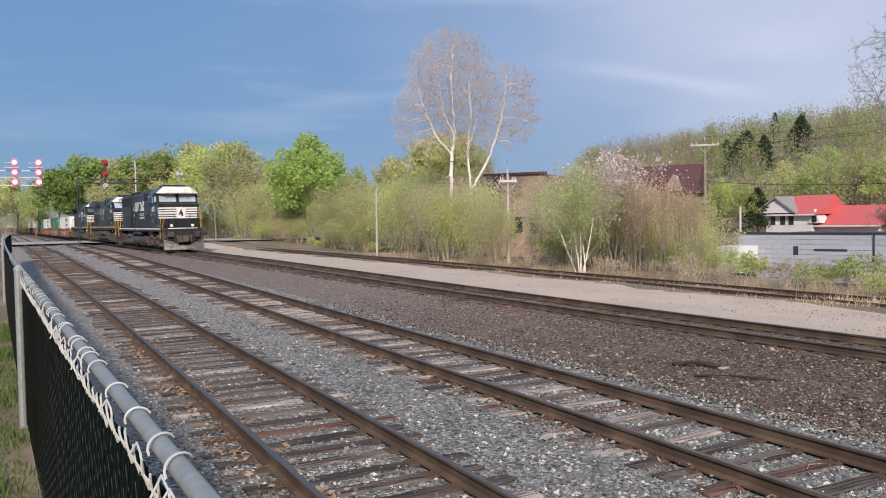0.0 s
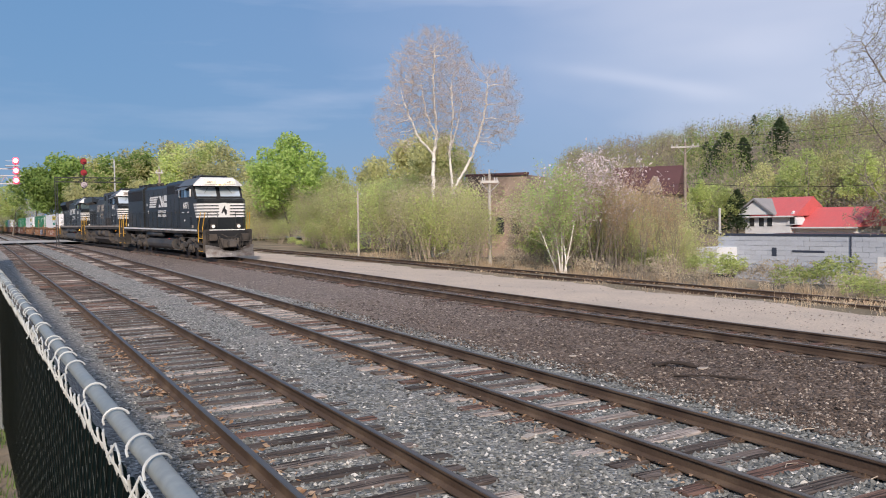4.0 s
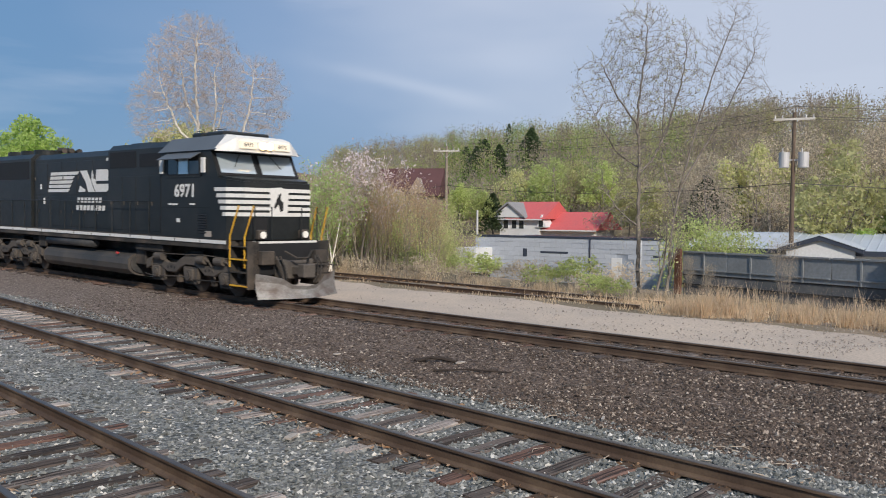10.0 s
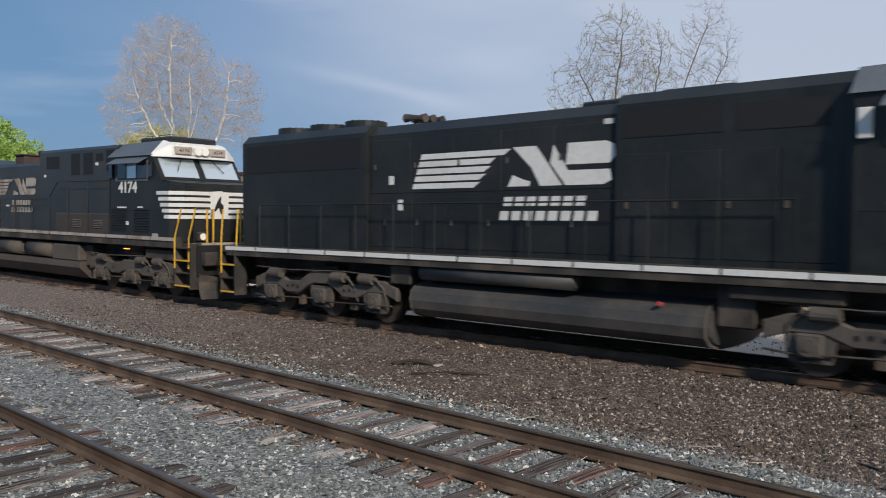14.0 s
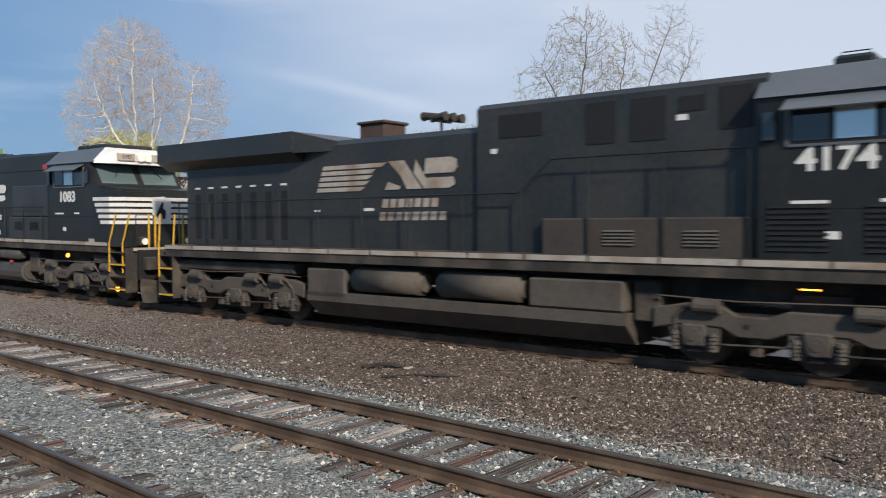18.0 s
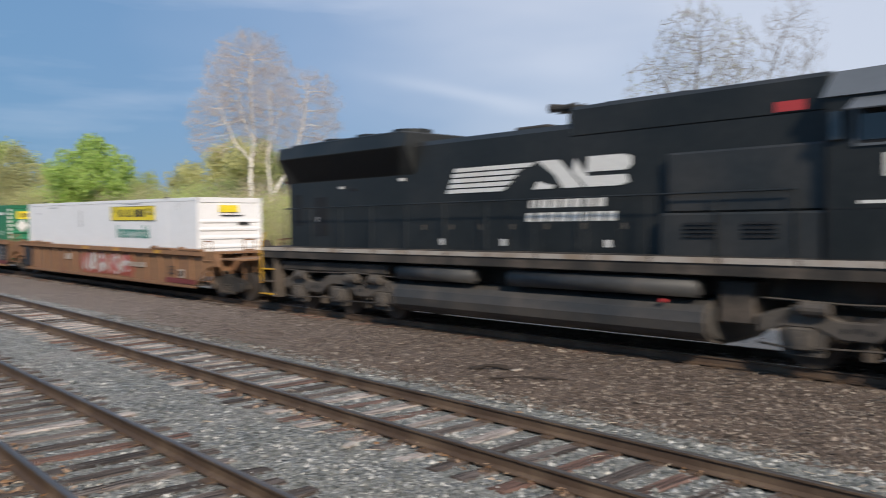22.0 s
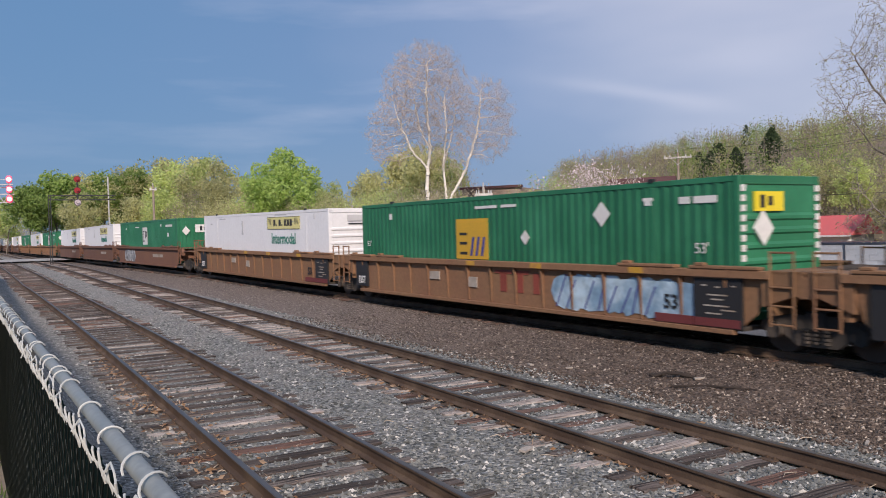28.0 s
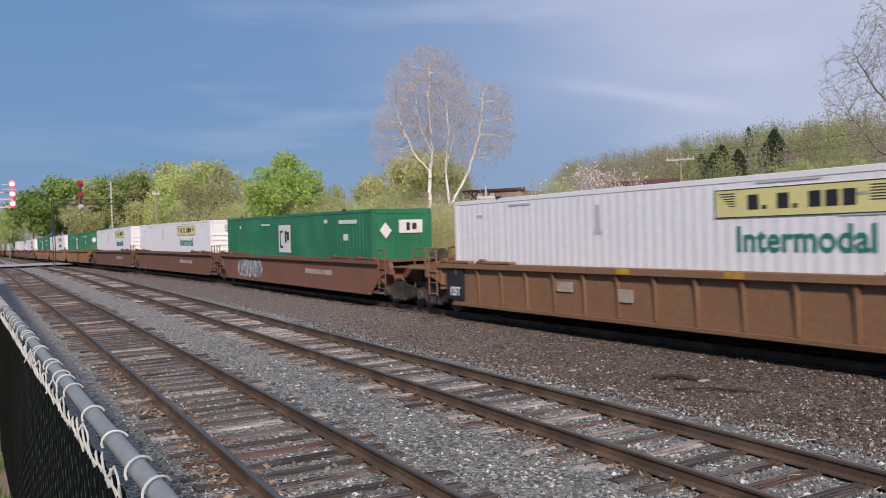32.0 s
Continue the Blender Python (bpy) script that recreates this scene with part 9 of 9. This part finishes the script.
def white_shed():
    M, L = face_frame(60.3, 60, 76.0, 58)
    B = empty("low_shed", M, label="low white shed with pale metal roof and dark trim", category="building")
    part("wall", boxes((0, L, 0, 0.25, -3.6, 0.55)), wall_white, B)
    bm = prism(bmesh.new(), [(-0.5, 0.55), (8.0, 1.55), (8.1, 1.45), (-0.5, 0.42)], "x", -0.2, L)
    part("roof", bm, roof_pale, B, "pale standing-seam metal roof")
    for i in range(int(L / 0.6)):
        bm = prism(bmesh.new(), [(-0.5, 0.56), (8.0, 1.56), (8.0, 1.60), (-0.5, 0.60)], "x", i * 0.6, i * 0.6 + 0.03)
        part("roof_seam", bm, roof_pale, B)
    part("fascia", boxes((-0.2, L, -0.56, -0.48, 0.22, 0.56)), trim_dark, B)
    # gable porch
    gx = L * 0.545
    part("gable", prism(bmesh.new(), [(gx - 2.0, 0.0), (gx + 2.0, 0.0), (gx + 2.0, 0.55), (gx, 1.25), (gx - 2.0, 0.55)], "y", -1.2, 0.4), wall_white, B, "white gable")
    part("gable", prism(bmesh.new(), [(gx - 2.0, -3.6), (gx + 2.0, -3.6), (gx + 2.0, 0.0), (gx - 2.0, 0.0)], "y", -1.2, 0.0), wall_white, B)
    for s in (-1, 1):
        part("gable_trim", prism(bmesh.new(), [(gx, 1.5), (gx + s * 2.5, 0.66), (gx + s * 2.5, 0.40), (gx, 1.2)], "y", -1.45, 0.5), trim_dark, B)
        part("gable_roof", prism(bmesh.new(), [(gx, 1.56), (gx + s * 2.5, 0.72), (gx + s * 2.5, 0.66), (gx, 1.5)], "y", -1.5, 3.0), roof_pale, B)


def panel_fence():
    M, L = face_frame(60.2, 32.5, 76.5, 27.5)
    B = empty("panel_fence", M, label="grey steel panel fence on rusty steel posts", category="fence")
    n = 5
    for i in range(n):
        a, b = L * i / n, L * (i + 1) / n
        part("panel", boxes((a + 0.006, b - 0.006, -0.02, 0.04, 0.40, 1.26), bevel=0.01), panel_grey, B, "light grey steel panel")
        part("panel_lip", boxes((a + 0.05, b - 0.05, -0.08, 0.04, 1.22, 1.28), (a + 0.05, b - 0.05, -0.07, 0.04, 0.56, 0.60)), panel_grey, B)
        part("lower_panel", boxes((a + 0.006, b - 0.006, 0.02, 0.08, -0.62, 0.37), bevel=0.01), panel_low, B, "dark grey lower panel")
        part("rail", boxes((a, b, 0.0, 0.1, 0.36, 0.42), (a, b, -0.05, 0.1, 0.0, 0.05)), signal_black, B)
        part("panel_rib", boxes(((a + b) / 2 - 0.03, (a + b) / 2 + 0.03, -0.06, 0.0, 0.40, 1.26)), panel_grey, B)
    for x in (-0.12, L * 0.80):
        part("post", boxes((x - 0.10, x + 0.10, -0.16, -0.03, -0.7, 1.36 if x < 1 else 1.3), (x - 0.1, x + 0.1, -0.24, -0.22, -0.7, 1.36 if x < 1 else 1.3), (x - 0.02, x + 0.02, -0.22, -0.16, -0.7, 1.3)), rust_post, B, "rusty steel post")


def red_house():
    M, L = face_frame(47.7, 112, 54.0, 106)
    B = empty("house", M, label="white house with a red metal roof behind the yard", category="house")
    part("wall", boxes((0, L * 0.45, 0, 8, -3, 2.6), (L * 0.45, L, 1.2, 8, -3, 1.2)), wall_white, B)
    bm = prism(bmesh.new(), [(-0.6, 2.3), (4.0, 4.7), (8.6, 2.3)], "x", 0.8, L * 0.52)
    part("roof", bm, roof_red, B, "red metal roof")
    bm = prism(bmesh.new(), [(0.2, 0.9), (5.0, 3.3), (9.5, 0.9)], "x", L * 0.40, L + 0.6)
    part("roof", bm, roof_red, B, "red metal roof")
    part("eave", boxes((L * 0.40, L + 0.6, 0.1, 0.2, 0.75, 0.92), (0.0, L * 0.5, -0.7, -0.6, 2.15, 2.32)), wall_white, B)
    bm = prism(bmesh.new(), [(-0.9, 2.5), (1.6, 4.2), (4.1, 2.5)], "y", -0.6, 4.0)
    part("front_gable", bm, wall_white, B, "white front gable")
    bm = prism(bmesh.new(), [(-1.1, 2.4), (1.6, 4.35), (4.3, 2.4), (4.3, 2.6), (1.6, 4.6), (-1.1, 2.6)], "y", -0.9, 4.2)
    part("gable_roof", bm, mat("roof_shingle", (0.26, 0.26, 0.27), 0.9, var=0.2), B)
    for x in (0.6, 1.9, 3.0):
        w = part("window", boxes((x, x + 0.7, -0.04, 0.0, 1.0, 2.1)), pane_dark, B)
        part("window_frame", boxes((x - 0.06, x, -0.06, 0, 0.95, 2.15), (x + 0.7, x + 0.76, -0.06, 0, 0.95, 2.15), (x - 0.06, x + 0.76, -0.06, 0, 2.1, 2.16)), wall_white, w)
    part("dormer", prism(bmesh.new(), [(L * 0.42, 1.2), (L * 0.42 + 1.5, 1.2), (L * 0.42 + 0.75, 2.9)], "y", -0.2, 2.0), wall_white, B)
    part("dormer_window", boxes((L * 0.42 + 0.45, L * 0.42 + 1.05, -0.25, -0.2, 1.3, 2.1)), pane_dark, B)


def far_houses():
    M, L = face_frame(38.9, 108, 43.2, 106)
    B = empty("house", M, label="dark red house with maroon roof among the trees", category="house")
    part("wall", boxes((0, L, 0, 7, -3, 5.4)), brick_old, B)
    part("roof", prism(bmesh.new(), [(-0.5, 5.2), (3.5, 9.0), (7.5, 5.2)], "x", -0.4, L + 0.4), roof_dark, B, "maroon roof")
    part("dormer", prism(bmesh.new(), [(L * 0.55, 5.6), (L * 0.55 + 2.4, 5.6), (L * 0.55 + 1.2, 7.6)], "y", -0.3, 3), brick_old, B)
    for i in range(3):
        part("window", boxes((1.0 + i * 2.4, 1.8 + i * 2.4, -0.05, 0.0, 2.0, 3.4)), wall_white, B)
    M, L = face_frame(29.1, 70, 33.2, 68)
    B = empty("brick_building", M, label="old brown brick building half hidden by scrub", category="building")
    part("wall", boxes((0, L, 0, 6, -0.8, 6.1)), brick_old, B)
    part("dark_wall", boxes((0.1, 1.5, -0.15, -0.02, 2.0, 6.2)), mat("weathered_boards", (0.12, 0.095, 0.08), 0.95, var=0.3, big=1.5, fine=14, bump=0.4), B, "dark weathered boards")
    part("cornice", boxes((-0.15, L + 0.15, -0.2, 0.2, 6.1, 6.3)), roof_dark, B)
    for i in range(2):
        part("window", boxes((2.6 + i * 1.4, 3.3 + i * 1.4, -0.05, 0.0, 1.2, 2.6)), pane_dark, B)
    me = bpy.data.meshes.new("brick")
    bm = boxes((0.004, 0.246, -0.012, 0.0, 0.004, 0.096))
    bm.to_mesh(me)
    bm.free()
    me.materials.append(mat("brick_face", (0.37, 0.275, 0.215), 0.9, var=0.3, big=2, fine=20, rnd=0.3))
    for j in range(30):
        for i in range(8):
            mpart("brick", me, B, Matrix.Translation((1.55 + i * 0.25 + 0.125 * (j % 2), 0, -0.2 + j * 0.2)) @ Matrix.Diagonal((1, 1, 1.9, 1)))


def vehicles():
    M, L = face_frame(50.2, 62, 53.1, 60)
    V = empty("van", M @ Matrix.Translation((0, 0.6, -3.1)), label="pale blue-grey van parked by the block building", category="van")
    body = mat("van_paint", (0.36, 0.41, 0.46), 0.35, var=0.1, coat=0.4)
    bm = prism(bmesh.new(), [(0, 0.35), (3.05, 0.35), (3.05, 0.95), (2.75, 1.15), (2.45, 1.85), (2.3, 1.98), (0.1, 1.98), (0, 1.8)], "y", 0, 1.85)
    bmesh.ops.bevel(bm, geom=bm.edges[:], offset=0.06, segments=2, affect="EDGES")
    part("body", bm, body, V)
    bm = prism(bmesh.new(), [(2.62, 1.22), (2.66, 1.24), (2.44, 1.82), (2.38, 1.82)], "y", 0.12, 1.72)
    part("windshield", bm, pane_dark, V)
    part("side_window", boxes((1.7, 2.3, -0.015, 0.01, 1.25, 1.75)), pane_dark, V)
    part("bumper", boxes((2.98, 3.12, 0.02, 1.83, 0.36, 0.6), bevel=0.03), wall_white, V)
    for x in (0.6, 2.45):
        for y in (0.0, 1.65):
            w = part("wheel", tube(bmesh.new(), (x, y, 0.33), (x, y + 0.2, 0.33), 0.33, 18), signal_black, V)
            part("rim", tube(bmesh.new(), (x, y - 0.01, 0.33), (x, y + 0.02, 0.33), 0.18, 14), truss_pale, w)
    for y in (0.3, 1.4):
        part("headlight", boxes((3.04, 3.08, y, y + 0.25, 0.72, 0.9)), wall_white, V)
    M, L = face_frame(44.2, 72, 46.2, 70)
    T = empty("box_truck", M @ Matrix.Translation((0, 0.8, -3.4)), label="white box truck parked behind the scrub", category="truck")
    part("cargo_box", boxes((0, 2.3, 0, 5, 1.0, 3.2), bevel=0.04), wall_white, T)
    part("rear_door", boxes((0.1, 2.2, -0.04, 0.0, 1.1, 3.1)), wall_white, T)
    for i in range(6):
        part("door_slat", boxes((0.15, 2.15, -0.06, -0.04, 1.15 + i * 0.32, 1.42 + i * 0.32)), wall_white, T)
    part("chassis", boxes((0.2, 2.1, 0.1, 6.5, 0.6, 1.0)), signal_black, T)
    part("cab", boxes((0.1, 2.2, 5.1, 6.8, 0.7, 2.4), bevel=0.15), wall_white, T)
    for x in (0.1, 1.9):
        for y in (1.2, 5.6):
            part("wheel", tube(bmesh.new(), (x, y, 0.48), (x + 0.3, y, 0.48), 0.48, 18), signal_black, T)
    x, y = polar(54.4, 58)
    D = empty("tyre_stack", pose(x, y, -3.1), label="stack of dark old tyres by the wall", category="tyres")
    for i in range(4):
        bm = tube(bmesh.new(), (0.05 * (i % 2), 0, 0.3 * i), (0.05 * (i % 2), 0, 0.3 * i + 0.26), 0.62, 20)
        bmesh.ops.bevel(bm, geom=bm.edges[:], offset=0.07, segments=2, affect="EDGES")
        part("tyre", bm, signal_black, D)


grey_building()
white_shed()
panel_fence()
red_house()
far_houses()
vehicles()

# ---- road over the tracks ----
asphalt = mat("asphalt", (0.34, 0.325, 0.31), 0.9, var=0.2, big=0.4, fine=10, bump=0.2, second=(0.42, 0.40, 0.38))
v, f = [], []
for i in range(41):
    x = -60 + 3.2 * i
    for y in (103.0, 110.0, 119.0):
        v.append((x, y + 0.25 * noise.noise((x * 0.2, y, 0)), 0.512 if -16 < x < 12 else 0.512 - 0.2 * min(1, max(-16 - x, x - 12) / 10)))
for i in range(40):
    for j in range(2):
        f.append((i * 3 + j, i * 3 + j + 1, (i + 1) * 3 + j + 1, (i + 1) * 3 + j))
tagged(new("crossing_road", mesh_from("crossing_road", v, f, asphalt)), label="pale asphalt road crossing the tracks", kind="structure")


# ---- what moves ----
_Y = np.linspace(-160, 900, 8001)
_X = line_x(3, _Y)
_S = np.concatenate([[0], np.cumsum(np.hypot(np.diff(_Y), np.diff(_X)))])
_S -= np.interp(0, _Y, _S)


def on_line(s):
    y = float(np.interp(s, _S, _Y))
    return Vector((float(line_x(3, y)), y, float(rise(y))))


def run(t):
    """How far up the line the train's origin stands at t."""
    q = (t - 16) / 16
    late = min(max((t - 28) / 3.5, 0), 1)
    return -1.1 * late * late * (3 - 2 * late) - 87.756 * q - 5.046 * q ** 2 + 0.244 * q ** 3 - 4.561 * q ** 4 + 2.610 * q ** 5


def car_pose(off, t, half):
    a, b = on_line(run(t) + off - half), on_line(run(t) + off + half)
    d = a - b
    m = (a + b) / 2
    return pose(m.x, m.y, m.z, math.degrees(math.atan2(d.z, math.hypot(d.x, d.y))), 0, math.degrees(math.atan2(-d.x, d.y)))


def motions():
    for car, off, half in TRAIN:
        walk(car, [(i * 0.5, car_pose(off, i * 0.5, half)) for i in range(65)])
    for axle, r, place in WHEELSETS:
        walk(axle, [(i * 0.1, Matrix.Translation(place) @ pose(0, 0, 0, math.degrees(run(i * 0.1) / r), 0, 0)) for i in range(321)])


motions()
